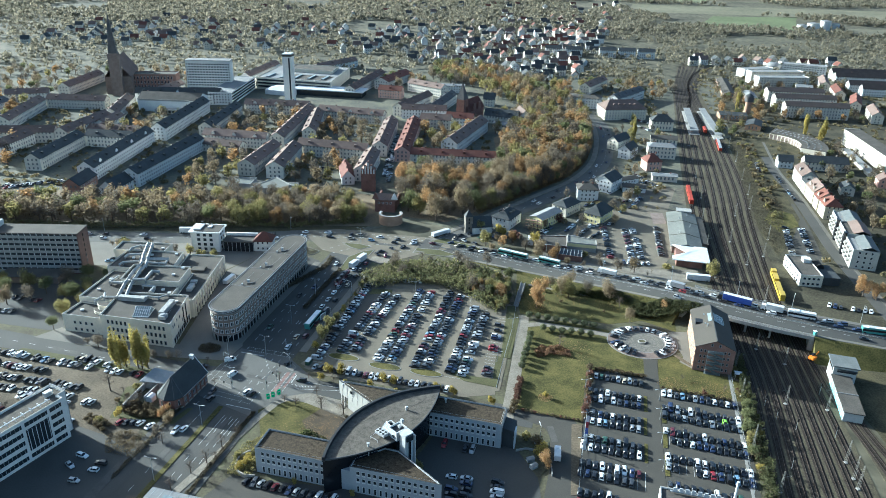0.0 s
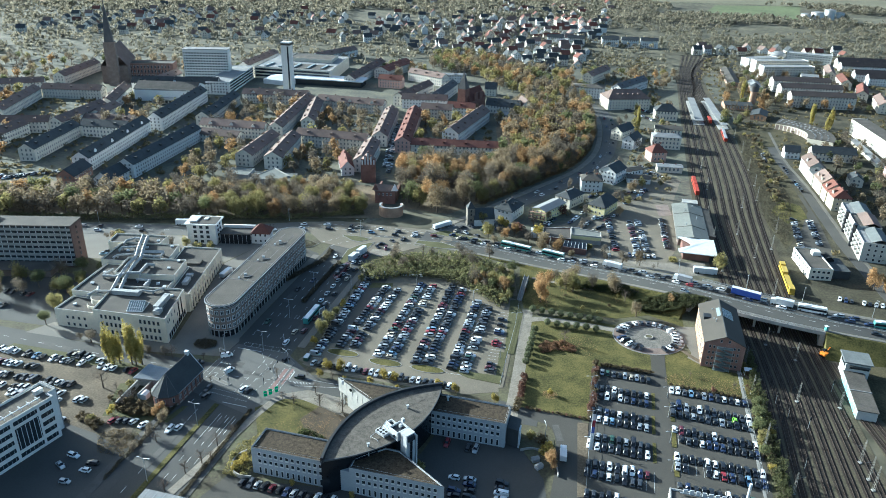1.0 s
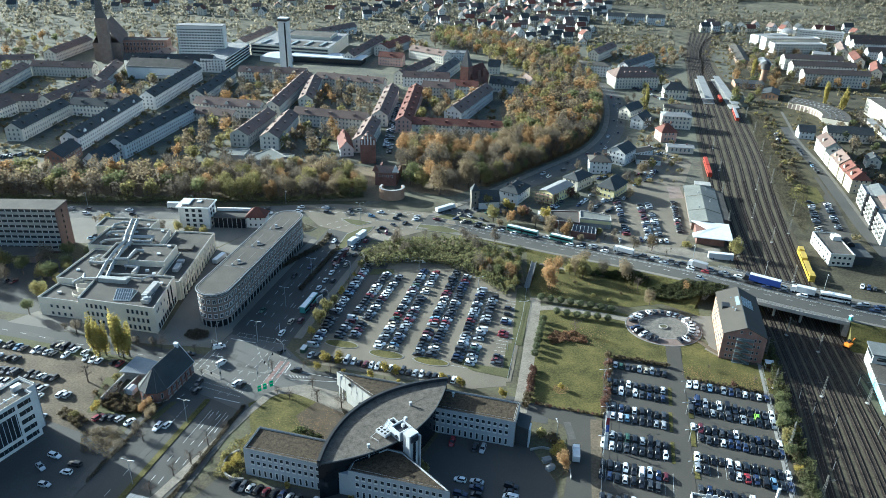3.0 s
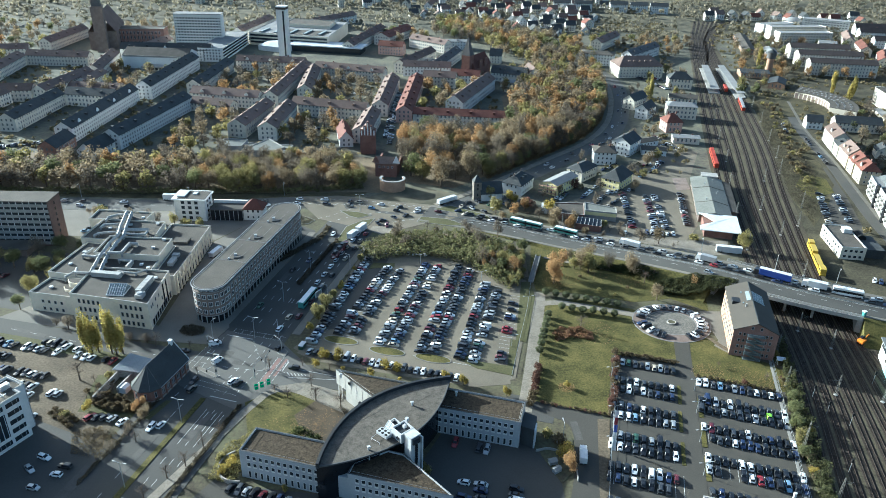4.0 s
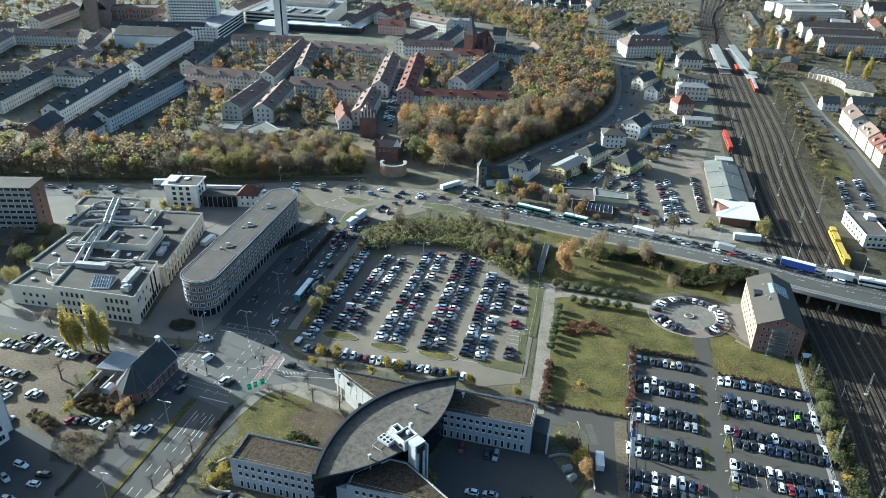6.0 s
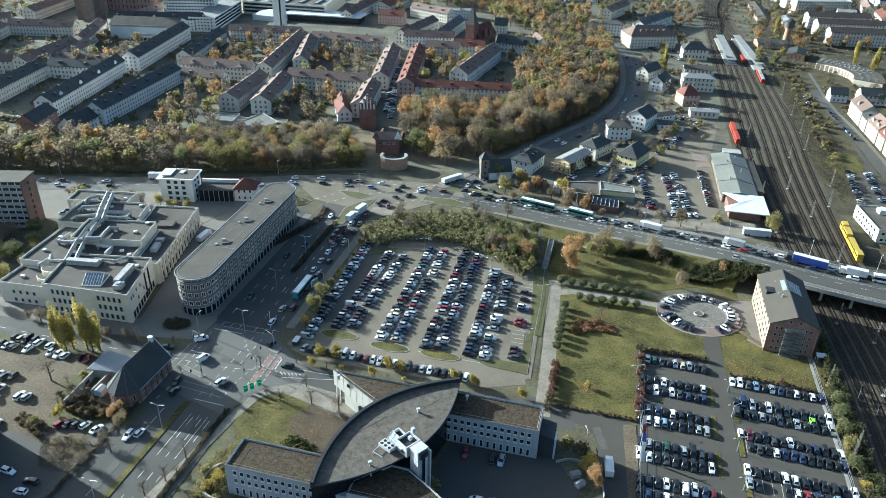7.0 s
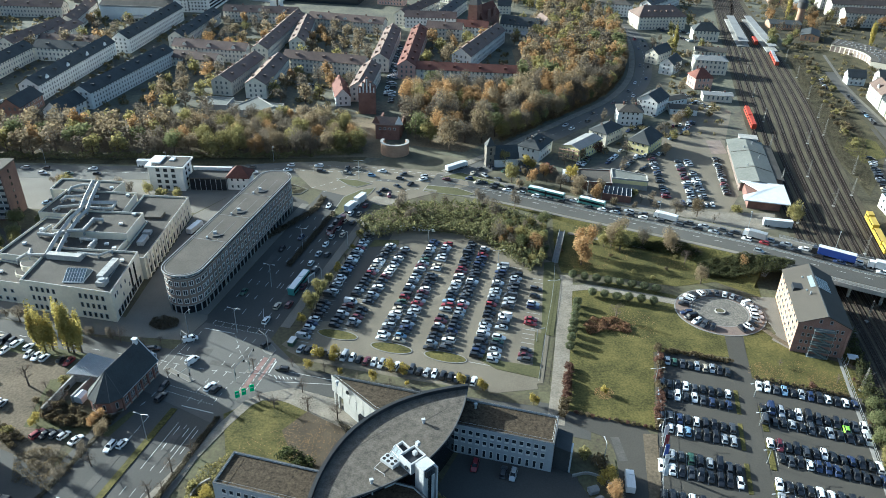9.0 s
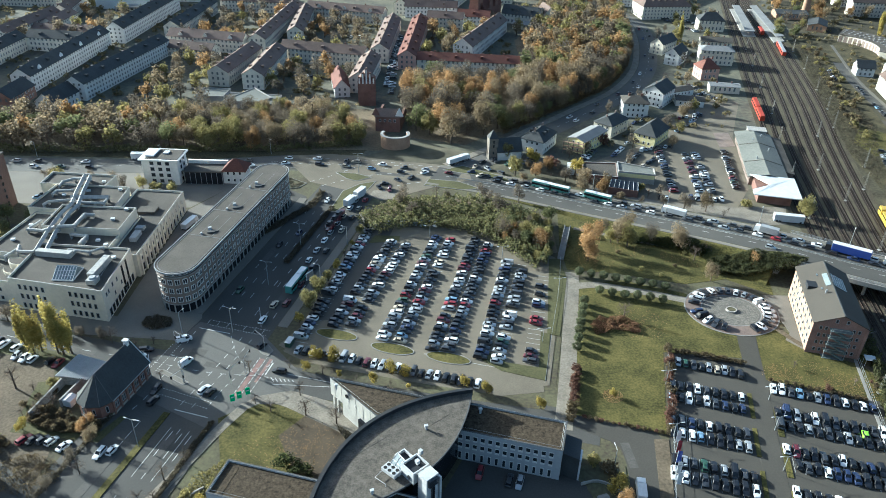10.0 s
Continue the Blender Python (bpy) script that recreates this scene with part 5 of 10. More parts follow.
DUCT = mat("duct_sheet", (0.33, 0.325, 0.31), 0.55, 0.2, 0.5, 2.0)
duct([(-145.5, 260, 12.6), (-147.5, 272, 12.8), (-147.5, 284, 14.3), (-147, 292, 14.3), (-150.5, 303, 13.4), (-154.5, 320, 12.9)], 0.85, True)
duct([(-142.2, 261, 12.6), (-144.4, 272, 12.8), (-144.6, 284, 14.3), (-144.2, 291, 14.3), (-147.6, 302, 13.4), (-151.8, 319, 12.9)], 0.85, True)
duct([(-150, 298.5, 13.5), (-143, 299, 13.5), (-136.4, 299.4, 13.5)], 1.0, True)
duct([(-136.4, 299.4, 13.2), (-136.2, 295, 13.2), (-139, 293.6, 13.9), (-146, 294, 14)], 0.55)
duct([(-152, 316.5, 12.8), (-157.5, 317.5, 12.6), (-161, 314, 12.6), (-161, 311, 12.2)], 0.6)
duct([(-153, 306, 12.9), (-159.5, 305.5, 12.7), (-160, 303, 12.4)], 0.55)
duct([(-150, 297, 13.2), (-158, 296, 12.8), (-159, 293.8, 12.6)], 0.55)
duct([(-154.5, 282, 11.8), (-156, 275.5, 11.9), (-150, 274.4, 12.2), (-146, 275, 13.4)], 0.65)
duct([(-144, 274.5, 14.1), (-138.6, 275, 14.1), (-138.6, 284, 14.1), (-135.6, 284.6, 13.6)], 0.7)
duct([(-153, 262.6, 11.6), (-156, 258.8, 10.6)], 0.5)
duct([(-153.4, 264, 11.8), (-152, 260.2, 11.9), (-146, 259.4, 12.4)], 0.6)
duct([(-133, 266.5, 12), (-133, 271.6, 12), (-139, 272.4, 12)], 0.6)
duct([(-134.4, 261, 12.6), (-127, 260.2, 12.4), (-123.6, 263.4, 12.4)], 0.45)
part("air_handler", Shape().box(-138.5 - OO[0], 258.6 - OO[1], 11.5, 13.5, 12.5, 2.4, -6).box(-133.6 - OO[0], 260.6 - OO[1], 11.5, 12.8, 3.0, 1.8, -6), DUCT, off, "long silver air handling unit")
part("air_handler", Shape().box(-133.4 - OO[0], 268.4 - OO[1], 10.4, 12.0, 1.6, 3.4, 0), DUCT, off)
ah = part("air_handler", Shape().box(-119.6 - OO[0], 250.5 - OO[1], 11.5, 13.7, 2.3, 12, -4).box(-118.6 - OO[0], 242.8 - OO[1], 11.5, 13.2, 3.0, 3.4, -4), DUCT, off, "long silver air handling unit")
for k in range(5):
    part("unit_seam", Shape().box(-119.6 - OO[0] + 0.07 * (2.4 * k - 4.8), 250.5 - OO[1] + 2.4 * k - 4.8, 11.5, 13.75, 2.36, 0.12, -4), ZINC, ah)
part("fan_cowl", Shape().tube((-118.6 - OO[0], 242.8 - OO[1], 13.2), (-118.6 - OO[0], 242.8 - OO[1], 13.7), 1.2, 1.0, 14), ZINC, ah)
part("plant_rail", Shape().tube((-116.8 - OO[0], 240.5 - OO[1], 12.6), (-117.4 - OO[0], 256.5 - OO[1], 12.6), 0.06, n=4), POLE, off)
part("air_handler", Shape().box(-118 - OO[0], 277 - OO[1], 8.6, 10.2, 2.4, 6, 0).box(-118.6 - OO[0], 283.5 - OO[1], 8.6, 9.8, 3, 2.4, 0), DUCT, off)
part("plant_frame", Shape().box(-121 - OO[0], 298 - OO[1], 8.6, 9.6, 7, 5, 0), FELT, off, "dark roof plant enclosure")
sx0, sx1 = -132.2 - OO[0], -125.6 - OO[0]
sy0, sy1, syr = 243.4 - OO[1], 251.0 - OO[1], 248.2 - OO[1]
sk = part("rooflight", Shape().add([(sx0, sy0, 11.7), (sx1, sy0, 11.7), (sx1, sy1, 11.7), (sx0, sy1, 11.7), (sx0, syr, 14.2), (sx1, syr, 14.2)], [(0, 1, 5, 4), (2, 3, 4, 5), (0, 4, 3), (1, 2, 5)]), mat("grey_rooflight_glass", (0.16, 0.19, 0.20), 0.15, 0.2, 0.4, 2.0, spec=0.6), off, "gabled glass rooflight with white bars")
part("curb", Shape().ring([(sx0 - 0.2, sy0 - 0.2), (sx1 + 0.2, sy0 - 0.2), (sx1 + 0.2, sy1 + 0.2), (sx0 - 0.2, sy1 + 0.2)], [(sx0 + 0.1, sy0 + 0.1), (sx1 - 0.1, sy0 + 0.1), (sx1 - 0.1, sy1 - 0.1), (sx0 + 0.1, sy1 - 0.1)], 11.3, 11.8), WHITE_METAL, sk)
for k in range(8):
    x_ = sx0 + (sx1 - sx0) * k / 7
    part("glazing_bar", Shape().tube((x_, sy0, 11.75), (x_, syr, 14.25), 0.11, n=4).tube((x_, syr, 14.25), (x_, sy1, 11.75), 0.11, n=4), WHITE_METAL, sk)
part("ridge_bar", Shape().tube((sx0, syr, 14.25), (sx1, syr, 14.25), 0.13, n=4), WHITE_METAL, sk)
for k in (0.33, 0.66):
    part("cross_bar", Shape().tube((sx0, sy0 + (syr - sy0) * k, 11.75 + 2.5 * k), (sx1, sy0 + (syr - sy0) * k, 11.75 + 2.5 * k), 0.07, n=4), WHITE_METAL, sk)
bay = [(-150 - OO[0] + 4.4 * math.cos(radians(a)), 258.5 - OO[1] + 4.4 * math.sin(radians(a))) for a in range(180, 361, 15)]
part("round_bay", Shape().prism(bay, 8.0, 10.4), CREAM, off, "curved cream stair wall")
part("bay_roof", Shape().prism(inset(bay, 0.3), 10.4, 10.45), FELT, off)
part("terrace_wall", Shape().prism([(x * 1.0, y - 4.0) for x, y in bay[1:-1]] + [(x, y - 3.7) for x, y in bay[1:-1][::-1]], 8.1, 9.4), CREAM, off)
for x, y, z in ((-158, 281, 10.5), (-159, 270, 10.5), (-152, 283, 10.5), (-156, 304, 11.5), (-146, 318, 10.9), (-128, 283, 12.7), (-126, 291, 12.7), (-125, 268, 10.5), (-129, 271, 10.5), (-160, 254, 8.1), (-118, 258, 11.5), (-148, 308, 11.5), (-136, 310, 11.5)):
    part("roof_dome", Shape().box(x - OO[0], y - OO[1], z, z + 0.7, 1.4, 1.2, 8), WHITE_METAL, off)

# slab block, white house, brick house, corner office
ho = thing("slab_block", "eight-storey slab with pale bands and a red brick end wall", "slab block", (-216, 312, 0))
part("wall", Shape().box(0, 0, 0, 22.6, 62, 12, 1.5), SLAB_BRICK, ho, "red brick body")
for f in range(8):
    part("spandrel", Shape().box(0.15, -6.0, 1.0 + 2.75 * f, 2.5 + 2.75 * f, 61.4, 0.5, 1.5), CONCRETE, ho, "pale concrete band")
    part("window_band", Shape().box(0.15, -5.95, 2.5 + 2.75 * f, 3.75 + 2.75 * f, 61.0, 0.35, 1.5), GLASS, ho, "continuous dark windows")
    mu = Shape()
    for k in range(20):
        mu.box(-29 + 3.05 * k, -6.2 - 0.76 + 0.08 * k * 0.98, 2.5 + 2.75 * f, 3.75 + 2.75 * f, 0.25, 0.2, 1.5)
    part("mullions", mu, WHITE, ho, kind="stuff")
part("roof", Shape().box(0, 0, 22.6, 23.2, 62.6, 12.6, 1.5), FELT, ho)
part("roof_house", Shape().box(-22, 1, 23.2, 26, 20, 9, 1.5), WHITE, ho)
for k in range(7):
    part("end_window", Shape().box(31.1, 0.6, 2.2 + 2.9 * k, 3.6 + 2.9 * k, 0.14, 1.0, 1.5), GLASS, ho)
part("podium", Shape().box(8, -12, 0, 3.4, 30, 10, 1.5), BRICK_DARK, ho)
part("podium_roof", Shape().box(8, -12, 3.4, 3.6, 30.6, 10.6, 1.5), FELT, ho)
wh = thing("white_house", "four-storey white cube house with an overhanging flat roof", "house", (-130.5, 345, 0, 0, 0, -2))
part("wall", Shape().box(0, 0, 0, 11.6, 16, 11), WHITE, wh)
part("roof", Shape().box(0, 0, 11.6, 12.2, 18, 13), WHITE, wh)
part("roof_felt", Shape().box(1, 0, 12.2, 12.35, 14.5, 11), FELT, wh)
part("roof_light", Shape().box(-4.8, 0.5, 12.3, 13.0, 4, 8), WHITE_METAL, wh)
part("roof_light", Shape().box(1.2, 1.5, 12.3, 12.9, 2.2, 3), WHITE_METAL, wh)
for a, b in (((-8, -5.5), (8, -5.5)), ((8, -5.5), (8, 5.5))):
    facade(wh, a, b, 0.9, 4, 2.8, 1.9, 1.8, 3.5, False, 1.2)
gl = thing("glass_hall", "low dark glass hall between the white houses", "hall", (-112.5, 345.5, 0, 0, 0, 0))
part("wall", Shape().box(0, 0, 0, 5.6, 17, 9), GLASS_DARK, gl)
part("roof", Shape().box(0, 0.4, 5.6, 6.0, 18, 10), FELT, gl)
part("back_wall", Shape().box(0, 5, 0, 7.6, 18, 1.2), WHITE, gl)
for k in range(8):
    part("mullion", Shape().box(-8.4 + 2.4 * k, -4.56, 0, 5.6, 0.18, 0.12), ZINC, gl)
house((-104, 346.5), (-94, 346.5), 9, 6.6, 10.4, WHITE, TILE_RED, "small white house with a red hipped tile roof", storeys=2, hip=4.2, single=True, chimneys=0)
bh = thing("brick_hall", "old brick hall with a steep dark slate roof and polygonal end", "hall", (-97.6, 204.4, 0, 0, 0, 75.5))
apse = [(-8.5, -5.2), (-11.4, -3.4), (-12.7, 0), (-11.4, 3.4), (-8.5, 5.2)]
plan = [(8.2, 5.2), (8.2, -5.2)]
part("wall", Shape().prism(ccw(plan[1:] + apse + plan[:1]), 0, 5.4).add([(x, y, z) for x in (7.8, 8.2) for y, z in ((-5.2, 5.4), (5.2, 5.4), (0, 11.4))], [(0, 2, 1), (3, 4, 5), (0, 1, 4, 3), (1, 2, 5, 4), (2, 0, 3, 5)]), BRICK, bh)
top = [(8.6, -5.7, 5.0), (8.6, 5.7, 5.0), (8.6, 0, 11.8), (-6.8, 0, 11.8)] + [(x * 1.035, y * 1.09, 5.0) for x, y in apse]
low = [(x, y, z - 0.25) for x, y, z in top]
part("roof", Shape().add(top + low, [(0, 2, 3, 4), (1, 8, 3, 2), (4, 3, 5), (5, 3, 6), (6, 3, 7), (7, 3, 8), (9, 13, 12, 11), (10, 11, 12, 17), (13, 14, 12), (14, 15, 12), (15, 16, 12), (16, 17, 12),
                                     (0, 4, 13, 9), (4, 5, 14, 13), (5, 6, 15, 14), (6, 7, 16, 15), (7, 8, 17, 16), (8, 1, 10, 17), (0, 9, 11, 2), (2, 11, 10, 1)]), SLATE, bh, "steep dark slate roof")
part("ridge_flashing", Shape().tube((8.6, 0, 11.8), (-6.8, 0, 11.8), 0.1, n=5), SLATE_PALE, bh)
for x, y in apse:
    part("hip_flashing", Shape().tube((-6.8, 0, 11.8), (x * 1.035, y * 1.09, 5.03), 0.08, n=4), SLATE_PALE, bh)
part("gutter", Shape().tube((8.6, -5.75, 4.95), (-8.6, -5.75, 4.95), 0.12, n=5).tube((8.6, 5.75, 4.95), (-8.6, 5.75, 4.95), 0.12, n=5), ZINC, bh)
part("verge", Shape().tube((8.6, -5.7, 5.05), (8.6, 0, 11.85), 0.16, n=4).tube((8.6, 5.7, 5.05), (8.6, 0, 11.85), 0.16, n=4), WHITE_METAL, bh, "pale gable edge")
part("chimney", Shape().box(7.2, 0, 11.0, 12.9, 1.0, 1.2).box(7.2, 0, 12.9, 13.1, 1.4, 1.6), WHITE_METAL, bh, "pale chimney with a cap")
for k in range(6):
    x = -7.0 + 2.9 * k
    part("buttress", Shape().box(x - 1.45, -5.35, 0, 4.6, 0.55, 0.4), BRICK, bh)
    for d in (-0.42, 0.42):
        put_window(bh, x + d, -5.23, 1.5, 0, 0.62, 2.2, False)
for (xa, ya), (xb, yb) in zip(apse[::-1], apse[-2::-1]):
    dx, dy = xb - xa, yb - ya
    put_window(bh, (xa + xb) / 2 + 0.03 * dy / 4, (ya + yb) / 2 - 0.03 * dx / 4, 1.6, math.degrees(math.atan2(dy, dx)), 0.8, 2.2, False)
part("wall_base", Shape().prism(ccw([(8.3, 5.3), (8.3, -5.3)] + [(x * 1.01, y * 1.02) for x, y in apse]), 0, 0.7), STONE, bh, "grey stone plinth")
part("annex_wall", Shape().prism([(5.6, 5.3), (-0.5, 5.3), (-2.4, 17.2), (6.4, 17.4)], 0, 3.5), STONE, bh)
part("annex_roof", Shape().prism([(6.4, 5.3), (-1.2, 5.3), (-3.2, 18.0), (7.0, 18.2)], 3.5, 3.75), ZINC, bh, "silver corrugated sheet roof")
rb = Shape()
for k in range(20):
    y = 5.7 + 0.63 * k
    rb.box(1.9 + (y - 5) * 0.015, y, 3.75, 3.85, 8.0 + (y - 5) * 0.17, 0.16, 0)
part("roof_ribs", rb, ZINC, bh, kind="stuff")
part("yard_wall", Shape().prism([(-2.6, 16.6), (-17.0, 15.6), (-17.0, 15.1), (-2.6, 16.1)], 0, 2.8), CONCRETE, bh, "pale yard wall")
part("inner_wall", Shape().prism([(-1.4, 11.2), (-10.5, 11.0), (-10.5, 10.5), (-1.4, 10.7)], 0, 2.8), CONCRETE, bh, "pale yard wall")
part("yard_floor", Shape().prism([(-1.2, 5.4), (-10, 6), (-17, 15), (-2.6, 16)], 0.03, 0.12), SOIL, bh)
part("garden_shed", Shape().box(-8.6, 9.2, 0, 2.3, 2.8, 2.6).add([(-10.2, 7.8, 2.3), (-7.0, 7.8, 2.3), (-7.0, 10.6, 2.3), (-10.2, 10.6, 2.3), (-10.2, 9.2, 2.8), (-7.0, 9.2, 2.8)], [(0, 1, 5, 4), (2, 3, 4, 5), (0, 4, 3), (1, 2, 5)]), WHITE, bh, "small white garden shed")
no0, nd = Vector((-129.0, 175.6)), Vector((-0.447, -0.894))
npd = Vector((-0.894, 0.447))
no = thing("corner_office", "white five-storey office with dark ribbon windows and a gravel roof", "office block", (no0.x, no0.y, 0))


def nuv(a, b):
    return tuple(nd * a + npd * b)


flat_block(no, [nuv(0, 0), nuv(70, 0), nuv(70, 11), nuv(-3, 11), nuv(-3, 3.0), nuv(0, 3.0)], 17.0, WHITE, ROOF_GRAVEL, 0.8)
part("end_panel", Shape().prism([nuv(-3.25, 2.9), nuv(-3.02, 2.9), nuv(-3.02, 11.1), nuv(-3.25, 11.1)], 0, 17.4), ZINC, no, "grey end wall")
dg = math.degrees(math.atan2(-nd.y, -nd.x))
for f in range(5):
    for a0, a1 in ((1.2, 5.6), (6.6, 15.0), (16.2, 27.0), (28.2, 44.0), (45.4, 66.0)):
        z = 1.4 + 3.2 * f
        if a0 == 6.6 and f in (1, 2, 3):
            continue
        p = (nd * (a0 + a1) / 2) + Vector((0.894, -0.447)) * 0.08
        wb = part("window_band", Shape().box(p.x, p.y, z, z + 1.5, a1 - a0, 0.2, dg), GLASS, no, "dark ribbon window")
        mu = Shape()
        for k in range(int((a1 - a0) / 1.5)):
            m = nd * (a0 + 0.8 + 1.5 * k) + Vector((0.894, -0.447)) * 0.2
            mu.box(m.x, m.y, z, z + 1.5, 0.1, 0.1, dg)
        part("mullions", mu, ZINC, wb, kind="stuff")
p = nd * 10.8 + Vector((0.894, -0.447)) * 0.1
big = part("glazed_bay", Shape().box(p.x, p.y, 4.4, 12.8, 8.4, 0.3, dg), GLASS, no, "tall dark glazed bay")
for k in range(6):
    m = nd * (7.0 + 1.5 * k) + Vector((0.894, -0.447)) * 0.3
    part("mullion", Shape().box(m.x, m.y, 4.4, 12.8, 0.16, 0.12, dg), WHITE_METAL, big)
for a in range(4, 60, 3):
    q_ = nd * a + npd * 3.2
    part("roof_pipe", Shape().box(q_.x, q_.y, 16.2, 17.5, 0.16, 1.8, dg), METAL, no)
q0, q1 = nd * 3 + npd * 2.6, nd * 62 + npd * 2.6
part("roof_rail", Shape().tube((q0.x, q0.y, 17.3), (q1.x, q1.y, 17.3), 0.18), METAL, no)
q0 = nd * 1 + npd * 6.5
part("roof_unit", Shape().box(q0.x, q0.y, 16.2, 18.0, 3.0, 1.6, dg), METAL, no)

# goods shed, signal box, buildings between the ring and the station
sh = thing("goods_shed", "goods shed with a grey sheet roof and white front canopy", "shed", (149.0, 371, 0, 0, 0, 77.5))
part("wall", Shape().box(9.5, 0, 0, 4.6, 56, 16), BRICK_DARK, sh)
part("roof", roof_shape(57, 17, 4.6, 6.6, 0, 0.6), SHEET, sh).location = (9.5, 0, 0)
part("side_aisle", Shape().box(14, -10.6, 0, 3.4, 44, 5), BRICK_DARK, sh)
part("aisle_roof", Shape().add([(-9, -8.2, 4.4), (37, -8.2, 4.4), (37, -13.6, 3.5), (-9, -13.6, 3.5), (-9, -8.2, 4.2), (37, -8.2, 4.2), (37, -13.6, 3.3), (-9, -13.6, 3.3)], [(0, 3, 2, 1), (4, 5, 6, 7), (0, 1, 5, 4), (1, 2, 6, 5), (2, 3, 7, 6), (3, 0, 4, 7)]), FELT, sh)
for x_, y_ in ((0, 3), (12, -4), (24, 2), (31, -3)):
    part("roof_vent", Shape().tube((x_, y_, 5.6), (x_, y_, 7.3), 0.3, n=8), ZINC, sh)
part("head_house", Shape().box(40, -2, 0, 6.4, 6, 9).box(40, -2, 6.4, 6.7, 6.6, 9.6), CONCRETE, sh)
for k in (-2, 20):
    part("roof_joint", roof_shape(0.5, 17.2, 4.72, 6.72, 0, 0.0), FELT, sh).location = (k, 0, 0)
part("front_wall", Shape().box(-27, -0.5, 0, 4.4, 20, 14), BRICK, sh)
part("front_canopy", Shape().add([(-40, -11, 5.2), (-19, -11, 5.7), (-19, 8.5, 5.7), (-29, 1, 5.7), (-35, 9, 5.3), (-40, 9, 5.2), (-40, -11, 4.8), (-19, -11, 5.3), (-19, 8.5, 5.3), (-29, 1, 5.3), (-35, 9, 4.9), (-40, 9, 4.8)],
                                 [(0, 1, 2, 3, 4, 5), (11, 10, 9, 8, 7, 6)] + [(i, i + 6, (i + 1) % 6 + 6, (i + 1) % 6) for i in range(6)]), WHITE_METAL, sh, "white sheet canopy")
for i in range(16):
    part("door", Shape().box(-16 + 3.4 * i, 8.05, 0, 3.4, 2.4, 0.2), BRICK_DARK, sh)
sg = thing("signal_box", "white signal box with a flat roof and low annex", "signal box", (172, 222, 0, 0, 0, -16))
part("wall", Shape().box(0, 4, 0, 8.2, 9, 8.5), PALE_PANEL, sg)
part("roof", Shape().box(0, 4, 8.2, 8.7, 10.6, 10), ROOF_GREY, sg)
part("window_band", Shape().box(0.6, -0.3, 5.6, 6.9, 7.2, 0.12), GLASS, sg)
part("window_band", Shape().box(-4.55, 4, 5.6, 6.9, 0.12, 7.2), GLASS, sg)
part("hood", Shape().box(0.6, -0.8, 6.9, 7.1, 7.6, 1.2), SLATE, sg)
for x in (-2.2, 0.4, 3.0):
    put_window(sg, x, -0.28, 2.9, 0, 1.1, 1.3)
part("annex_wall", Shape().box(-1.2, -14, 0, 4.0, 7, 27.5), PALE_PANEL, sg, "white annex wall with faded turquoise paint")
part("annex_roof", Shape().box(-1.2, -14, 4.0, 4.35, 7.6, 28), FELT, sg)
part("roof_joint", Shape().box(-1.2, -14.5, 4.35, 4.6, 7.8, 0.4), FELT_LIGHT, sg)
part("paint_band", Shape().box(-4.75, -14, 0.2, 3.2, 0.08, 26), mat("turquoise_paint", (0.14, 0.38, 0.41), 0.8, 0.3, 0.5, 1.2, col2=(0.26, 0.46, 0.48)), sg, "faded turquoise wall painting")
house((38.8, 386), (47.4, 401), 12, 7, 10.8, WHITE, SLATE, "white villa with a dark hipped roof", "villa", 2, 5, True, chimneys=2, dormers=2, name="villa")
house((61, 387.6), (75.3, 404.4), 9.6, 7, 8.4, YELLOW, FELT_LIGHT, "pale yellow house with a low grey sheet roof", storeys=2, single=True, chimneys=0)
house((78.6, 411), (90, 424), 11, 7, 9.8, CREAM, SLATE, "cream house with a dark roof", storeys=2, single=True, hip=4)
house((98, 398.6), (109, 413.6), 11.6, 6.5, 11.5, YELLOW, SLATE, "yellow house with a steep dark hipped roof", storeys=2, hip=4.5, single=True, chimneys=0)
house((96, 447), (110, 446), 13, 8.5, 11, WHITE, FELT, "white three-storey house with a low dark roof", storeys=3, hip=5, single=True)
house((116.5, 460), (127, 474), 13, 9, 13, WHITE, SLATE, "white house with a steep dark roof", storeys=3, single=True)
house((132, 466), (148, 464), 9, 4, 5.2, WHITE, FELT, "low white outbuilding with a flat roof", storeys=1, single=True, chimneys=0)
house((130, 478), (146, 486), 8, 4, 5.2, WHITE, FELT, "low white outbuilding with a flat roof", storeys=1, single=True, chimneys=0)
sf_ = thing("scaffold", "brown wooden scaffold before the yellow house", "scaffold", (59.6, 385.2, 0, 0, 0, -22))
for x in (-5, -2.5, 0, 2.5, 5):
    for y in (-1.2, 0):
        part("pole", Shape().tube((x, y, 0), (x, y, 7.4), 0.09, n=5), TILE_BROWN, sf_)
for z in (2.2, 4.2, 6.2):
    part("plank", Shape().box(0, -0.6, z, z + 0.15, 10.6, 1.2), BRICK_WARM, sf_)
    part("guard_rail", Shape().box(0, -1.2, z + 1.0, z + 1.1, 10.4, 0.08), TILE_BROWN, sf_)
cg = thing("chapel", "chapel with a grey stone tower and a white slate-roofed wing", "chapel", (21.5, 378.6, 0, 0, 0, 12))
part("tower", Shape().box(-3, 0, 0, 11, 4.5, 4.5), BROWN_STONE, cg)
for z in (3.0, 6.4, 8.6):
    part("tower_window", Shape().box(-3, -2.28, z, z + 1.4, 0.8, 0.12), GLASS, cg)
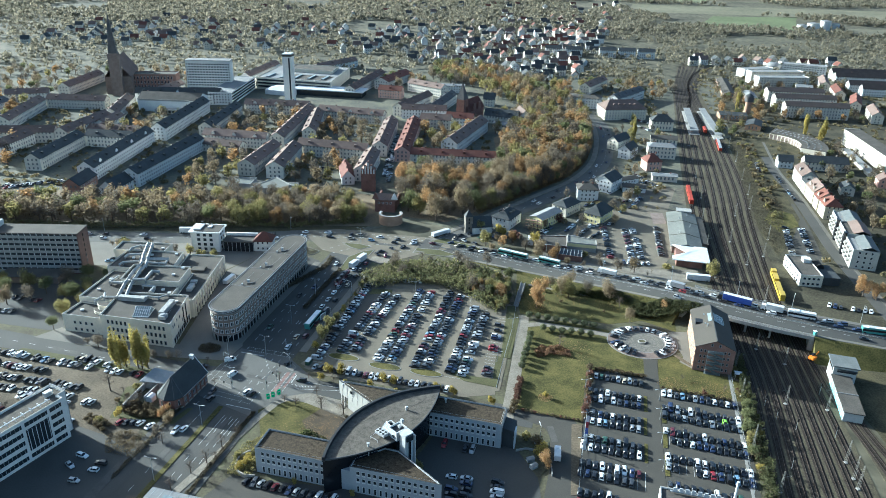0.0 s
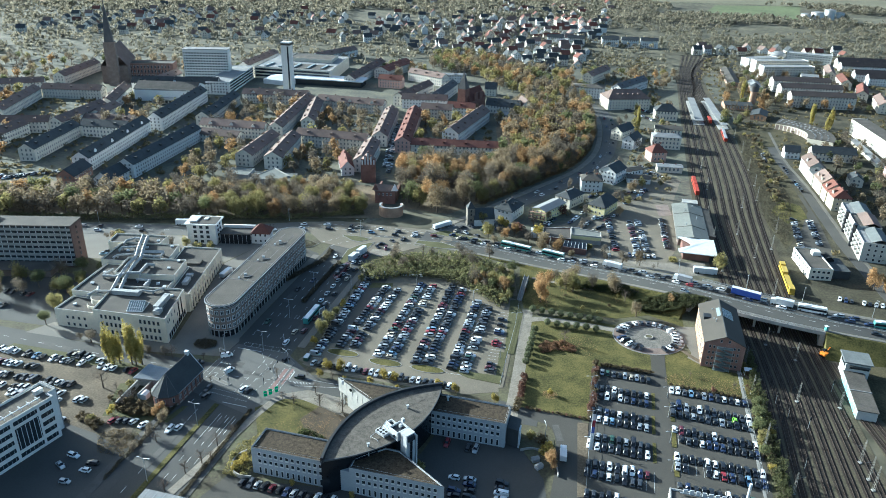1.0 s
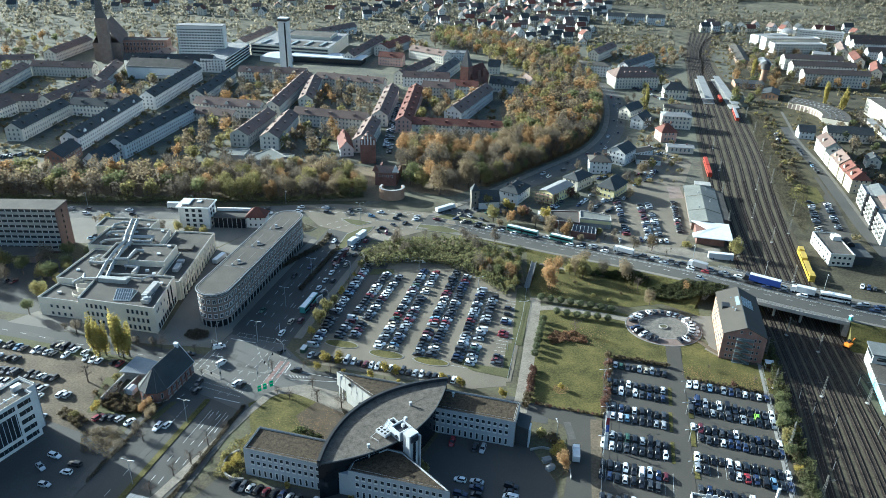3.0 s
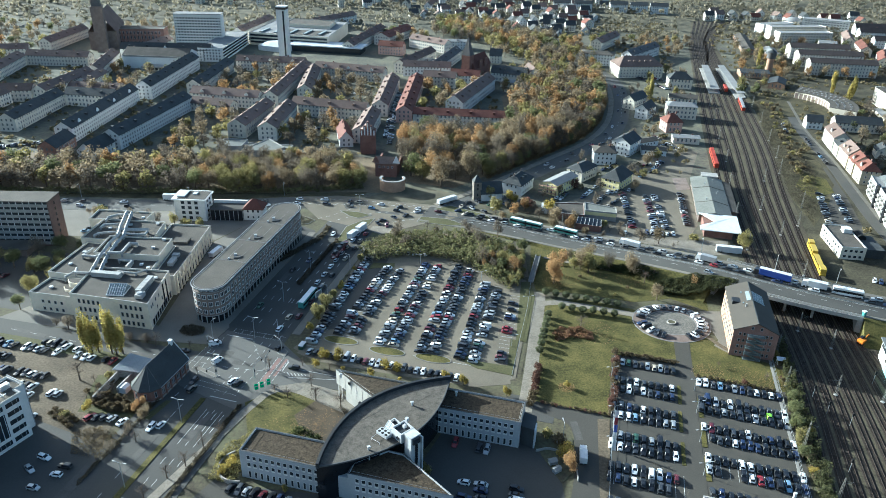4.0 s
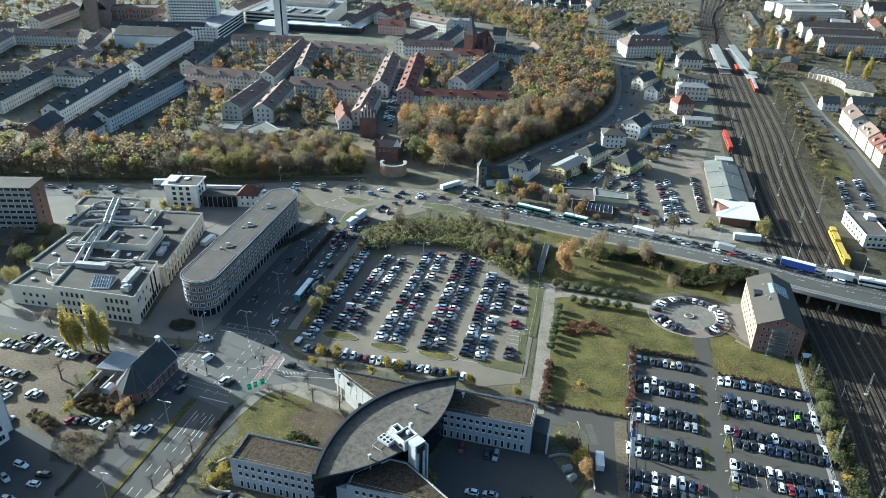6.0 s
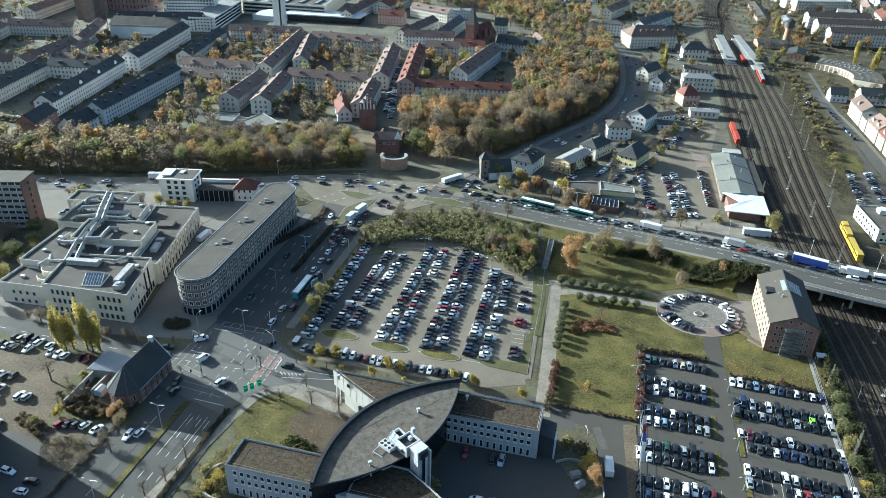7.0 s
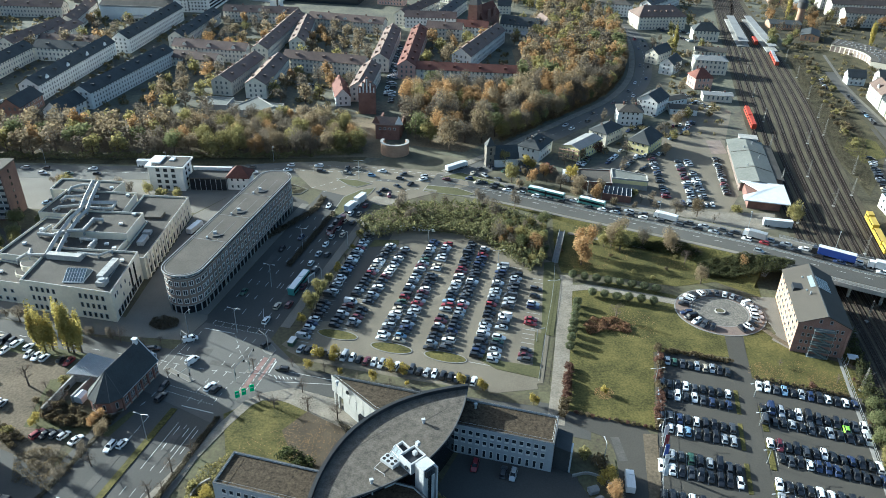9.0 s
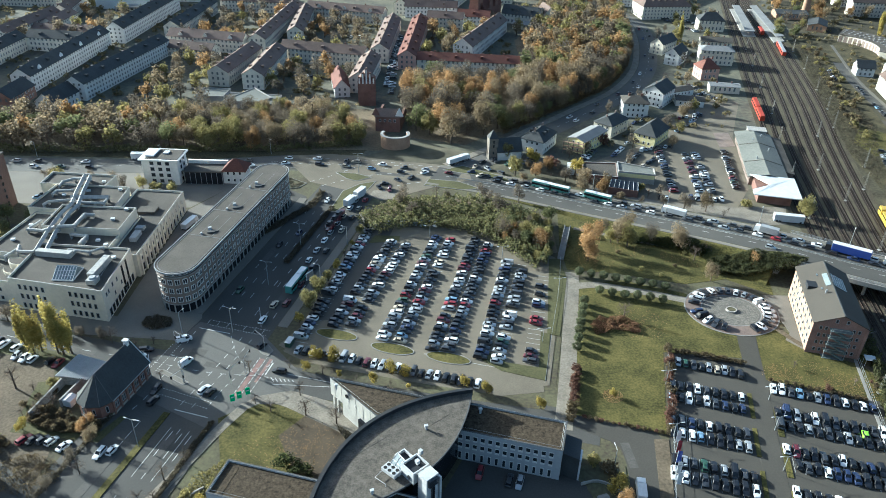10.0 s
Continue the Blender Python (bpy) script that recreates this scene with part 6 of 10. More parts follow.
part("spire", Shape().add([(-5.5, -2.5, 11), (-0.5, -2.5, 11), (-0.5, 2.5, 11), (-5.5, 2.5, 11), (-3, 0, 15)], [(0, 1, 4), (1, 2, 4), (2, 3, 4), (3, 0, 4)]), SLATE, cg)
part("nave", Shape().box(5, 1, 0, 5, 12, 9), WHITE, cg, "white rendered wing")
nr = part("nave_roof", roof_shape(12, 9, 5, 10), SLATE, cg)
nr.location = (5, 1, 0)
fb = thing("pavilion", "low flat-roofed pavilion with a pale green upper part", "pavilion", (76, 357, 0, 0, 0, -8))
flat_block(fb, [(-16, -7), (0, -7), (0, 9), (-16, 7)], 4.4, BRICK, FELT)
flat_block(fb, [(0.3, -2), (17, -3), (17, 4), (0.3, 9)], 5.2, CONCRETE, SHEET)
part("yellow_band", Shape().box(8.6, -2.62, 2.6, 4.4, 16.4, 0.2, -3.4), YELLOW, fb)
part("sun_room", Shape().box(2.5, -13, 0, 3.4, 13, 9, -8), BRICK, fb, "brick sun room")
part("glass_roof", Shape().add([(-4.6, -16.4, 3.3), (8.6, -18.4, 3.3), (9.6, -9.4, 3.6), (-3.4, -7.6, 3.6), (-3.6, -12, 5.4), (8.6, -13.8, 5.4)], [(0, 1, 5, 4), (2, 3, 4, 5), (0, 4, 3), (1, 2, 5), (3, 2, 1, 0)]), GLASS, fb, "dark glazed roof")
for k in range(7):
    part("glazing_bar", Shape().tube((-4.4 + 2.1 * k, -16.5 - 0.32 * k, 3.45), (-3.4 + 1.95 * k, -12.1 - 0.28 * k, 5.5), 0.08, n=4), ZINC, fb)
part("shed_roof", Shape().box(-20, 4, 0, 3.4, 6, 7), WHITE_METAL, fb)
for k in range(5):
    part("fence_post", Shape().box(-15.5 + 3.8 * k, -7.1, 0, 4.0, 0.3, 0.3), BRICK, fb)
gr = thing("works_building", "two-storey pale works building with a dark grey flat roof", "works building", (201.5, 327.5, 0, 0, 0, 84))
flat_block(gr, [(-13.5, -5.8), (13.5, -5.8), (13.5, 5.8), (-13.5, 5.8)], 6.6, CREAM, FELT, cap=ZINC)
facade(gr, (-13.5, 5.8), (-13.5, -5.8), 0.9, 2, 3.0, 1.6, 1.5, 2.4)
facade(gr, (13.5, 5.8), (-13.5, 5.8), 0.9, 2, 3.0, 1.6, 1.5, 3.2)
part("annex", Shape().box(-2, -11, 0, 4.6, 17, 10), SLATE, gr)
part("roof_drum", Shape().tube((1, -9, 4.6), (8, -9, 4.6), 2.4, n=14), RUBBER, gr)
part("roof_house", Shape().box(6, -3, 6.2, 8.4, 4, 4), WHITE, gr)
ROW = "row of street houses"
for p_, q_, wl_, rf_, e_, r_, gb_, hp_, lb_ in (((277, 503), (272, 478), APT_WALL, TILE_BROWN, 10, 14, 1, 0, "white end house of the row with a brown roof"),
                                           ((271.6, 476), (269.4, 465.4), APT_WALL, SLATE, 8.6, 11, 0, 0, "white row house with a grey roof"),
                                           ((269, 463.4), (265.6, 444.6), ROW_CREAM, TILE_BROWN, 9.4, 14, 2, 0, "cream row house with gables and a brown tile roof"),
                                           ((265.2, 442.6), (263, 431.6), ROW_CREAM, TILE_RED, 8.8, 13.4, 1, 0, "cream row house with one gable and a red tile roof"),
                                           ((262.6, 429.4), (260.2, 416), ROW_CREAM, TILE_RED, 9.4, 13.6, 1, 3, "cream corner house with a hipped red tile roof")):
    house(p_, q_, 11, e_, r_, wl_, rf_, lb_, "row house", 3, hp_, True, ROW, chimneys=1, dormers=1, name="row_house", gables=gb_)
apt = thing("apartment_block", "off-white four-storey apartment block with balconies and pale roofs", "apartment block", (249.5, 368.9, 0, 0, 0, 73.6))
for k in range(3):
    x = -22 + 22 * k
    flat_block(apt, [(x - 10.8, -6.5), (x + 10.8, -6.5), (x + 10.8, 7), (x - 10.8, 7)], 11.5 + (k == 1) * 1.2, APT_WALL, FELT_LIGHT if k != 1 else FELT)
    facade(apt, (x + 10.8, 7), (x - 10.8, 7), 0.9, 4, 2.8, 1.3, 1.5, 3.0)
    for f in range(1, 4):
        for d in (-6, 0, 6):
            part("balcony", Shape().box(x + d, 7.7, 2.8 * f, 2.8 * f + 1.1, 3.2, 1.4), CONCRETE, apt)
    pr = part("pitched_roof", roof_shape(20, 9, 11.9 + (k == 1) * 1.2, 13.6 + (k == 1) * 1.2, 0, 0.3), TILE_BROWN if k == 1 else ROOF_GREY, apt)
    pr.location = (x, -1.8, 0)
facade(apt, (-32.8, 7), (-32.8, -6.5), 0.9, 4, 2.8, 1.3, 1.5, 3.2)
for x in (-11, 11):
    part("stair_bay", Shape().box(x, 7.6, 0, 13.6, 2.6, 1.6), GLASS_DARK, apt, "dark glazed stair bay")
house((236, 292), (250, 284), 11, 7, 10, WHITE, SLATE, "white corner house with a dark roof", storeys=2, single=True)

# roof edges at the very foot of the view
lw_ = thing("low_hall", "low hall with a white sheet roof", "hall", (-74, 142, 0, 0, 0, -14))
part("wall", Shape().box(4, -10, 0, 5.4, 34, 18), WHITE, lw_)
part("roof", Shape().box(4, -10, 5.4, 5.8, 35, 19), FELT_LIGHT, lw_)
for k in range(12):
    part("roof_seam", Shape().box(-12 + 2.9 * k, -10, 5.8, 5.86, 0.1, 19), ZINC, lw_)
part("rooflight", Shape().box(-6, -4, 5.8, 6.4, 3, 2), GLASS_PALE, lw_)
sc = thing("sign_building", "flat-roofed building with white roof letters and a white pole", "building", (88, 140, 0, 0, 0, -14))
flat_block(sc, [(-14, -10), (14, -10), (14, 6), (-14, 6)], 7.5, WHITE, FELT)
for k in range(8):
    part("roof_letter", Shape().box(-9.5 + 1.9 * k, 4.5, 7.6, 9.3, 1.2, 0.3), WHITE_METAL, sc)
part("letter_rail", Shape().box(-3, 4.5, 7.5, 7.75, 16, 0.4), ZINC, sc)
part("pole", Shape().tube((9, 7, 0), (9, 7, 14), 0.45, n=10), WHITE_METAL, sc)

# low flat-roofed halls among the trees of the town
gh = thing("low_hall", "low hall with a pale green flat roof among trees", "hall", (-117, 448, 0))
flat_block(gh, [(-13, -8), (5, -11), (13, -2), (-1, 15)], 4.4, CONCRETE, SHEET, 0.4)
part("glazed_link", Shape().box(14, -9, 0, 3.6, 16, 4, -8), GLASS_DARK, gh)
part("link_roof", Shape().box(14, -9, 3.6, 3.9, 18, 5, -8), SHEET, gh)


# ---- old town ----
TOWN = "town blocks"


def block(p, q, wall=TOWN_WALL, roof=TILE_BROWN, depth=12, eave=9.4, ridge=13.4, lab="pale rendered town block with a long brown tile roof", **kw):
    kw = {"storeys": 3, "group": TOWN, "chimneys": max(1, int((Vector(q) - Vector(p)).length / 22)), "dormers": int((Vector(q) - Vector(p)).length / 15), "name": "town_block", **kw}
    return house(p, q, depth, eave, ridge, wall, roof, lab, "town block", **kw)


block((-251.5, 456), (-247, 558), WHITE, SLATE, lab="long white town block with a dark roof", gables=4, storeys=4, eave=10.4, ridge=14.6)
house((-248.5, 427), (-247.4, 451), 12, 7, 11.5, PINK_BRICK, SLATE, "brick town house with an arcade and a dark roof", storeys=2, chimneys=1)
block((-240, 565), (-235, 672), WHITE, SLATE, lab="long white town block with a dark roof", storeys=4, eave=11, ridge=15.4)
block((-216, 446), (-199.5, 541), WHITE, SLATE, lab="long white town block with a dark roof", storeys=4, eave=10.2, ridge=14.2)
house((-223, 424), (-219, 445), 12, 6.5, 11.5, WHITE, SLATE, "small white gabled house beside the long blocks", storeys=2, chimneys=0)
block((-205, 580), (-201, 664), roof=SLATE)
block((-198.5, 561), (-144, 551), gables=3)
block((-193.5, 543), (-161, 535), eave=6.5, ridge=10, storeys=2)
block((-194, 675), (-131, 671), gables=3)
block((-130, 664), (-137, 552))
block((-143, 476), (-135, 532), depth=13)
block((-118, 530), (-121, 472), depth=13)
block((-115, 538), (-58, 525), gables=0)
block((-54, 518), (-57, 470), depth=12)
block((-50, 534), (-47, 622))
block((-118, 657), (-55, 641), gables=3)
block((-119, 648), (-114, 574))
block((-31, 520), (-26, 624), wall=PINK_WALL, roof=TILE_RED, lab="town block with a bright red tile roof")
block((-24, 527), (44, 522), roof=TILE_RED, eave=7, ridge=10.5, lab="long low block with a red tile roof", storeys=2)
block((35, 625), (6, 546), WHITE, TILE_BROWN, depth=14, eave=10, ridge=15)
block((4, 643), (29, 639), WHITE, TILE_RED, eave=9, ridge=13)
block((-20, 634), (8, 629))
block((-44, 672), (-17, 736))
block((-40, 670), (3, 668), WHITE)
block((-12, 672), (8, 742), roof=SLATE_PALE)
block((-300, 476), (-298, 544), roof=SLATE)
block((-291, 548), (-253, 543.5), roof=SLATE)
block((-306, 582), (-261, 578), eave=6, ridge=9, storeys=2)
block((-299, 587), (-298, 622), eave=7.5, ridge=11, storeys=2)
block((-316, 551), (-307, 616))
block((-304, 620), (-316, 690))
block((-365, 551), (-322, 556))
block((-383, 583), (-394, 668))
block((-388, 675), (-330, 673))
block((-439, 690), (-402, 703))
block((-400, 728), (-397, 806))
block((-345, 500), (-340, 545))
block((-430, 560), (-424, 660), WHITE, SLATE_PALE)
block((-300, 700), (-288, 760))
block((-102, 752), (-78, 858), roof=TILE_BROWN)
block((-70, 760), (-45, 754), wall=PINK_WALL, roof=TILE_RED)
block((-72, 800), (-48, 860), roof=TILE_RED, depth=18)
block((-38, 800), (0, 770))
block((-230, 810), (-215, 900), WHITE)
block((-160, 880), (-120, 940), WHITE)
block((41.5, 661), (72, 650), roof=SLATE, eave=8, ridge=13.5, storeys=2, lab="long school building with a dark roof")
house((74, 668), (78, 648), 11, 9, 14.5, CREAM, TILE_BROWN, "cream school wing with a steep gable", "school", 3)
house((42.5, 732), (54, 730.5), 12, 8, 13.5, CREAM, SLATE, "cream town house with a dark roof beside the park", storeys=3)
block((-3, 794), (23, 794), WHITE, FELT_LIGHT, eave=8.4, ridge=9.6)
block((48, 640), (92, 632), eave=4, ridge=5.6, storeys=1, roof=FELT_LIGHT, chimneys=0, dormers=0, lab="long low building with a pale roof")
block((180, 740), (220, 790), WHITE, SLATE_PALE)
block((160, 800), (190, 850), CREAM, TILE_BROWN)
hall = thing("town_hall", "broad hall with a plain white front wall and a dark roof", "hall", (-267, 679, 0, 0, 0, -2.5))
part("wall", Shape().box(0, 0, 0, 12, 60, 26).add([(x, y, z) for x in (-30, 30) for y, z in ((-13, 12), (13, 12), (0, 16.6))], [(0, 1, 2), (3, 5, 4)]), WHITE, hall)
part("roof", roof_shape(60, 26, 12, 17, 0, 0.4), FELT, hall)
part("fascia", Shape().box(-4, -13.2, 10.6, 12, 50, 0.3), CONCRETE, hall)
part("front_annex", Shape().box(8, -18, 0, 4.5, 36, 9), CONCRETE, hall)
for k in range(9):
    part("annex_window", Shape().box(-7 + 3.8 * k, -22.55, 1.2, 3.4, 2.4, 0.12), GLASS, hall)
block((-313, 705), (-228, 708), WHITE, SLATE, depth=13, eave=11, ridge=16, storeys=4, gables=1)
brk = thing("brick_block", "long brick civic building with tall windows and a flat roof", "civic building", (-322, 775, 0, 0, 0, 6))
flat_block(brk, [(-26, -9), (26, -9), (26, 9), (-26, 9)], 17, PINK_BRICK, FELT)
facade(brk, (-26, -9), (26, -9), 2, 3, 4.8, 1.7, 3.0, 3.6)
slab = thing("slab_tower", "white eight-storey slab with rows of small windows", "tower block", (-254, 760, 0, 0, 0, 3))
part("wall", Shape().box(0, 0, 0, 35, 47, 13), WHITE, slab)
part("roof", Shape().box(0, 0, 35, 35.6, 47.6, 13.6), FELT_LIGHT, slab)
for f in range(10):
    part("window_band", Shape().box(0, -6.55, 6 + 2.75 * f, 7.3 + 2.75 * f, 45, 0.12), GLASS, slab)
    mu = Shape()
    for k in range(15):
        mu.box(-21 + 3 * k, -6.65, 6 + 2.75 * f, 7.3 + 2.75 * f, 1.0, 0.12)
    part("mullions", mu, WHITE, slab, kind="stuff")
mall = thing("department_store", "white stepped store along the wide street", "store", (-226, 745, 0, 0, 0, 88))
flat_block(mall, [(-44, -12), (44, -12), (44, 12), (-44, 12)], 13, WHITE, FELT_LIGHT)
facade(mall, (-44, 12), (-44, -12), 2, 4, 2.8, 1.6, 1.5, 3)
for f in range(4):
    part("window_band", Shape().box(0, -12.1, 2 + 2.8 * f, 3.5 + 2.8 * f, 84, 0.2), GLASS, mall)
tw2 = thing("tower_of_culture", "slim pale concrete tower above a low pale square", "tower", (-158, 712, 0, 0, 0, -8))
part("shaft", Shape().box(0, 0, 0, 52, 9, 9), WHITE, tw2)
part("crown", Shape().box(0, 0, 49, 51, 9.8, 9.8), FELT, tw2)
part("window_strip", Shape().box(2.4, -4.55, 6, 48, 1.6, 0.15), GLASS, tw2)
for x in (-3, 0, 3):
    part("aerial", Shape().tube((x, 0, 52), (x, 0, 57), 0.2), POLE, tw2)
fl = thing("culture_centre", "low flat complex with pale roofs around the tower", "centre", (-160, 820, 0, 0, 0, -8))
flat_block(fl, [(-46, -40), (42, -46), (38, 46), (-46, 52)], 13, CREAM, FELT_LIGHT)
flat_block(fl, [(-24, 4), (30, 0), (28, 34), (-24, 36)], 16, CREAM, FELT, z0=12)
for k in range(5):
    part("roof_light", Shape().box(-34 + 16 * k, -26, 12.6, 13.8, 3.0, 22, -3), GLASS_PALE, fl, "long pale roof light")
part("roof_field", Shape().box(10, -26, 12.55, 12.7, 52, 26, -3), FELT, fl)
for f in range(3):
    part("window_band", Shape().box(-2, -43.6, 2.5 + 3.5 * f, 4.4 + 3.5 * f, 86, 0.3, -3.9), GLASS, fl)
cn2 = thing("market_roof", "long white flat roof of a market hall", "market hall", (-124, 764, 0, 0, 0, -9))
part("roof", Shape().box(0, 0, 6, 7, 78, 24), WHITE_METAL, cn2)
part("wall", Shape().box(0, 0, 0, 6, 74, 20), GLASS, cn2)
part("white_roof", Shape().add([(-70, -16, 5), (-36, -22, 5), (-36, 8, 5), (-70, 8, 5), (-52, -6, 9), (-70, -16, 0), (-36, -22, 0), (-36, 8, 0), (-70, 8, 0)], [(0, 1, 4), (1, 2, 4), (2, 3, 4), (3, 0, 4), (0, 5, 6, 1), (1, 6, 7, 2), (2, 7, 8, 3), (3, 8, 5, 0)]), WHITE_METAL, cn2)
ch1 = thing("great_church", "dark brick church with a tall steep spire", "church", (-345, 735, 0, 0, 0, 105))
part("tower", Shape().box(0, 0, 0, 44, 10.5, 10.5), BRICK_DARK, ch1)
part("spire", Shape().add([(4.2 * a, 4.2 * b, 44) for a, b in ((-1, -1), (1, -1), (1, 1), (-1, 1))] + [(0, 0, 86)], [(0, 1, 4), (1, 2, 4), (2, 3, 4), (3, 0, 4)]), SLATE_PALE, ch1)
part("nave", Shape().box(36, 0, 0, 18, 58, 26), BRICK_DARK, ch1)
cr_ = part("nave_roof", roof_shape(58, 26, 18, 36), TILE_BROWN, ch1)
cr_.location = (36, 0, 0)
ch2 = thing("brick_church", "red brick church with a pointed turret", "church", (22, 655, 0, 0, 0, 60))
part("nave", Shape().box(8, 0, 0, 13, 30, 14), BRICK, ch2)
part("nave_roof", roof_shape(30, 14, 13, 22), TILE_RED, ch2).location = (8, 0, 0)
part("tower", Shape().box(-8, 0, 0, 24, 8, 8), BRICK, ch2)
part("spire", Shape().add([(-12, -4, 24), (-4, -4, 24), (-4, 4, 24), (-12, 4, 24), (-8, 0, 40)], [(0, 1, 4), (1, 2, 4), (2, 3, 4), (3, 0, 4)]), SLATE_PALE, ch2)
for d in (-5, 5):
    part("gable", Shape().box(8 + d, -7.4, 12, 19, 5, 0.8), BRICK, ch2)
gt = thing("town_gate", "medieval red brick gate with white-striped stepped gable", "town gate", (-50.4, 453, 0, 0, 0, 4))
part("tower", Shape().box(0, 0, 0, 15, 10, 9), BRICK, gt)
for k, h in enumerate((17, 19.5, 22, 19.5, 17)):
    part("gable_step", Shape().box(-4 + 2 * k, -4.2, 15, h, 1.5, 0.9), BRICK, gt)
    part("white_field", Shape().box(-4 + 2 * k, -4.7, 13, h - 0.8, 0.8, 0.12), WHITE, gt)
part("gate_roof", roof_shape(9, 9, 15, 20, 0, 0.1), TILE_BROWN, gt).rotation_euler = (0, 0, radians(90))
gf = thing("fore_gate", "red brick fore-gate with side walls and a small white gable", "town gate", (-35, 412, 0, 0, 0, -4))
part("wall", Shape().box(0, 0, 0, 9, 13, 6), BRICK, gf)
part("roof", roof_shape(13, 6, 9, 12), TILE_BROWN, gf)
for x in (-6.2, 6.2):
    part("side_wall", Shape().box(x, 12, 0, 6, 1.2, 22), BRICK, gf)
    part("gable", Shape().add([(x - 2.2, -3.2, 9), (x + 2.2, -3.2, 9), (x, -3.2, 13.5), (x - 2.2, -2.4, 9), (x + 2.2, -2.4, 9), (x, -2.4, 13.5)], [(0, 1, 2), (5, 4, 3), (0, 3, 4, 1), (1, 4, 5, 2), (2, 5, 3, 0)]), WHITE if x > 0 else BRICK, gf)
for k in range(4):
    put_window(gf, -4 + 2.6 * k, -3.05, 5.6, 0, 1.2, 1.4)
dr = thing("bastion", "round brick bastion open at the back", "bastion", (-30, 391, 0))
arc = [(7.4 * math.cos(radians(a)), 6.6 * math.sin(radians(a))) for a in range(150, 391, 12)]
arc2 = [(6.2 * math.cos(radians(a)), 5.5 * math.sin(radians(a))) for a in range(150, 391, 12)]
part("wall", Shape().prism(arc + arc2[::-1], 0, 6.2), BRICK_WARM, dr)
part("coping", Shape().prism([(1.02 * x, 1.02 * y) for x, y in arc] + [(0.98 * x, 0.98 * y) for x, y in arc2[::-1]], 6.2, 6.5), CONCRETE, dr)
sp = thing("garden_hall", "low white-edged flat garden hall among trees", "hall", (-126, 452, 0, 0, 0, -4))
flat_block(sp, [(-22, -6), (-6, -6), (-6, 8), (-22, 8)], 4.2, CONCRETE, SHEET)
flat_block(sp, [(-5.5, -2), (26, -4), (26, 3), (-5.5, 3)], 3.6, CONCRETE, SHEET)
house((-66, 462), (-72, 490), 9, 6, 11, WHITE, TILE_RED, "white house with a steep red roof by the gate", storeys=2)

# round the station
house((158, 690), (200, 696), 26, 11, 18, CREAM, TILE_BROWN, "large cream house with a red-brown mansard roof", "hotel", 4, 8, dormers=5, name="station_hotel")
house((134, 742), (166, 732), 16, 11, 13, WHITE, FELT, "white four-storey building with a flat roof", storeys=4, hip=7)
house((198, 650), (218, 648), 14, 9, 14, CREAM, SLATE, "cream station house with a dark roof", "station", 2, 6, name="station")
house((186, 600), (208, 596), 12, 5, 7, CREAM, FELT, "low flat annex of the station", storeys=1)
house((172, 556), (194, 553), 13, 10, 12, CREAM, FELT_LIGHT, "pale three-storey building by the tracks", storeys=3, hip=4)
house((160, 518), (172, 520), 12, 8, 13, PINK_WALL, TILE_RED, "house with a red hipped roof", storeys=2, hip=5)
house((150, 545), (160, 560), 10, 8, 12, WHITE, SLATE, "white gabled house by the ring road", storeys=3)
house((146, 572), (160, 588), 10, 8, 12, CREAM, SLATE, "cream gabled house by the ring road", storeys=3)
house((160, 492), (178, 490), 8, 4.5, 5.4, CREAM, FELT_LIGHT, "low building by the tracks", storeys=1)
house((272.5, 536), (283.5, 534), 10, 6, 10, WHITE, SLATE, "white house with a dark roof by the tracks", storeys=2, chimneys=0)
house((292, 532.6), (324, 527.5), 12, 7, 11, CREAM, SLATE, "long cream building with a dark roof", storeys=2)
rr = thing("round_shed", "curved locomotive shed with rows of roof lights round a turntable yard", "shed", (281, 594, 0))
for a_, b_ in ((0, 5), (5, 10), (10, 15)):
    for nm_r, r0_, r1_, z0_, z1_, mt_ in (("wall", 34, 54, 0, 5.4, CREAM), ("roof", 33.4, 54.6, 5.4, 5.9, FELT)):
        ar = [radians(-38 + 6.2 * k) for k in range(a_, b_ + 1)]
        part(nm_r, Shape().prism([(r0_ * math.cos(a), r0_ * math.sin(a)) for a in ar] + [(r1_ * math.cos(a), r1_ * math.sin(a)) for a in ar[::-1]], z0_, z1_), mt_, rr)
for k in range(15):
    a = radians(-35 + 6.2 * k)
    part("shed_door", Shape().box(33.95 * math.cos(a), 33.95 * math.sin(a), 0, 4.4, 0.2, 2.6, math.degrees(a)), BRICK_DARK, rr)
    for r_ in (39, 44, 49):
        part("roof_light", Shape().box(r_ * math.cos(a), r_ * math.sin(a), 5.9, 6.4, 1.5, 1.1, math.degrees(a)), FELT_LIGHT, rr)
sheet("turntable_yard", [(281 + 33 * math.cos(k * math.tau / 30), 594 + 33 * math.sin(k * math.tau / 30)) for k in range(30)], 0.09, ROUGH_BANK, "overgrown yard before the round shed", "yard")
gg = thing("garage_row", "long low row of garages with a pale roof", "garages", (345, 548.5, 0, 0, 0, 79))
part("wall", Shape().box(0, 0, 0, 2.7, 72, 6), CREAM, gg)
part("roof", Shape().box(0, 0, 2.7, 3.0, 72.6, 6.6), FELT_LIGHT, gg)
for p_, q_ in (((352, 716), (414, 709.5)), ((357, 754.5), (420, 750)), ((363, 790), (424, 786))):
    house(p_, q_, 14, 12.5, 16, TOWN_WALL, ESTATE_ROOF, "long pale apartment slab with a dark brown roof", "apartment block", 4, group="apartment slabs", name="apartment_slab")


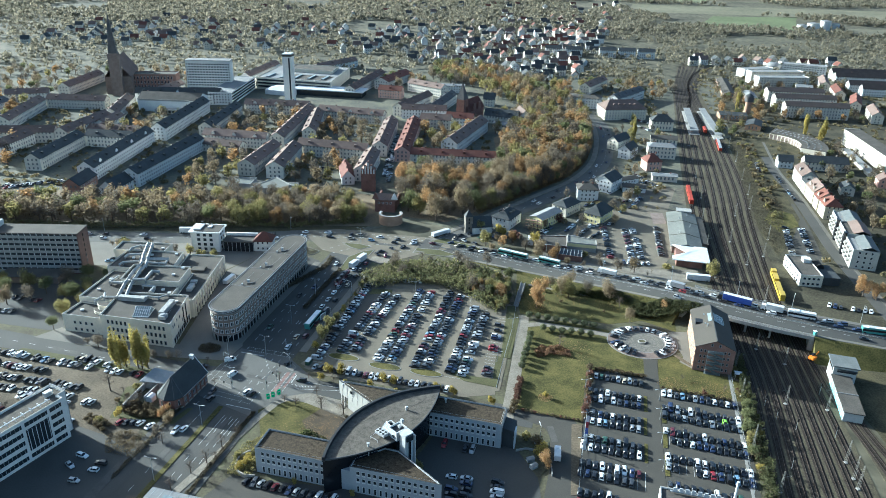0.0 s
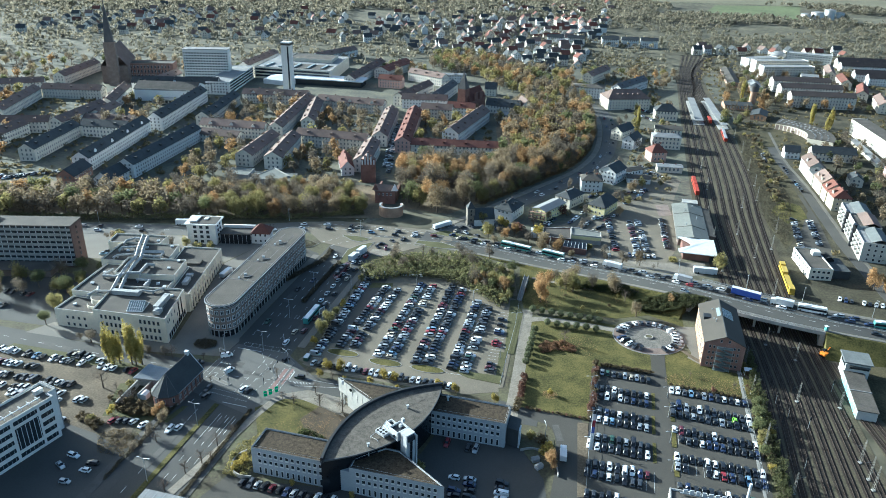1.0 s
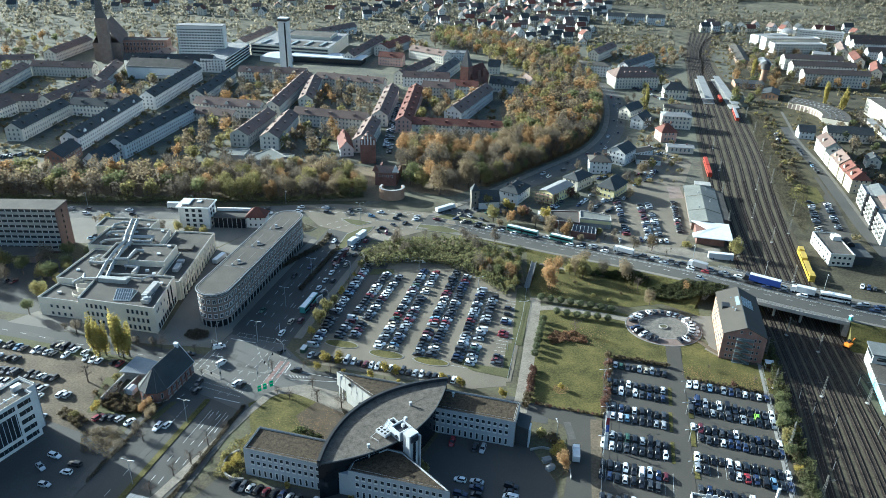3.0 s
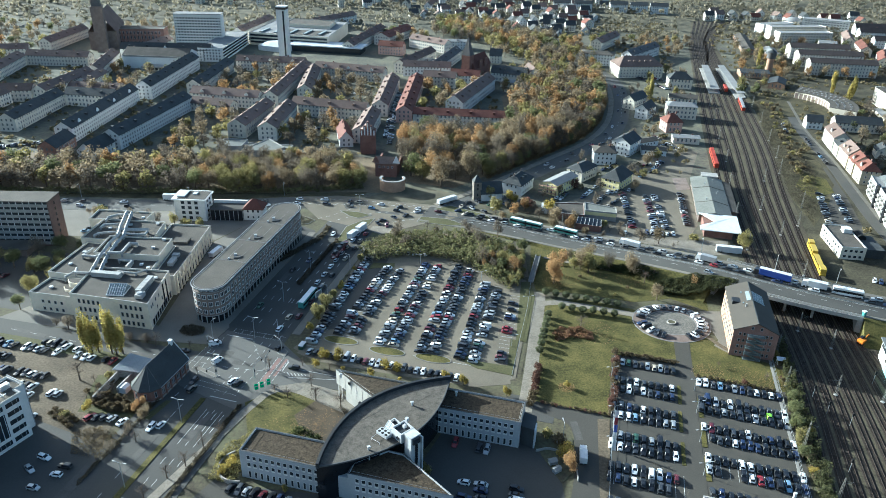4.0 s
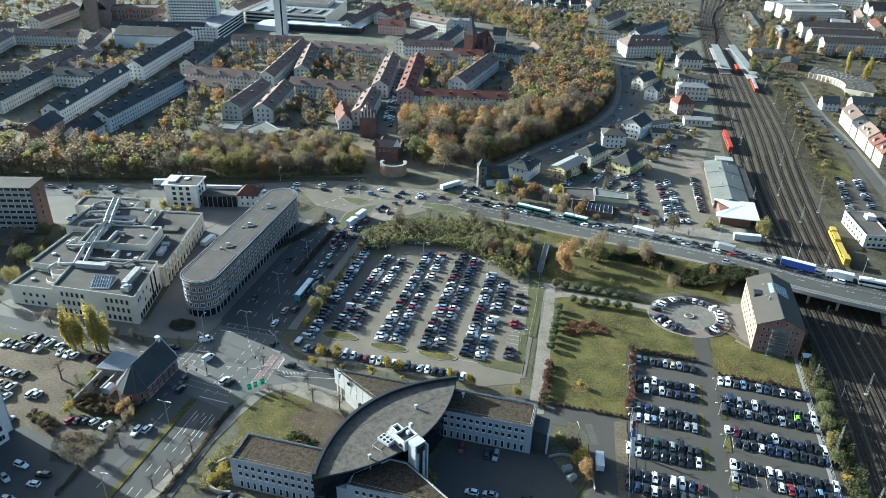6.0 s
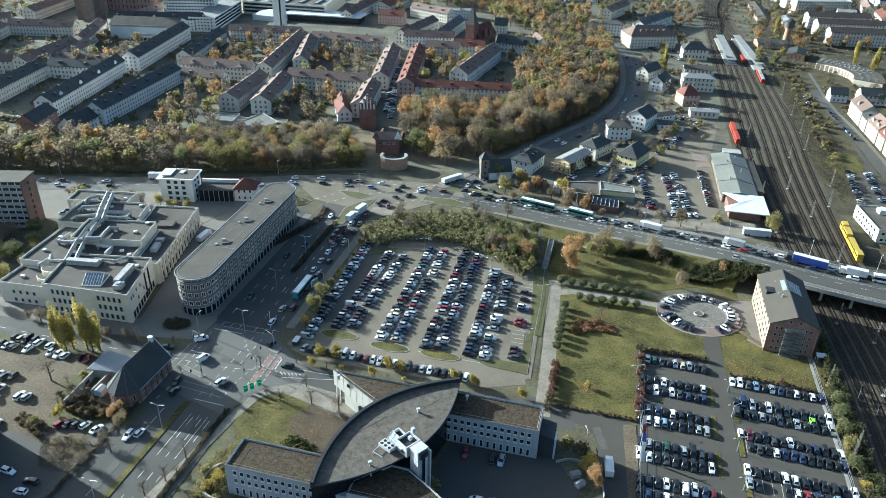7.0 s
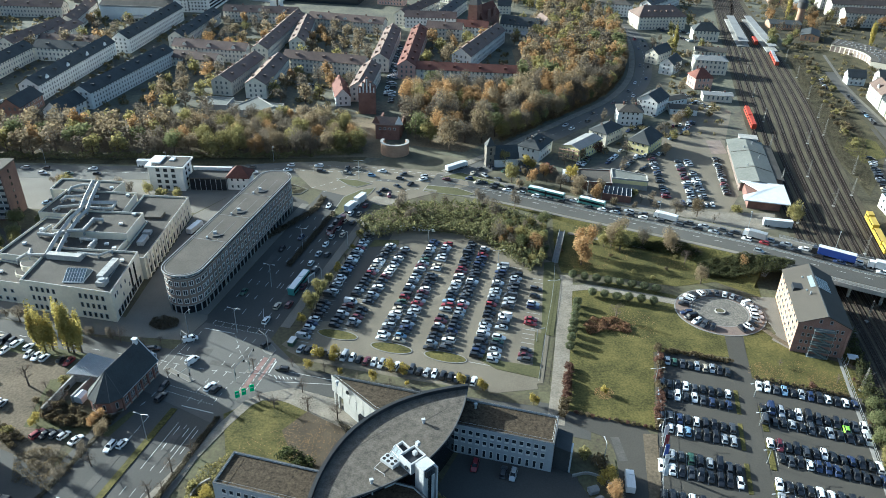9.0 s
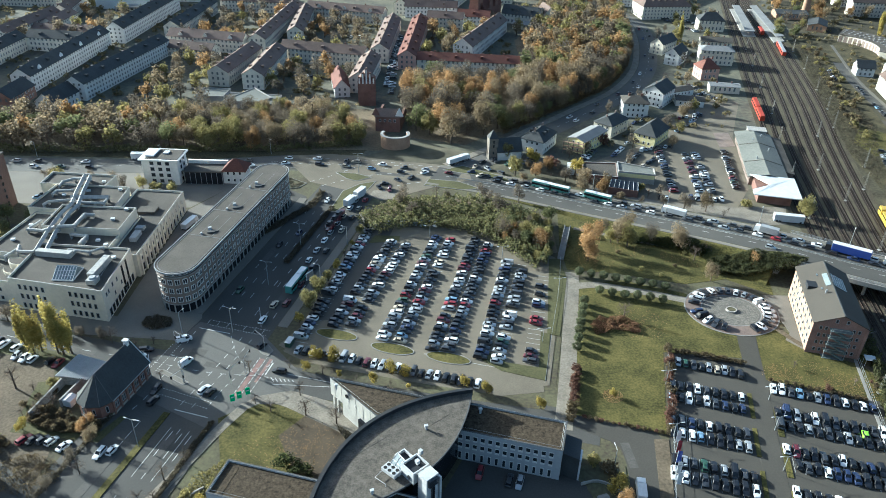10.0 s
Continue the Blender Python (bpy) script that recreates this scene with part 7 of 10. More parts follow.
def estate_slab(p, q, depth, h, wall, label, roof=FELT_LIGHT, ends=WHITE):
    """A long flat-roofed slab with plain white gable ends and rows of windows."""
    p, q = Vector(p), Vector(q)
    ln = (q - p).length
    SEGS.append((p, q, depth))
    t = thing("apartment_slab", label, "apartment block", ((p.x + q.x) / 2, (p.y + q.y) / 2, 0, 0, 0, math.degrees(math.atan2(q.y - p.y, q.x - p.x))), "apartment slabs")
    part("wall", Shape().box(0, 0, 0, h, ln - 0.8, depth), wall, t)
    part("roof", Shape().box(0, 0, h, h + 0.35, ln - 0.8, depth + 0.6), roof, t)
    for e in (-1, 1):
        part("gable_wall", Shape().box(e * (ln / 2 - 0.2), 0, 0, h + 0.8, 0.4, depth + 0.3), ends, t, "plain pale gable wall")
    n_ = int(h / 2.8)
    for f in range(n_):
        part("window_band", Shape().box(0, -depth / 2 - 0.04, 1.0 + 2.8 * f, 2.3 + 2.8 * f, ln - 3, 0.1), PANE, t)
        mu_ = Shape()
        for i in range(int(ln / 3.4)):
            mu_.box(-ln / 2 + 2.6 + 3.4 * i, -depth / 2 - 0.1, 1.0 + 2.8 * f, 2.3 + 2.8 * f, 1.5, 0.1)
        part("piers", mu_, wall, t, kind="stuff")
    return t


for p_, q_ in (((369, 611), (358, 520)), ((405, 600), (392, 520))):
    estate_slab(p_, q_, 13, 13.4, TOWN_WALL, "long cream apartment block with a low grey roof", FELT, TOWN_WALL)
estate_slab((379, 862), (442, 868), 13, 14, TOWN_WALL, "long beige slab with white end walls and a flat roof")
estate_slab((384, 900), (452, 908), 13, 14, TOWN_WALL, "long beige slab with white end walls and a flat roof")
estate_slab((388, 938), (432, 956), 14, 10, WHITE, "white slab with a pale flat roof")
estate_slab((462, 985), (512, 962), 16, 12, WHITE, "long white school building with bands of windows")
dm = thing("dome_hall", "low hall under a pale shallow dome", "hall", (455, 996, 0))
part("drum", Shape().tube((0, 0, 0), (0, 0, 5), 11, n=28), WHITE, dm)
for i in range(4):
    r0_, r1_ = 11.4 * math.cos(i * 0.38), 11.4 * math.cos((i + 1) * 0.38)
    part("dome_ring", Shape().tube((0, 0, 5 + 6 * math.sin(i * 0.38)), (0, 0, 5 + 6 * math.sin((i + 1) * 0.38)), r0_, r1_, 28), FELT_LIGHT, dm)
house((417, 838), (434, 832), 12, 9, 11, CREAM, FELT_LIGHT, "pale yellow house with a grey roof", storeys=3, chimneys=0)
for p_, q_, rf_ in (((452, 800), (466, 842), TILE_RED), ((458, 850), (478, 900), TILE_BROWN), ((440, 742), (462, 786), TILE_RED), ((436, 690), (452, 732), TILE_BROWN), ((468, 690), (482, 740), TILE_RED)):
    house(p_, q_, 11, 8.4, 12.4, CREAM, rf_, "terrace with a tiled roof", "terrace", 3, group="terraces", name="terrace")
for p_, q_ in (((500, 914), (580, 906)), ((490, 860), (570, 850)), ((494, 836), (580, 826)), ((505, 790), (580, 780)), ((510, 945), (590, 938))):
    house(p_, q_, 12, 9, 13.4, WHITE, ESTATE_ROOF, "white terrace with a dark roof and plain end walls", "terrace", 3, group="terraces", name="terrace")
for p_, q_, w_, rf_ in (((326, 800), (348, 892), 13, FELT), ((342, 770), (352, 815), 12, FELT_LIGHT), ((280, 700), (306, 697), 16, SLATE), ((296, 650), (306, 672), 14, SLATE)):
    house(p_, q_, w_, 5, 7, BRICK_WARM, rf_, "long low railway shed", "shed", 1, chimneys=0, group="railway sheds", name="railway_shed")
wt = thing("water_tower", "round brick water tower with a wide dark tank", "water tower", (318, 724, 0))
part("shaft", Shape().tube((0, 0, 0), (0, 0, 13), 3.4, 2.9, 20), BRICK_WARM, wt)
part("tank", Shape().tube((0, 0, 12.5), (0, 0, 18), 4.4, n=20), SLATE_PALE, wt)
part("roof", Shape().tube((0, 0, 18), (0, 0, 21), 4.7, 0.3, 20), SLATE, wt)
for x, y, r_, h_ in ((692, 1448, 9, 13), (716, 1452, 12, 16), (744, 1462, 10, 20), (764, 1462, 8, 15)):
    sl_ = thing("silo", "white silo of a works on the plain", "silo", (x, y, 0), "silos")
    part("drum", Shape().tube((0, 0, 0), (0, 0, h_), r_, n=20), WHITE, sl_)
    part("roof", Shape().tube((0, 0, h_), (0, 0, h_ + 2), r_ + 0.3, 0.5, 20), FELT_LIGHT, sl_)
for x, y in ((160, 1080), (190, 1076), (240, 1076), (268, 1073), (296, 1070)):
    house((x - 12, y + 1), (x + 12, y - 1), 13, 11, 14.5, WHITE, SLATE, "white town house in a row by the railway", storeys=3, group="row by the railway")
random.seed(11)
for k in range(26):
    x, y = 268 + random.uniform(0, 150), 330 + random.uniform(0, 190)
    if x < 290 or y > 500 or any((Vector((x, y)) - (p + q) / 2).length < 18 for p, q, _ in SEGS):
        continue
    a = radians(random.choice((70, 160)) + random.uniform(-6, 6))
    L = random.uniform(9, 15)
    house((x - L / 2 * math.cos(a), y - L / 2 * math.sin(a)), (x + L / 2 * math.cos(a), y + L / 2 * math.sin(a)), 9, random.uniform(4.5, 7), random.uniform(8.5, 11),
          random.choice((CREAM, TOWN_WALL, PINK_WALL, BRICK)), random.choice((SLATE, TILE_BROWN, SLATE)), "detached house with a pitched roof among gardens", storeys=2, chimneys=1, group="garden houses")

# suburb on the slope beyond the wood
SUB = []
MEADOWS = []


def near_block(x, y, d):
    """Whether a place lies within d of a house."""
    v = Vector((x, y))
    for p, q, w in SEGS:
        e = q - p
        k = max(0.0, min(1.0, (v - p).dot(e) / e.length_squared))
        if (v - p - e * k).length < d + w / 2:
            return True
    return False


for i, (poly, c_, lb_) in enumerate((([(500, 1484), (690, 1466), (800, 1716), (600, 1696)], (0.11, 0.125, 0.06), "green meadow on the plain"), ([(420, 1760), (1100, 1700), (1300, 1900), (480, 1960)], (0.14, 0.13, 0.085), "pale stubble field on the plain"),
                                   ([(-100, 2060), (700, 2040), (820, 2500), (-140, 2520)], (0.13, 0.14, 0.08), "pale green meadow on the plain"), ([(760, 1380), (1000, 1350), (1040, 1500), (800, 1520)], (0.12, 0.11, 0.075), "brown field on the plain"))):
    MEADOWS.append(poly)
    sheet("meadow_%d" % (i + 1), poly, 0.05, mat("meadow_grass_%d" % (i + 1), c_, 0.95, 0.25, 0.01, 0.1), lb_, "field")
random.seed(5)
kinds = []
for wall, roof, lab in ((WHITE, TILE_BROWN, "small white suburban house with a brown roof"), (WHITE, SLATE, "small white suburban house with a dark roof"),
                        (CREAM, TILE_RED, "small cream suburban house with a red roof"), (TOWN_WALL, SLATE, "tall rendered suburban house with a dark roof")):
    for tall in (0, 1):
        kinds.append((wall, roof, lab, tall))
first = {}
FAR_HOUSES = {}
for k in range(11000):
    x, y = random.uniform(-620, 560), random.uniform(560, 1900)
    edge = 140 + 0.28 * (y - 800)
    east = x > 285 + 0.12 * (y - 560) and y < 1050
    if (x > edge and not east) or (east and (x < 440 and y < 800 or random.random() < 0.45)) or (y < 960 and x < 60) or (y < 720 and x < 200) or (y < 1050 and x < -60) or (y < 760 and x < 130) or len(SUB) > 900 or x > 300 and y < 1010 or (y > 1330 and random.random() < 0.9) or (x < 20 and random.random() < 0.7) or (x < -520 and y < 920) or (x < -120 and random.random() < 0.6) or (y > 1500 and random.random() < 0.6):
        continue
    if any((x - a) ** 2 + (y - b) ** 2 < 17 ** 2 for a, b in SUB):
        continue
    if inside(x, y, [(-25, 850), (-25, 955), (28, 980), (80, 900), (120, 855), (148, 820), (157, 745), (150, 640), (30, 640), (20, 800)]):
        continue
    if y < 1100 and (near_block(x, y, 13) or (y < 850 and any((x - p.x) ** 2 + (y - p.y) ** 2 < 15 ** 2 for p in RING_E))):
        continue
    SUB.append((x, y))
    kd = random.randrange(len(kinds))
    m = pose(x, y, 0, 0, 0, random.choice((5, 95, 185, 275)) + random.uniform(-14, 14))
    if kd in first and len(SUB) < 90:
        copy_thing(first[kd], m)
    elif kd in first:
        for c in first[kd].children:
            if y > 1150 and c.name.startswith("glazing"):
                continue
            FAR_HOUSES.setdefault(c.data.materials[-1].name, []).append((c.data, m))
    else:
        wall, roof, lab, tall = kinds[kd]
        first[kd] = house((x - 6, y), (x + 6, y), 9.5, 5.5 + 3 * tall, 10 + 3 * tall, wall, roof, lab, storeys=2 + tall, chimneys=0, group="suburban houses")
        first[kd].matrix_basis = m


# ---- vehicles ----
def heap(name, items, label, category, kind="stuff"):
    """Many far, alike small things joined into one object: lists of (mesh, pose) by material."""
    vs, fs, ms, mats, n = [], [], [], [], 0
    for k, (mname, lst) in enumerate(items.items()):
        mats.append(bpy.data.materials[mname])
        for me, m in lst:
            co = np.empty(len(me.vertices) * 3)
            me.vertices.foreach_get("co", co)
            co = co.reshape(-1, 3) @ np.array(m.to_3x3()).T + np.array(m.translation)
            vs.append(co)
            for p in me.polygons:
                fs.append(tuple(i + n for i in p.vertices))
                ms.append(k)
            n += len(co)
    me = bpy.data.meshes.new(name)
    me.from_pydata(np.concatenate(vs).tolist(), [], fs)
    for m in mats:
        me.materials.append(m)
    me.polygons.foreach_set("material_index", ms)
    me.update()
    return tagged(new(name, me), label, category, "", kind)


def paint(name, col, rough=0.3, metal=0.0):
    m = mat(name, col, rough, 0.06, 0.5, 3.0, metal, spec=0.5)
    b = m.node_tree.nodes["Principled BSDF"]
    b.inputs["Coat Weight"].default_value, b.inputs["Coat Roughness"].default_value = 0.6, 0.08
    return m


PAINTS = {"black": (paint("black_paint", (0.012, 0.012, 0.014)), 30), "dark grey": (paint("dark_grey_paint", (0.055, 0.058, 0.065), 0.3, 0.3), 18), "silver": (paint("silver_paint", (0.40, 0.41, 0.42), 0.3, 0.4), 20),
          "white": (paint("white_paint", (0.66, 0.66, 0.655)), 19), "red": (paint("red_paint", (0.20, 0.018, 0.024)), 3), "burgundy": (paint("burgundy_paint", (0.085, 0.014, 0.02)), 3), "dark blue": (paint("dark_blue_paint", (0.02, 0.03, 0.075)), 6),
          "light blue": (paint("light_blue_paint", (0.16, 0.25, 0.36)), 1), "green": (paint("green_paint", (0.03, 0.07, 0.045)), 1), "beige": (paint("beige_paint", (0.42, 0.36, 0.27)), 3),
          "lime green": (paint("lime_paint", (0.25, 0.55, 0.04)), 0), "yellow": (paint("yellow_paint", (0.75, 0.50, 0.03)), 0)}
# length, width, height, belt, and the cabin's ends at belt and at roof
BODIES = {"hatchback": (3.95, 1.7, 1.47, 0.92, (-1.85, 0.95), (-1.5, 0.2)), "saloon": (4.5, 1.76, 1.43, 0.9, (-1.65, 1.0), (-1.0, 0.25)),
          "estate car": (4.6, 1.78, 1.48, 0.92, (-2.15, 1.0), (-1.9, 0.25)), "van": (4.9, 1.9, 1.95, 1.1, (-2.35, 1.75), (-2.25, 1.05))}
CAR_PARTS = {}


def car_meshes(body):
    """The meshes of one kind of car: shell with bonnet and roof, glazing, a wheel."""
    L, W, H, belt, (b0, b1), (r0, r1) = BODIES[body]
    h, w = L / 2, W / 2
    st = [(-h, 0.4, belt - 0.3, 0.7), (-h + 0.1, 0.3, belt - 0.12, 0.86), (-h + 0.32, 0.24, belt - 0.01, 0.95), (b0 + 0.1, 0.2, belt, 1.0), (0.0, 0.2, belt, 1.0), (b1, 0.2, belt - 0.03, 1.0), (h - 0.75, 0.2, belt - 0.12, 0.97), (h - 0.3, 0.24, belt - 0.2, 0.9), (h - 0.08, 0.3, belt - 0.3, 0.78), (h, 0.38, belt - 0.42, 0.62)]
    s, v, f = Shape(), [], []
    for x, z0, z1, k in st:
        m_ = z0 + 0.6 * (z1 - z0)
        v += [(x, -w * k, z0), (x, -w * k, m_), (x, -w * k * 0.9, z1 - 0.03), (x, 0, z1 + 0.03), (x, w * k * 0.9, z1 - 0.03), (x, w * k, m_), (x, w * k, z0)]
    for i in range(len(st) - 1):
        f += [(7 * i + k, 7 * i + 7 + k, 7 * i + 7 + (k + 1) % 7, 7 * i + (k + 1) % 7) for k in range(7)]
    f += [(6, 5, 4, 3, 2, 1, 0), tuple(7 * (len(st) - 1) + k for k in range(7))]
    s.add(v, f)
    rw = w * 0.72
    rp = [(r0 - 0.05, -rw * 0.7), (r0 + 0.25, -rw), (r1 - 0.2, -rw), (r1 + 0.05, -rw * 0.78), (r1 + 0.05, rw * 0.78), (r1 - 0.2, rw), (r0 + 0.25, rw), (r0 - 0.05, rw * 0.7)]
    s.add([(x, y, H - 0.06) for x, y in rp] + [(0.5 * (r0 + r1) + 0.8 * (x - 0.5 * (r0 + r1)), 0.62 * y, H + 0.02) for x, y in rp],
          [tuple(range(8, 16))] + [(i, (i + 1) % 8, 8 + (i + 1) % 8, 8 + i) for i in range(8)])
    for e in (-1, 1):
        for xa, xb in ((b1 - 0.04, r1), (b0 + 0.06, r0)):
            s.tube((xa, e * w * 0.9, belt - 0.02), (xb, e * rw, H - 0.05), 0.06, n=3)
        s.box(b1 - 0.25, e * (w + 0.05), belt - 0.05, belt + 0.1, 0.14, 0.2)
    gl = Shape()
    gw = w * 0.88
    gv = [(b0, -gw * 0.8, belt - 0.03), (b0 + 0.2, -gw, belt - 0.03), (b1 - 0.3, -gw, belt - 0.04), (b1, -gw * 0.8, belt - 0.06), (b1, gw * 0.8, belt - 0.06), (b1 - 0.3, gw, belt - 0.04), (b0 + 0.2, gw, belt - 0.03), (b0, gw * 0.8, belt - 0.03)]
    gl.add(gv + [(x, y, H - 0.05) for x, y in rp], [(i, (i + 1) % 8, 8 + (i + 1) % 8, 8 + i) for i in range(8)] + [tuple(range(8, 16))])
    if body == "van":
        s.prism([(b0 + 0.02, -gw - 0.01), (0.4, -gw - 0.01), (0.4, gw + 0.01), (b0 + 0.02, gw + 0.01)], belt - 0.05, H - 0.2)
    wh_ = Shape().tube((0, -0.1, 0.31), (0, 0.1, 0.31), 0.31, n=10)
    return s, gl, wh_


CAR_MASTER = {}
CAR_HEAP = {}
FAR_CARS = ("cars on the station square", "cars by the works building", "cars in the town streets", "traffic on far roads")


def car(x, y, deg, group, col=None, body=None, wheels=False, z=0.08, where="parked in the car park"):
    """A car at a place; alike ones share their meshes."""
    if col is None:
        wts = [p[1] for p in PAINTS.values()]
        if group == "cars in the eastern car park":
            wts[0], wts[1], wts[2], wts[3], wts[4], wts[5], wts[7], wts[9] = 46, 16, 9, 22, 2, 1, 3, 1
        col = random.choices(list(PAINTS), wts)[0]
    body = body or random.choices(list(BODIES), (46, 21, 29, 4))[0]
    key = (col, body, wheels, group)
    m = pose(x, y, z, 0, 0, deg)
    heaped = group in FAR_CARS or group == "cars in the main car park" and y > 244 or group == "cars on the sandy car park" and x < -142 or group == "cars in the eastern car park" and y < 152
    if key in CAR_MASTER and not heaped:
        return copy_thing(CAR_MASTER[key], m)
    if body not in CAR_PARTS:
        s, gl, wh_ = car_meshes(body)
        CAR_PARTS[body] = s, gl.mesh("car_windows", GLASS_DARK), wh_.mesh("wheel", RUBBER)
    s, gl, wh_ = CAR_PARTS[body]
    if (col, body) not in CAR_PARTS:
        CAR_PARTS[col, body] = s.mesh("car_body", PAINTS[col][0])
    if heaped:
        CAR_HEAP.setdefault(PAINTS[col][0].name, []).append((CAR_PARTS[col, body], m))
        CAR_HEAP.setdefault(GLASS_DARK.name, []).append((gl, m))
        return None
    t = thing("car", "%s %s %s" % (col, body, where), "van" if body == "van" else "car", m, group)
    part("body", CAR_PARTS[col, body], None, t)
    part("glazing", gl, None, t)
    if wheels:
        L, W = BODIES[body][:2]
        for a in (-0.3 * L, 0.31 * L):
            for b in (-W / 2 + 0.09, W / 2 - 0.09):
                part("wheel", wh_, None, t).location = (a, b, 0)
    CAR_MASTER[key] = t
    return t


def car_row(a, b, deg, group, pitch=2.45, fill=0.95, wheels=False, flip=0.3, cols=None, where="parked in the car park", z=0.08):
    """Parked cars side by side from a to b, each turned by deg."""
    a, b = Vector(a), Vector(b)
    n = max(1, int((b - a).length / pitch + 0.5))
    for i in range(n + 1):
        if random.random() > fill:
            continue
        p = a + (b - a) * (i / n)
        car(p.x + random.uniform(-0.12, 0.12), p.y + random.uniform(-0.25, 0.25), deg + random.uniform(-2.5, 2.5) + (180 if random.random() < flip else 0), group, None, None, wheels, z, where)


random.seed(21)
G1 = "cars in the main car park"
# rows run along the avenue's direction, cars stand across them
for a, b, fl in (((-49.5, 231), (-34.5, 303), 0.97), ((-40.2, 237.5), (-25.0, 293), 0.95), ((-35.0, 235.5), (-19.2, 290), 0.9), ((-23.5, 231), (-7.2, 297), 0.98), ((-17.8, 230), (-1.8, 295), 0.96),
                 ((-7.4, 226.5), (8.2, 296), 0.97), ((-2.4, 226), (13.2, 292), 0.97), ((7.7, 223), (19.6, 279), 0.98), ((12.7, 221), (24.6, 273), 0.85), ((22.4, 219), (32.4, 271), 0.5)):
    car_row(a, b, -13.5 + random.choice((0, 2)), G1, 2.5, fl, False, 0.35)
car_row((-49, 224.5), (6.5, 210.5), 76.5, G1, 2.5, 0.93, True)
car_row((-27, 308.5), (-8, 307.5), 85, G1, 2.6, 0.95)
G2 = "cars in the eastern car park"
for a, b, dbl in (((67, 223.5), (87, 218.0), 0), ((64.0, 210.0), (83.0, 204.8), 1), ((60.5, 195.3), (79.5, 190.0), 1), ((57.0, 180.0), (76.0, 174.6), 1), ((53.5, 165.6), (72.5, 160.2), 1), ((50.5, 151), (69, 146), 1),
                  ((94.5, 211.5), (120.5, 203.8), 0), ((91.5, 199.3), (118.0, 191.4), 1), ((88.3, 184.6), (115.0, 176.6), 1), ((85.0, 169.8), (111.6, 161.8), 1), ((82, 155), (108, 147), 1)):
    for k in ((-2.55, 2.55) if dbl else (0,)):
        car_row(Vector(a) + Vector((0.243, 0.97)) * k, Vector(b) + Vector((0.243, 0.97)) * k, 76.0, G2, 2.42, 0.97, False, 0.4)
car(113.2, 193.4, 76, G2, "lime green", "hatchback")
G3 = "cars round the cobbled circle"
for k in range(26):
    a = radians(-70 + k * 13.6)
    if 165 < math.degrees(a) % 360 < 185 or 245 < math.degrees(a) % 360 < 275:
        continue
    col = "white" if k in (4, 5, 6, 7, 15) else None
    car(95.5 + 12.6 * math.cos(a), 252 + 11.6 * math.sin(a), math.degrees(a), G3, col, "van" if k == 7 else None, False, 0.17, "parked at the cobbled circle")
G4 = "cars on the sandy car park"
for a, b, dg in (((-205, 234), (-168, 226), 70), ((-166, 225), (-140, 219), 70), ((-185, 222), (-160, 216.5), 70), ((-200, 217), (-172, 211.5), 70), ((-170, 211), (-140, 205), 70), ((-176, 205), (-141, 199), 70), ((-235, 246), (-208, 237), 70),
                 ((-240, 233), (-212, 226), 70), ((-230, 222), (-206, 217), 70), ((-200, 203), (-180, 198), 70), ((-160, 199), (-140, 194), 70), ((-165, 190), (-145, 185), 70), ((-150, 226.5), (-136, 222), 72), ((-134, 218), (-120, 215.4), 75)):
    car_row(a, b, dg, G4, 2.6, 0.72, False, 0.4, None, "parked on the sandy car park")
for x, y, dg, c in ((-133, 196, 75, "white"), (-130.5, 195.5, 75, "silver"), (-137, 184, 60, "white"), (-133.5, 183.5, 60, "silver"), (-144, 186, 60, "dark grey"), (-120, 165, -20, "white"), (-122, 160, -40, "silver"), (-113, 158, 170, "white"), (-117, 152.5, -10, "silver"),
                    (-112, 161.5, 170, "black"), (-114.5, 184, 60, "red"), (-112, 184, 60, "black"), (-109.5, 184, 60, "dark grey"), (-107, 183.6, 62, "silver"), (-103, 182, 62, "white"), (-130, 138, 165, "white"), (-131, 133, 165, "black")):
    car(x, y, dg, G4, c, None, True, 0.12, "parked near the offices")
G5 = "cars in the office yard"
for a, b, dg in (((-3, 152), (3, 134), 165), ((8.5, 159), (8, 145), 165), ((13.5, 158.5), (13, 145), 165), ((24, 157), (23, 145), 165), ((6, 176), (16, 173.5), 76)):
    car_row(a, b, dg, G5, 2.6, 0.85, True, 0.4, None, "parked in the shaded yard", 0.11)
car_row((-60, 154.5), (-30, 147), 72, G5, 2.5, 0.9, True, 0.4, None, "parked below the office wing", 0.07)
G6 = "cars on the station square"
for a, b, dg in (((100, 345), (104, 392), 5), ((112, 345), (117, 390), 5), ((117, 344), (122, 388), 5), ((130, 350), (138, 392), 10), ((92, 338), (116, 337), 80), ((92, 372), (99, 380), 60), ((80, 384), (90, 400), 40), ((128, 440), (142, 446), 70), ((96, 392), (112, 398), 60), ((120, 418), (132, 430), 30), ((84, 374), (92, 386), 20), ((130, 428), (140, 446), 40), ((100, 430), (110, 440), 40), ((64, 378), (72, 392), 130), ((118, 452), (126, 464), 40), ((106, 338), (122, 337), 85), ((140, 470), (152, 482), 30)):
    car_row(a, b, dg, G6, 2.7, 0.8, False, 0.4, None, "parked on the station square")
G7 = "cars by the works building"
for a, b, dg in (((209, 357), (222, 398), 160), ((220, 356), (232, 398), 160), ((200, 292), (218, 286), 60)):
    car_row(a, b, dg, G7, 2.8, 0.75, False, 0.4, None, "parked along the street")
car_row((249, 440), (260, 505), 79, G7, 6.4, 0.75, False, 0.4, None, "parked along the street")
car_row((252, 518), (258, 540), 20, G7, 2.8, 0.8, False, 0.4, None, "parked along the street")
G8 = "cars in the town streets"
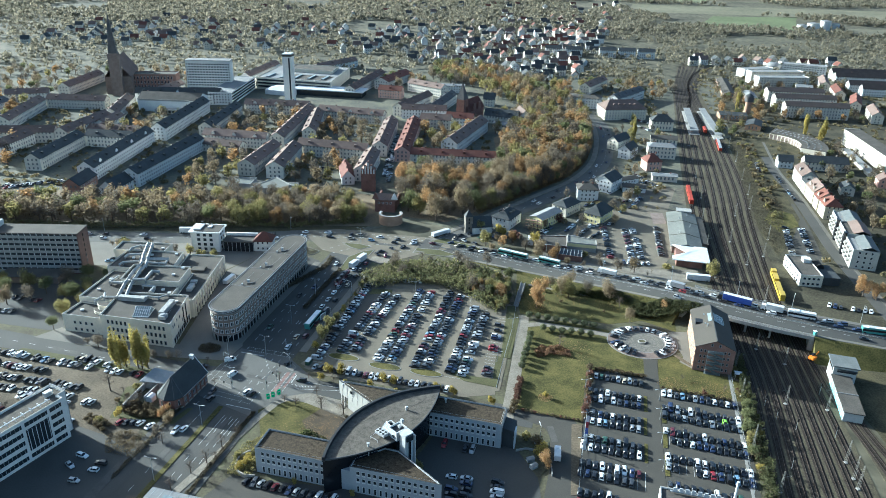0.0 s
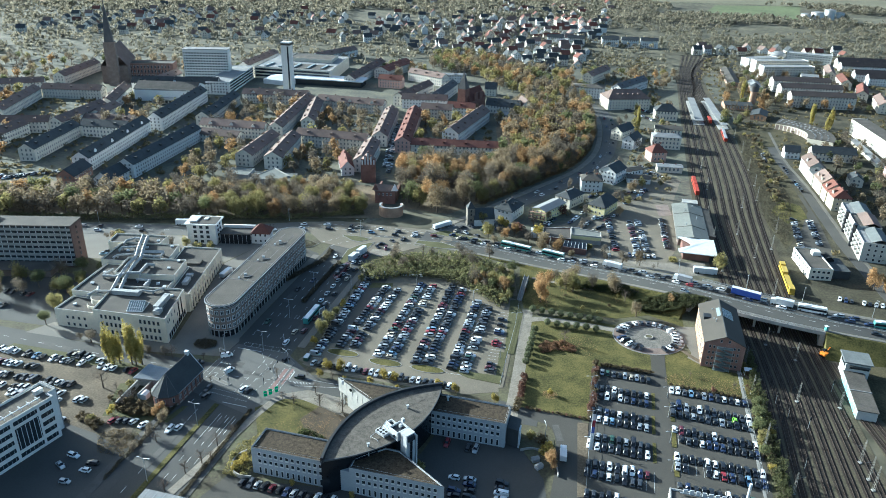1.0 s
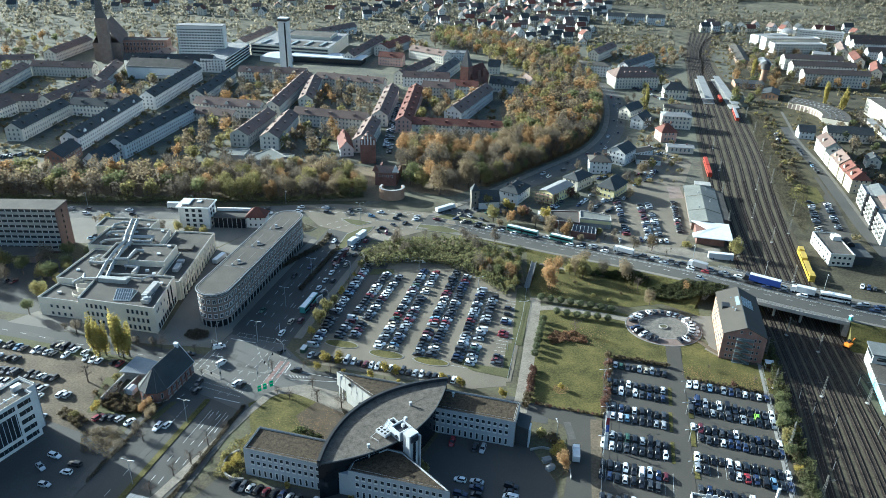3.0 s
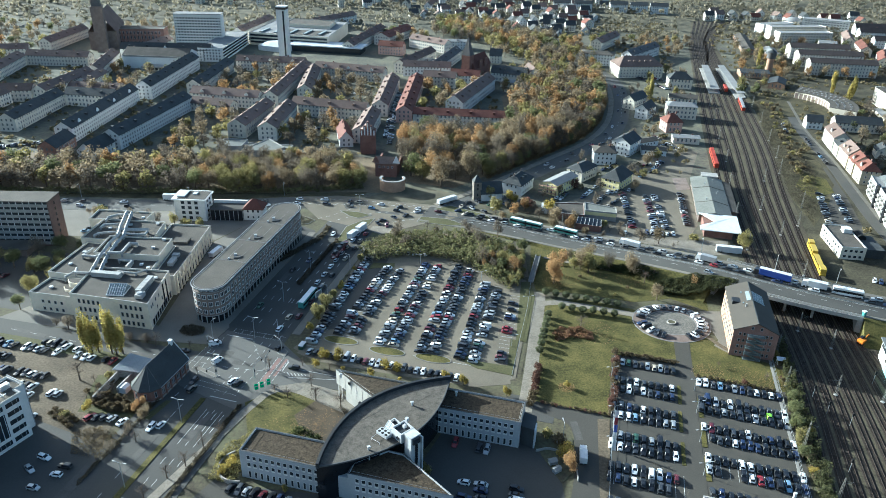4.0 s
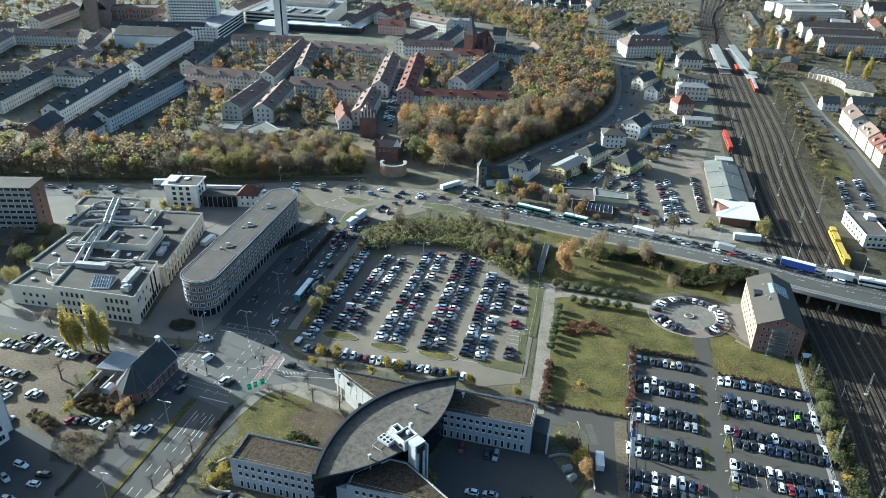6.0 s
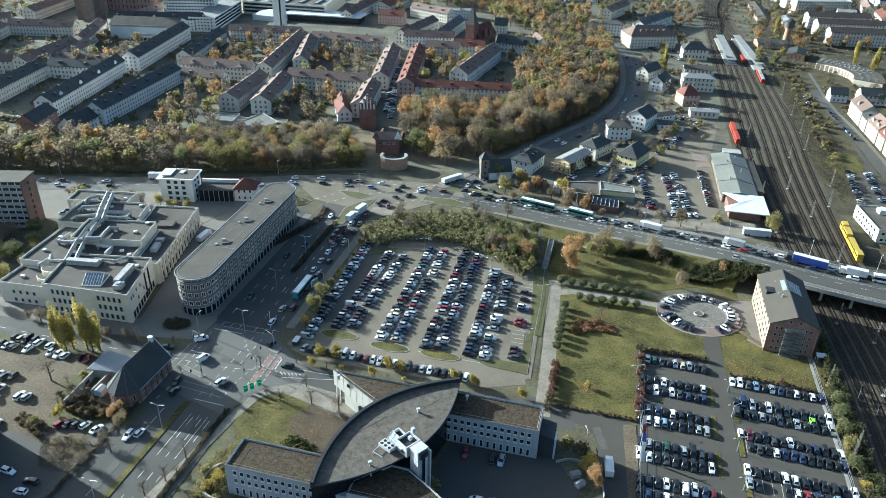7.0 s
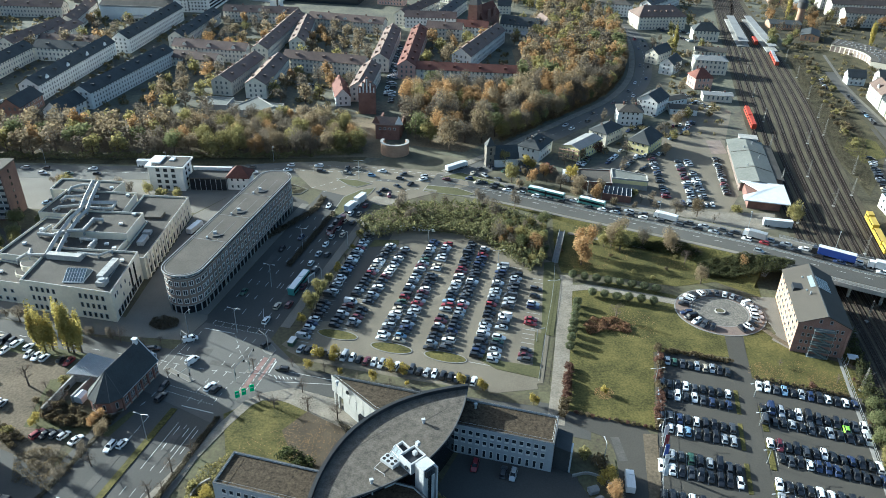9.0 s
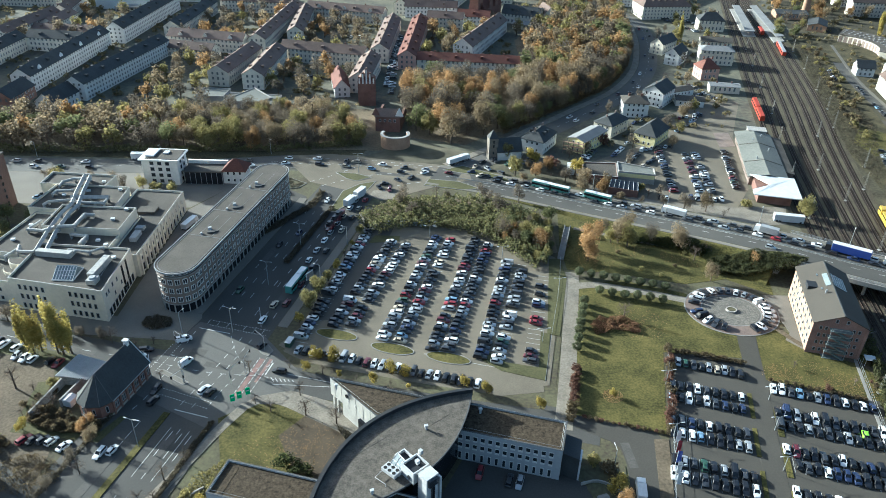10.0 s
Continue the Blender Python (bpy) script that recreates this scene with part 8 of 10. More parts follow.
for a, b, dg in (((-38, 470), (-40, 600), 2), ((-41.5, 480), (-43, 610), 2), ((-225, 470), (-212, 540), 12), ((-265, 455), (-300, 440), 80), ((-275, 450), (-305, 436), 80), ((-285, 444), (-310, 430), 80), ((-100, 500), (-70, 496), 80), ((-100, 600), (-70, 596), 80), ((15, 560), (30, 600), 20),
                 ((170, 700), (195, 640), 20), ((180, 705), (204, 660), 20), ((150, 500), (160, 470), 30), ((-180, 320), (-170, 345), 20), ((-222, 282), (-190, 276), 75), ((-230, 270), (-200, 265), 75)):
    car_row(a, b, dg, G8, 3.2, 0.7, False, 0.4, None, "parked in the street")


def queue(line, off, start, stop, gap, group, fwd, fill, where, wheels=False, z=0.1):
    """Cars one behind the other along a lane."""
    nn, run = normals(line), 0.0
    nxt = start
    for i in range(len(line) - 1):
        seg = line[i + 1] - line[i]
        while nxt < run + seg.length and nxt < stop:
            p = line[i] + seg * ((nxt - run) / seg.length) + nn[i] * off
            if random.random() < fill:
                car(p.x, p.y, math.degrees(math.atan2(seg.y, seg.x)) + (0 if fwd else 180), group, None, None, wheels, p.z + z, where)
            nxt += gap * random.uniform(0.9, 1.35)
        run += seg.length


G9 = "traffic on the avenue"
G10 = "traffic on far roads"
queue(BR, -6.4, 24, 400, 5.6, G10, False, 0.95, "queuing on the bridge road")
queue(BR, -2.9, 30, 330, 6.0, G10, False, 0.85, "queuing on the bridge road")
queue(BR, 5.0, 150, 330, 60, G10, True, 0.9, "driving over the bridge")
queue(AV, 7.4, 150, 250, 6.8, G9, True, 0.85, "queuing on the avenue", True)
queue(AV, 11.0, 150, 250, 9, G9, True, 0.6, "queuing on the avenue", True)
queue(AV, -8, 30, 240, 24, G9, False, 0.7, "driving on the avenue", True)
queue(AV, -4.5, 145, 250, 30, G9, False, 0.7, "driving on the avenue", True)
queue(RING_W, 3, 150, 470, 13, G10, True, 0.75, "driving on the ring road")
queue(RING_W, -3, 150, 470, 10, G10, False, 0.75, "queuing on the ring road")
queue(RING_E, 2.8, 8, 330, 13, G10, True, 0.75, "queuing on the ring road")
queue(RING_E, -2.8, 20, 330, 22, G10, False, 0.6, "driving on the ring road")
for x, y, dg, c, b in ((-73, 205, 66, "white", "estate car"), (-70.8, 204, 66, "black", "hatchback"), (-90, 181, 72, "white", "hatchback"), (-86, 200, 70, "black", "estate car"), (-61, 226, 60, "black", "hatchback"), (-53, 214, 170, "black", "estate car"), (-86, 228, 28, "white", "van"), (-82, 217, 60, "white", "van"), (-97, 220, -12, "white", "hatchback"), (-96, 222.6, 10, "black", "estate car")):
    car(x, y, dg, G9, c, b, True, 0.11, "driving through the junction")
for x, y in ((10, 366), (14, 372), (8, 360), (20, 374), (16, 364), (26, 370), (4, 373), (24, 378), (30, 376), (33, 381), (28, 366), (18, 381), (-26, 349), (-20, 352), (-32, 345), (-29, 339), (-34, 341), (-14, 358), (-24, 363), (-52, 368), (12, 356), (34, 372), (38, 378), (22, 360)):
    car(x, y, random.uniform(0, 360), G10, None, None, False, 0.1, "standing at the busy roundabout")


def lorry(name, label, category, x, y, z, deg, L, W, H, box, cab=None, cabcol=None, window_strip=False, joint=False):
    """A long vehicle: body on a chassis, cab, glazing and wheels."""
    t = thing(name, label, category, (x, y, z, 0, 0, deg), "large vehicles")
    c0 = -L / 2
    c1 = L / 2 - (2.2 if cab else 0)
    if joint:
        for a, b in ((c0, -0.4), (0.4, c1)):
            part("body", Shape().prism([(a, -W / 2), (b - 0.15, -W / 2), (b, -W / 2 + 0.15), (b, W / 2 - 0.15), (b - 0.15, W / 2), (a, W / 2)], 0.35, H), box, t)
        part("bellows", Shape().box(0, 0, 0.5, H - 0.1, 0.9, W - 0.3), RUBBER, t)
    else:
        part("body", Shape().prism([(c0, -W / 2), (c1 - 0.15, -W / 2), (c1, -W / 2 + 0.15), (c1, W / 2 - 0.15), (c1 - 0.15, W / 2), (c0, W / 2)], 0.9 if cab else 0.35, H), box, t)
    part("chassis", Shape().box(0, 0, 0.4, 0.9, L - 0.4, W * 0.7), RUBBER, t)
    if cab:
        cb_ = part("cab", Shape().add([(c1 + 0.15, -W / 2, 0.5), (L / 2, -W / 2, 0.5), (L / 2, -W / 2, 1.7), (L / 2 - 0.35, -W / 2 + 0.1, 2.9), (c1 + 0.15, -W / 2 + 0.1, 3.0)] + [(c1 + 0.15, W / 2, 0.5), (L / 2, W / 2, 0.5), (L / 2, W / 2, 1.7), (L / 2 - 0.35, W / 2 - 0.1, 2.9), (c1 + 0.15, W / 2 - 0.1, 3.0)],
                                      [(0, 1, 2, 3, 4), (9, 8, 7, 6, 5)] + [(i + 5, (i + 1) % 5 + 5, (i + 1) % 5, i) for i in range(5)]), cabcol, t)
        part("windscreen", Shape().box(L / 2 - 0.16, 0, 1.75, 2.6, 0.1, W - 0.4), GLASS_DARK, cb_)
    if window_strip:
        part("roof_panel", Shape().box(0, 0, H, H + 0.08, L - 0.6, W - 0.3).box(L * 0.2, 0, H + 0.08, H + 0.3, 2.4, W - 0.8), PAINTS["white"][0], t, "pale roof with a hatch")
        part("window_band", Shape().box(0, 0, 1.4, 2.4, L - 0.1, W + 0.04), GLASS_DARK, t)
    for a in (c0 + 1.2, c0 + 2.5, L / 2 - 1.2):
        for b in (-W / 2 + 0.15, W / 2 - 0.15):
            part("wheel", Shape().tube((a, b - 0.15, 0.5), (a, b + 0.15, 0.5), 0.5, n=12), RUBBER, t)
    return t


BLUE_T = paint("blue_tarpaulin", (0.02, 0.05, 0.26), 0.5)
BUS_G = paint("bus_green", (0.10, 0.27, 0.24), 0.4)


def on(line, x, off):
    i = min(range(len(line) - 1), key=lambda k: abs(line[k].x - x))
    d = line[i + 1] - line[i]
    p = line[i] + normals(line)[i] * off
    return p.x, p.y, p.z + 0.12, math.degrees(math.atan2(d.y, d.x))


def heavy(name, label, category, x, off, turn, *rest, **kw):
    px, py, pz, a = on(BR, x, off)
    return lorry(name, label, category, px, py, pz, a + turn, *rest, **kw)


lb = heavy("lorry", "lorry with a blue tarpaulin trailer and black cab", "lorry", 143, -5.6, 180, 15.5, 2.5, 3.8, BLUE_T, True, PAINTS["black"][0])
part("top", Shape().box(-1, 0, 3.8, 3.9, 13.2, 2.5), WHITE_METAL, lb, "white trailer roof")
heavy("lorry", "white box lorry crossing the bridge", "lorry", 157, -5.6, 180, 10, 2.5, 3.6, WHITE_METAL, True, PAINTS["white"][0])
heavy("bus", "white coach crossing the bridge", "bus", 169.5, -5.6, 180, 12, 2.5, 3.2, PAINTS["white"][0], window_strip=True)
heavy("bus", "pale green articulated bus on the ring road", "bus", 42, -6.0, 180, 17.5, 2.5, 3.1, BUS_G, window_strip=True, joint=True)
heavy("bus", "pale green bus waiting on the ring road", "bus", 61, -6.0, 180, 12, 2.5, 3.1, BUS_G, window_strip=True)
heavy("bus", "pale green bus at the end of the bridge road", "bus", 200, -3, 180, 12, 2.5, 3.1, BUS_G, window_strip=True)
heavy("lorry", "white tanker lorry in the queue", "lorry", 90, -6.0, 180, 10, 2.5, 3.1, WHITE_METAL, True, PAINTS["white"][0])
heavy("lorry", "grey box lorry in the queue", "lorry", 118, -6.0, 180, 9, 2.5, 3.4, ZINC, True, PAINTS["white"][0])
lorry("bus", "turquoise and white city bus on the avenue", "bus", -56.5, 262, 0.1, 76, 14, 2.5, 3.1, BUS_G, window_strip=True)
lorry("lorry", "white box lorry with a trailer turning off the avenue", "lorry", -44.8, 324.5, 0.1, 66, 8, 2.5, 3.7, WHITE_METAL, True, PAINTS["white"][0])
lorry("lorry", "white box trailer behind a lorry", "trailer", -41.6, 332, 0.1, 64, 7, 2.5, 3.7, WHITE_METAL)
lorry("lorry", "long white trailer parked below the goods shed", "trailer", 141.5, 318.5, 0.1, -10, 12, 2.5, 3.4, WHITE_METAL)
tp_ = thing("car_transporter", "dark red car transporter loaded with cars", "lorry", (-49, 307, 0.1, 0, 0, 74), "large vehicles")
part("chassis", Shape().box(0, 0, 0.5, 0.9, 15, 2.3), PAINTS["burgundy"][0], tp_)
part("cab", Shape().prism([(5.6, -1.2), (7.4, -1.2), (7.7, -0.9), (7.7, 0.9), (7.4, 1.2), (5.6, 1.2)], 0.6, 2.9), PAINTS["burgundy"][0], tp_)
part("windscreen", Shape().box(7.66, 0, 1.7, 2.6, 0.1, 2.0), GLASS_DARK, tp_)
part("upper_deck", Shape().box(-1.2, 0, 2.5, 2.65, 13, 2.4), PAINTS["burgundy"][0], tp_)
for a in (-7.4, -4.2, -1.0, 2.0, 5.0):
    for b in (-1.15, 1.15):
        part("post", Shape().box(a, b, 0.9, 3.1, 0.18, 0.14), PAINTS["burgundy"][0], tp_)
for a in (-5.2, -0.4, 3.4):
    part("loaded_car", Shape().box(a, 0, 2.75, 3.4, 3.9, 1.6).box(a - 0.2, 0, 3.4, 3.95, 2.0, 1.4), PAINTS["black"][0] if a else PAINTS["red"][0], tp_)
for a in (-5.6, -4.4, 4.8):
    for b in (-1.0, 1.0):
        part("wheel", Shape().tube((a, b - 0.15, 0.45), (a, b + 0.15, 0.45), 0.45, n=12), RUBBER, tp_)
lorry("lorry", "white tanker crossing the roundabout", "lorry", 2, 372, 0.1, 40, 13, 2.5, 3.1, WHITE_METAL, True, PAINTS["white"][0])
lorry("lorry", "small white box van on the access road", "lorry", 46, 171, 0.1, 82, 6.5, 2.3, 3.0, WHITE_METAL, True, PAINTS["white"][0])
lorry("lorry", "white trailer parked by the ring road", "trailer", -150, 366, 0.1, 2, 9, 2.5, 3.4, WHITE_METAL)
lorry("lorry", "white trailer parked beside the road", "trailer", -140, 366, 0.1, 2, 6, 2.5, 3.4, WHITE_METAL)
lorry("lorry", "silver tanker standing behind the office", "lorry", -107, 302, 0.1, 75, 9, 2.4, 3.0, METAL, True, PAINTS["white"][0])
YEL = paint("machine_yellow", (0.42, 0.29, 0.025), 0.5)
yt = thing("rail_machine", "yellow track maintenance machine standing on the rails", "rail vehicle", (181.2, 311, 0.4, 0, 0, 76), "rail vehicles")
part("frame", Shape().box(0, 0, 0.6, 1.3, 34, 2.6), YEL, yt)
for a, b, h in ((-14, 5, 3.8), (-4, 12, 3.0), (8, 8, 3.5), (15, 4, 3.9)):
    part("cabin", Shape().box(a, 0, 1.3, h, b, 2.5), YEL, yt)
    part("cab_window", Shape().box(a, 0, 2.3, 2.9, b - 1, 2.56), GLASS_DARK, yt)
for a in (-13, -10, 10, 13):
    part("wheelset", Shape().tube((a, -0.8, 0.45), (a, 0.8, 0.45), 0.45, n=12), RUBBER, yt)
for (x, y, dg, L) in ((177, 453, 78, 34), (243, 588, 76, 46), (247, 640, 78, 30)):
    tr = thing("red_train", "red regional train standing at the station", "train", (x, y, 0.4, 0, 0, dg), "rail vehicles")
    n = int(L / 17)
    for k in range(n):
        c = (k - (n - 1) / 2) * 17
        cr = part("carriage", Shape().box(c, 0, 0.7, 3.3, 16.4, 2.6), TRAIN_RED, tr)
        part("carriage_roof", Shape().box(c, 0, 3.3, 3.7, 16.0, 2.2), ZINC if L > 34 else TRAIN_RED, cr)
        part("window_band", Shape().box(c, 0, 1.9, 2.7, 14.5, 2.66), GLASS_DARK, cr)


heap("distant_cars", CAR_HEAP, "parked and queuing cars of many colours on distant roads", "car")
heap("distant_houses", FAR_HOUSES, "pale suburban houses with dark roofs in the distance", "house")


# ---- trees and hedges ----
def crown_shape(seed, rx, rz, n, leaf, lobes=7, base=0.0, hollow=0.35):
    """Many small leaf clumps gathered in uneven lobes."""
    rnd = random.Random(seed)
    cs = []
    for _ in range(lobes):
        a, e, r = rnd.uniform(0, math.tau), rnd.uniform(-0.75, 0.95), rnd.uniform(0.35, 0.62)
        cs.append((rx * r * math.cos(a), rx * r * math.sin(a), rz * 0.6 * e, rnd.uniform(0.46, 0.68)))
    if not lobes:
        cs = [(0, 0, 0, 0.95)]
    s = Shape()
    for _ in range(n):
        cx_, cy_, cz_, k = rnd.choice(cs)
        d = Vector((rnd.gauss(0, 1), rnd.gauss(0, 1), rnd.gauss(0, 1))).normalized()
        rr = k * (hollow + (1 - hollow) * rnd.random() ** 0.5) * rnd.uniform(0.8, 1.12)
        p = Vector((cx_ + d.x * rx * rr, cy_ + d.y * rx * rr, cz_ + d.z * rz * rr + base + rz))
        q = (d * 1.5 + Vector((rnd.gauss(0, 0.6), rnd.gauss(0, 0.6), rnd.gauss(0, 0.6) + 0.35))).normalized().to_track_quat("Z", "Y")
        a, b = leaf * rnd.uniform(0.6, 1.3), leaf * rnd.uniform(0.5, 1.1)
        s.add([p + q @ Vector(w) for w in ((-a, -b * 0.4, 0), (0, -b, 0.25 * a), (a, 0.1 * b, 0), (0.1 * a, b, 0.3 * a))], [(0, 1, 2, 3)])
    return s


def trunk_shape(seed, h, r, limbs, reach, twigs=0):
    """A tapered trunk with limbs; bare trees carry many twigs."""
    rnd = random.Random(seed)
    s = Shape().tube((0, 0, -0.2), (0, 0, h * 0.55), r, r * 0.7, 7).tube((0, 0, h * 0.55), (rnd.uniform(-0.3, 0.3), rnd.uniform(-0.3, 0.3), h * 0.92), r * 0.7, r * 0.2, 5)
    for i in range(limbs):
        a, z = i * 2.4 + rnd.uniform(-0.4, 0.4), h * rnd.uniform(0.32, 0.75)
        l = reach * rnd.uniform(0.6, 1.0)
        e = Vector((l * math.cos(a), l * math.sin(a), z + l * rnd.uniform(0.5, 1.0)))
        s.tube((0, 0, z), e, r * 0.38, r * 0.1, 4)
        for k in range(twigs):
            f = rnd.uniform(0.3, 1.0)
            p = Vector((0, 0, z)).lerp(e, f)
            d = Vector((rnd.gauss(0, 1), rnd.gauss(0, 1), rnd.uniform(0.1, 1.4))).normalized() * reach * rnd.uniform(0.25, 0.5)
            s.tube(p, p + d, r * 0.09, r * 0.03, 3)
    return s


L_POPLAR = leafy("poplar_leaves", (0.30, 0.252, 0.075), (0.46, 0.385, 0.125))
TREES = {  # leaves, height, crown radius, clumps, clump size, words
    "orange": (L_ORANGE, 14, 5.0, 1700, 0.37, "tall autumn tree with orange-brown leaves"),
    "brown": (L_BROWN, 14.5, 5.2, 1600, 0.36, "tall tree with sparse brown autumn leaves"),
    "olive": (L_OLIVE, 13.5, 5.2, 1700, 0.37, "broad tree with olive-yellow autumn leaves"),
    "green": (L_GREEN, 12.5, 5.0, 1700, 0.37, "broad tree still in dull green leaf"),
    "gold": (L_GOLD, 7, 2.8, 760, 0.3, "small tree in bright golden leaf"),
    "twig": (L_TWIG, 14, 4.9, 1300, 0.28, "nearly bare tree with fine grey-brown twigs"),
    "bare": (L_FINE, 8, 2.8, 260, 0.13, "bare street tree with thin twigs"),
    "poplar": (L_POPLAR, 18.5, 1.9, 1700, 0.34, "slim yellow poplar in autumn leaf"),
    "red": (L_RED, 2.6, 1.8, 300, 0.3, "low dark red autumn bush"),
    "bush": (L_OLIVE, 3.2, 2.2, 300, 0.36, "rounded olive-green autumn bush"),
    "dark_bush": (L_DARK, 3.2, 2.4, 420, 0.32, "rounded dark green evergreen bush"),
    "dull_bush": (L_HEDGE, 2.6, 2.0, 280, 0.32, "low brown autumn bush"),
    "topiary": (L_TOPIARY, 3.3, 1.6, 460, 0.24, "small clipped round tree beside the path")}
TREE_MASTER = {}
FAR_TREES = {}
HEDGES = {}
JOINED = ("courtyard trees", "garden trees", "trees near the station", "far side of the wood", "scrub by the tracks")


def tree(kind, x, y, s=1.0, group="", z=0.05):
    """A tree of a kind; alike ones share their meshes in two variants."""
    leaves, h, r, n, lf, words = TREES[kind]
    var = random.randrange(3)
    if group == "trees of the town belt" and x < -150:
        group = "courtyard trees"
    key = (kind, var, group)
    m = pose(x, y, z, 0, 0, random.uniform(0, 360)) @ Matrix.Diagonal((s * random.uniform(0.92, 1.1), s, s * random.uniform(0.9, 1.12), 1))
    if key in TREE_MASTER and group not in JOINED:
        return copy_thing(TREE_MASTER[key], m)
    far = group in JOINED
    mk_ = (kind, var, "far" if far else "near")
    if far:
        n, lf = int(n * 0.16), lf * 2.15
    if mk_ not in TREE_MASTER:
        seed = 100 * list(TREES).index(kind) + var
        low = kind in ("red", "bush", "dull_bush")
        rz = (h * 0.5 if low else h * 0.497 if kind == "poplar" else r * 0.5 if kind == "topiary" else h * 0.45) * (1.1 if kind == "topiary" else 1)
        if kind == "topiary":
            rz = 1.4
        base = 0.0 if low else h - 2 * rz
        crown = crown_shape(seed, r, rz, n, lf, 9 if kind == "poplar" else 0 if kind == "topiary" else 8, base, 0.8 if kind == "topiary" else 0.35)
        trunk = trunk_shape(seed, h * (0.5 if low else 0.85), 0.05 if low else 0.3 if kind == "poplar" else 0.03 * h if h > 5 else 0.1, 3 if low else 7, r * 0.75, (22 if kind == "bare" else 9 if kind == "twig" else 0) // (3 if far else 1))
        TREE_MASTER[mk_] = trunk.mesh("trunk", BARK), crown.mesh("crown", leaves)
    a, b = TREE_MASTER[mk_]
    if group in JOINED or "hedge" in group or "bushes" in group:
        into = FAR_TREES if group in JOINED else HEDGES.setdefault(group, {})
        into.setdefault("bark", []).append((a, m))
        into.setdefault(leaves.name, []).append((b, m))
        return None
    t = thing("bush" if kind in ("red", "bush", "dull_bush") else "tree", words, "bush" if kind in ("red", "bush", "dull_bush") else "tree", m, group)
    part("trunk", a, None, t)
    part("crown", b, None, t)
    TREE_MASTER[key] = t
    return t


def grove(poly, gap, kinds, group, lo=0.8, hi=1.15, tries=4000, most=400):
    xs, ys = [p[0] for p in poly], [p[1] for p in poly]
    put = []
    for _ in range(tries):
        x, y = random.uniform(min(xs), max(xs)), random.uniform(min(ys), max(ys))
        if len(put) < most and inside(x, y, poly) and all((x - a) ** 2 + (y - b) ** 2 > gap * gap for a, b in put):
            put.append((x, y))
            tree(random.choices(list(kinds), list(kinds.values()))[0], x, y, random.uniform(lo, hi), "far side of the wood" if group == "trees of the wood" and y > 505 else group)


random.seed(31)
MIX = {"orange": 5, "brown": 6, "olive": 4, "green": 2, "twig": 8}
grove([(-22, 402), (2, 392), (26, 417), (56, 450), (88, 486), (110, 526), (125, 568), (135, 624), (138, 660), (96, 664), (62, 622), (50, 560), (48, 500), (-26, 486), (-30, 450)], 8.0, MIX, "trees of the wood", 0.95, 1.22, most=250)
grove([(-330, 372), (-200, 374), (-90, 382), (-46, 392), (-60, 434), (-120, 424), (-190, 414), (-330, 408)], 6.6, {"olive": 6, "green": 2, "brown": 6, "twig": 7, "orange": 2}, "trees of the town belt", 0.8, 1.08, 6000, 185)
grove([(-36, 309), (-28, 325), (6, 331), (36, 319), (34, 286), (20, 296), (4, 306)], 6.5, {"bare": 3, "twig": 1}, "bare trees in the thicket", 0.55, 0.85, most=26)
grove([(18, 297), (30, 280), (37, 284), (39, 312), (16, 320)], 4.0, {"olive": 5, "green": 4, "twig": 2, "orange": 1}, "trees behind the car park", 0.48, 0.7, most=34)
for poly in ([(-196, 560), (-140, 555), (-136, 660), (-190, 664)], [(-110, 548), (-62, 538), (-56, 630), (-112, 640)], [(-20, 540), (10, 545), (26, 620), (-18, 622)], [(-185, 430), (-140, 436), (-148, 475), (-150, 530), (-185, 535)], [(-330, 560), (-250, 560), (-244, 660), (-300, 680)],
             [(-420, 480), (-320, 470), (-330, 545), (-420, 545)], [(-420, 600), (-400, 600), (-410, 680), (-440, 680)], [(-112, 460), (-64, 465), (-62, 512), (-112, 515)], [(60, 560), (110, 660), (60, 700), (40, 640)]):
    grove(poly, 12, {"twig": 4, "brown": 4, "orange": 2, "olive": 2}, "courtyard trees", 0.7, 1.0, 300, 22)
grove([(208, 400), (234, 478), (264, 598), (278, 600), (247, 480), (218, 402)], 6, {"dull_bush": 4, "bush": 3}, "scrub by the tracks", 0.7, 1.2, most=30)
grove([(270, 320), (420, 320), (470, 650), (300, 560), (275, 440)], 10, {"twig": 5, "brown": 4, "olive": 2, "green": 2}, "garden trees", 0.5, 0.85, most=150)
grove([(111, 153), (115, 153), (127, 203), (135, 240), (131, 236), (121, 196)], 2.5, {"bush": 2, "dull_bush": 6}, "bushes along the railway fence", 0.5, 0.9, most=14)
grove([(-172, 246), (-182, 300), (-168, 300), (-166, 262)], 8, {"olive": 4, "green": 3}, "trees beside the office", 0.6, 0.8, most=8)
grove([(26, 354), (56, 340), (92, 326), (122, 317), (124, 324), (96, 333), (64, 352), (34, 376)], 6, {"brown": 3, "orange": 3, "twig": 5, "bare": 3, "olive": 1}, "trees above the bridge road", 0.5, 0.75, most=24)
for k, p in enumerate(p for p in RING_E if 402 < p.y < 640):

    n_ = normals(RING_E)[RING_E.index(p)]
    q = p + n_ * random.uniform(-18.5, -15.5)
    tree(random.choices(list(MIX), list(MIX.values()))[0], q.x, q.y, random.uniform(0.75, 1.05), "trees along the edge of the wood")
grove([(-215, 196), (-165, 184), (-150, 190), (-158, 200), (-210, 216)], 5.5, {"bush": 5, "olive": 2}, "willows on the sandy car park", 1.0, 1.3, most=10)
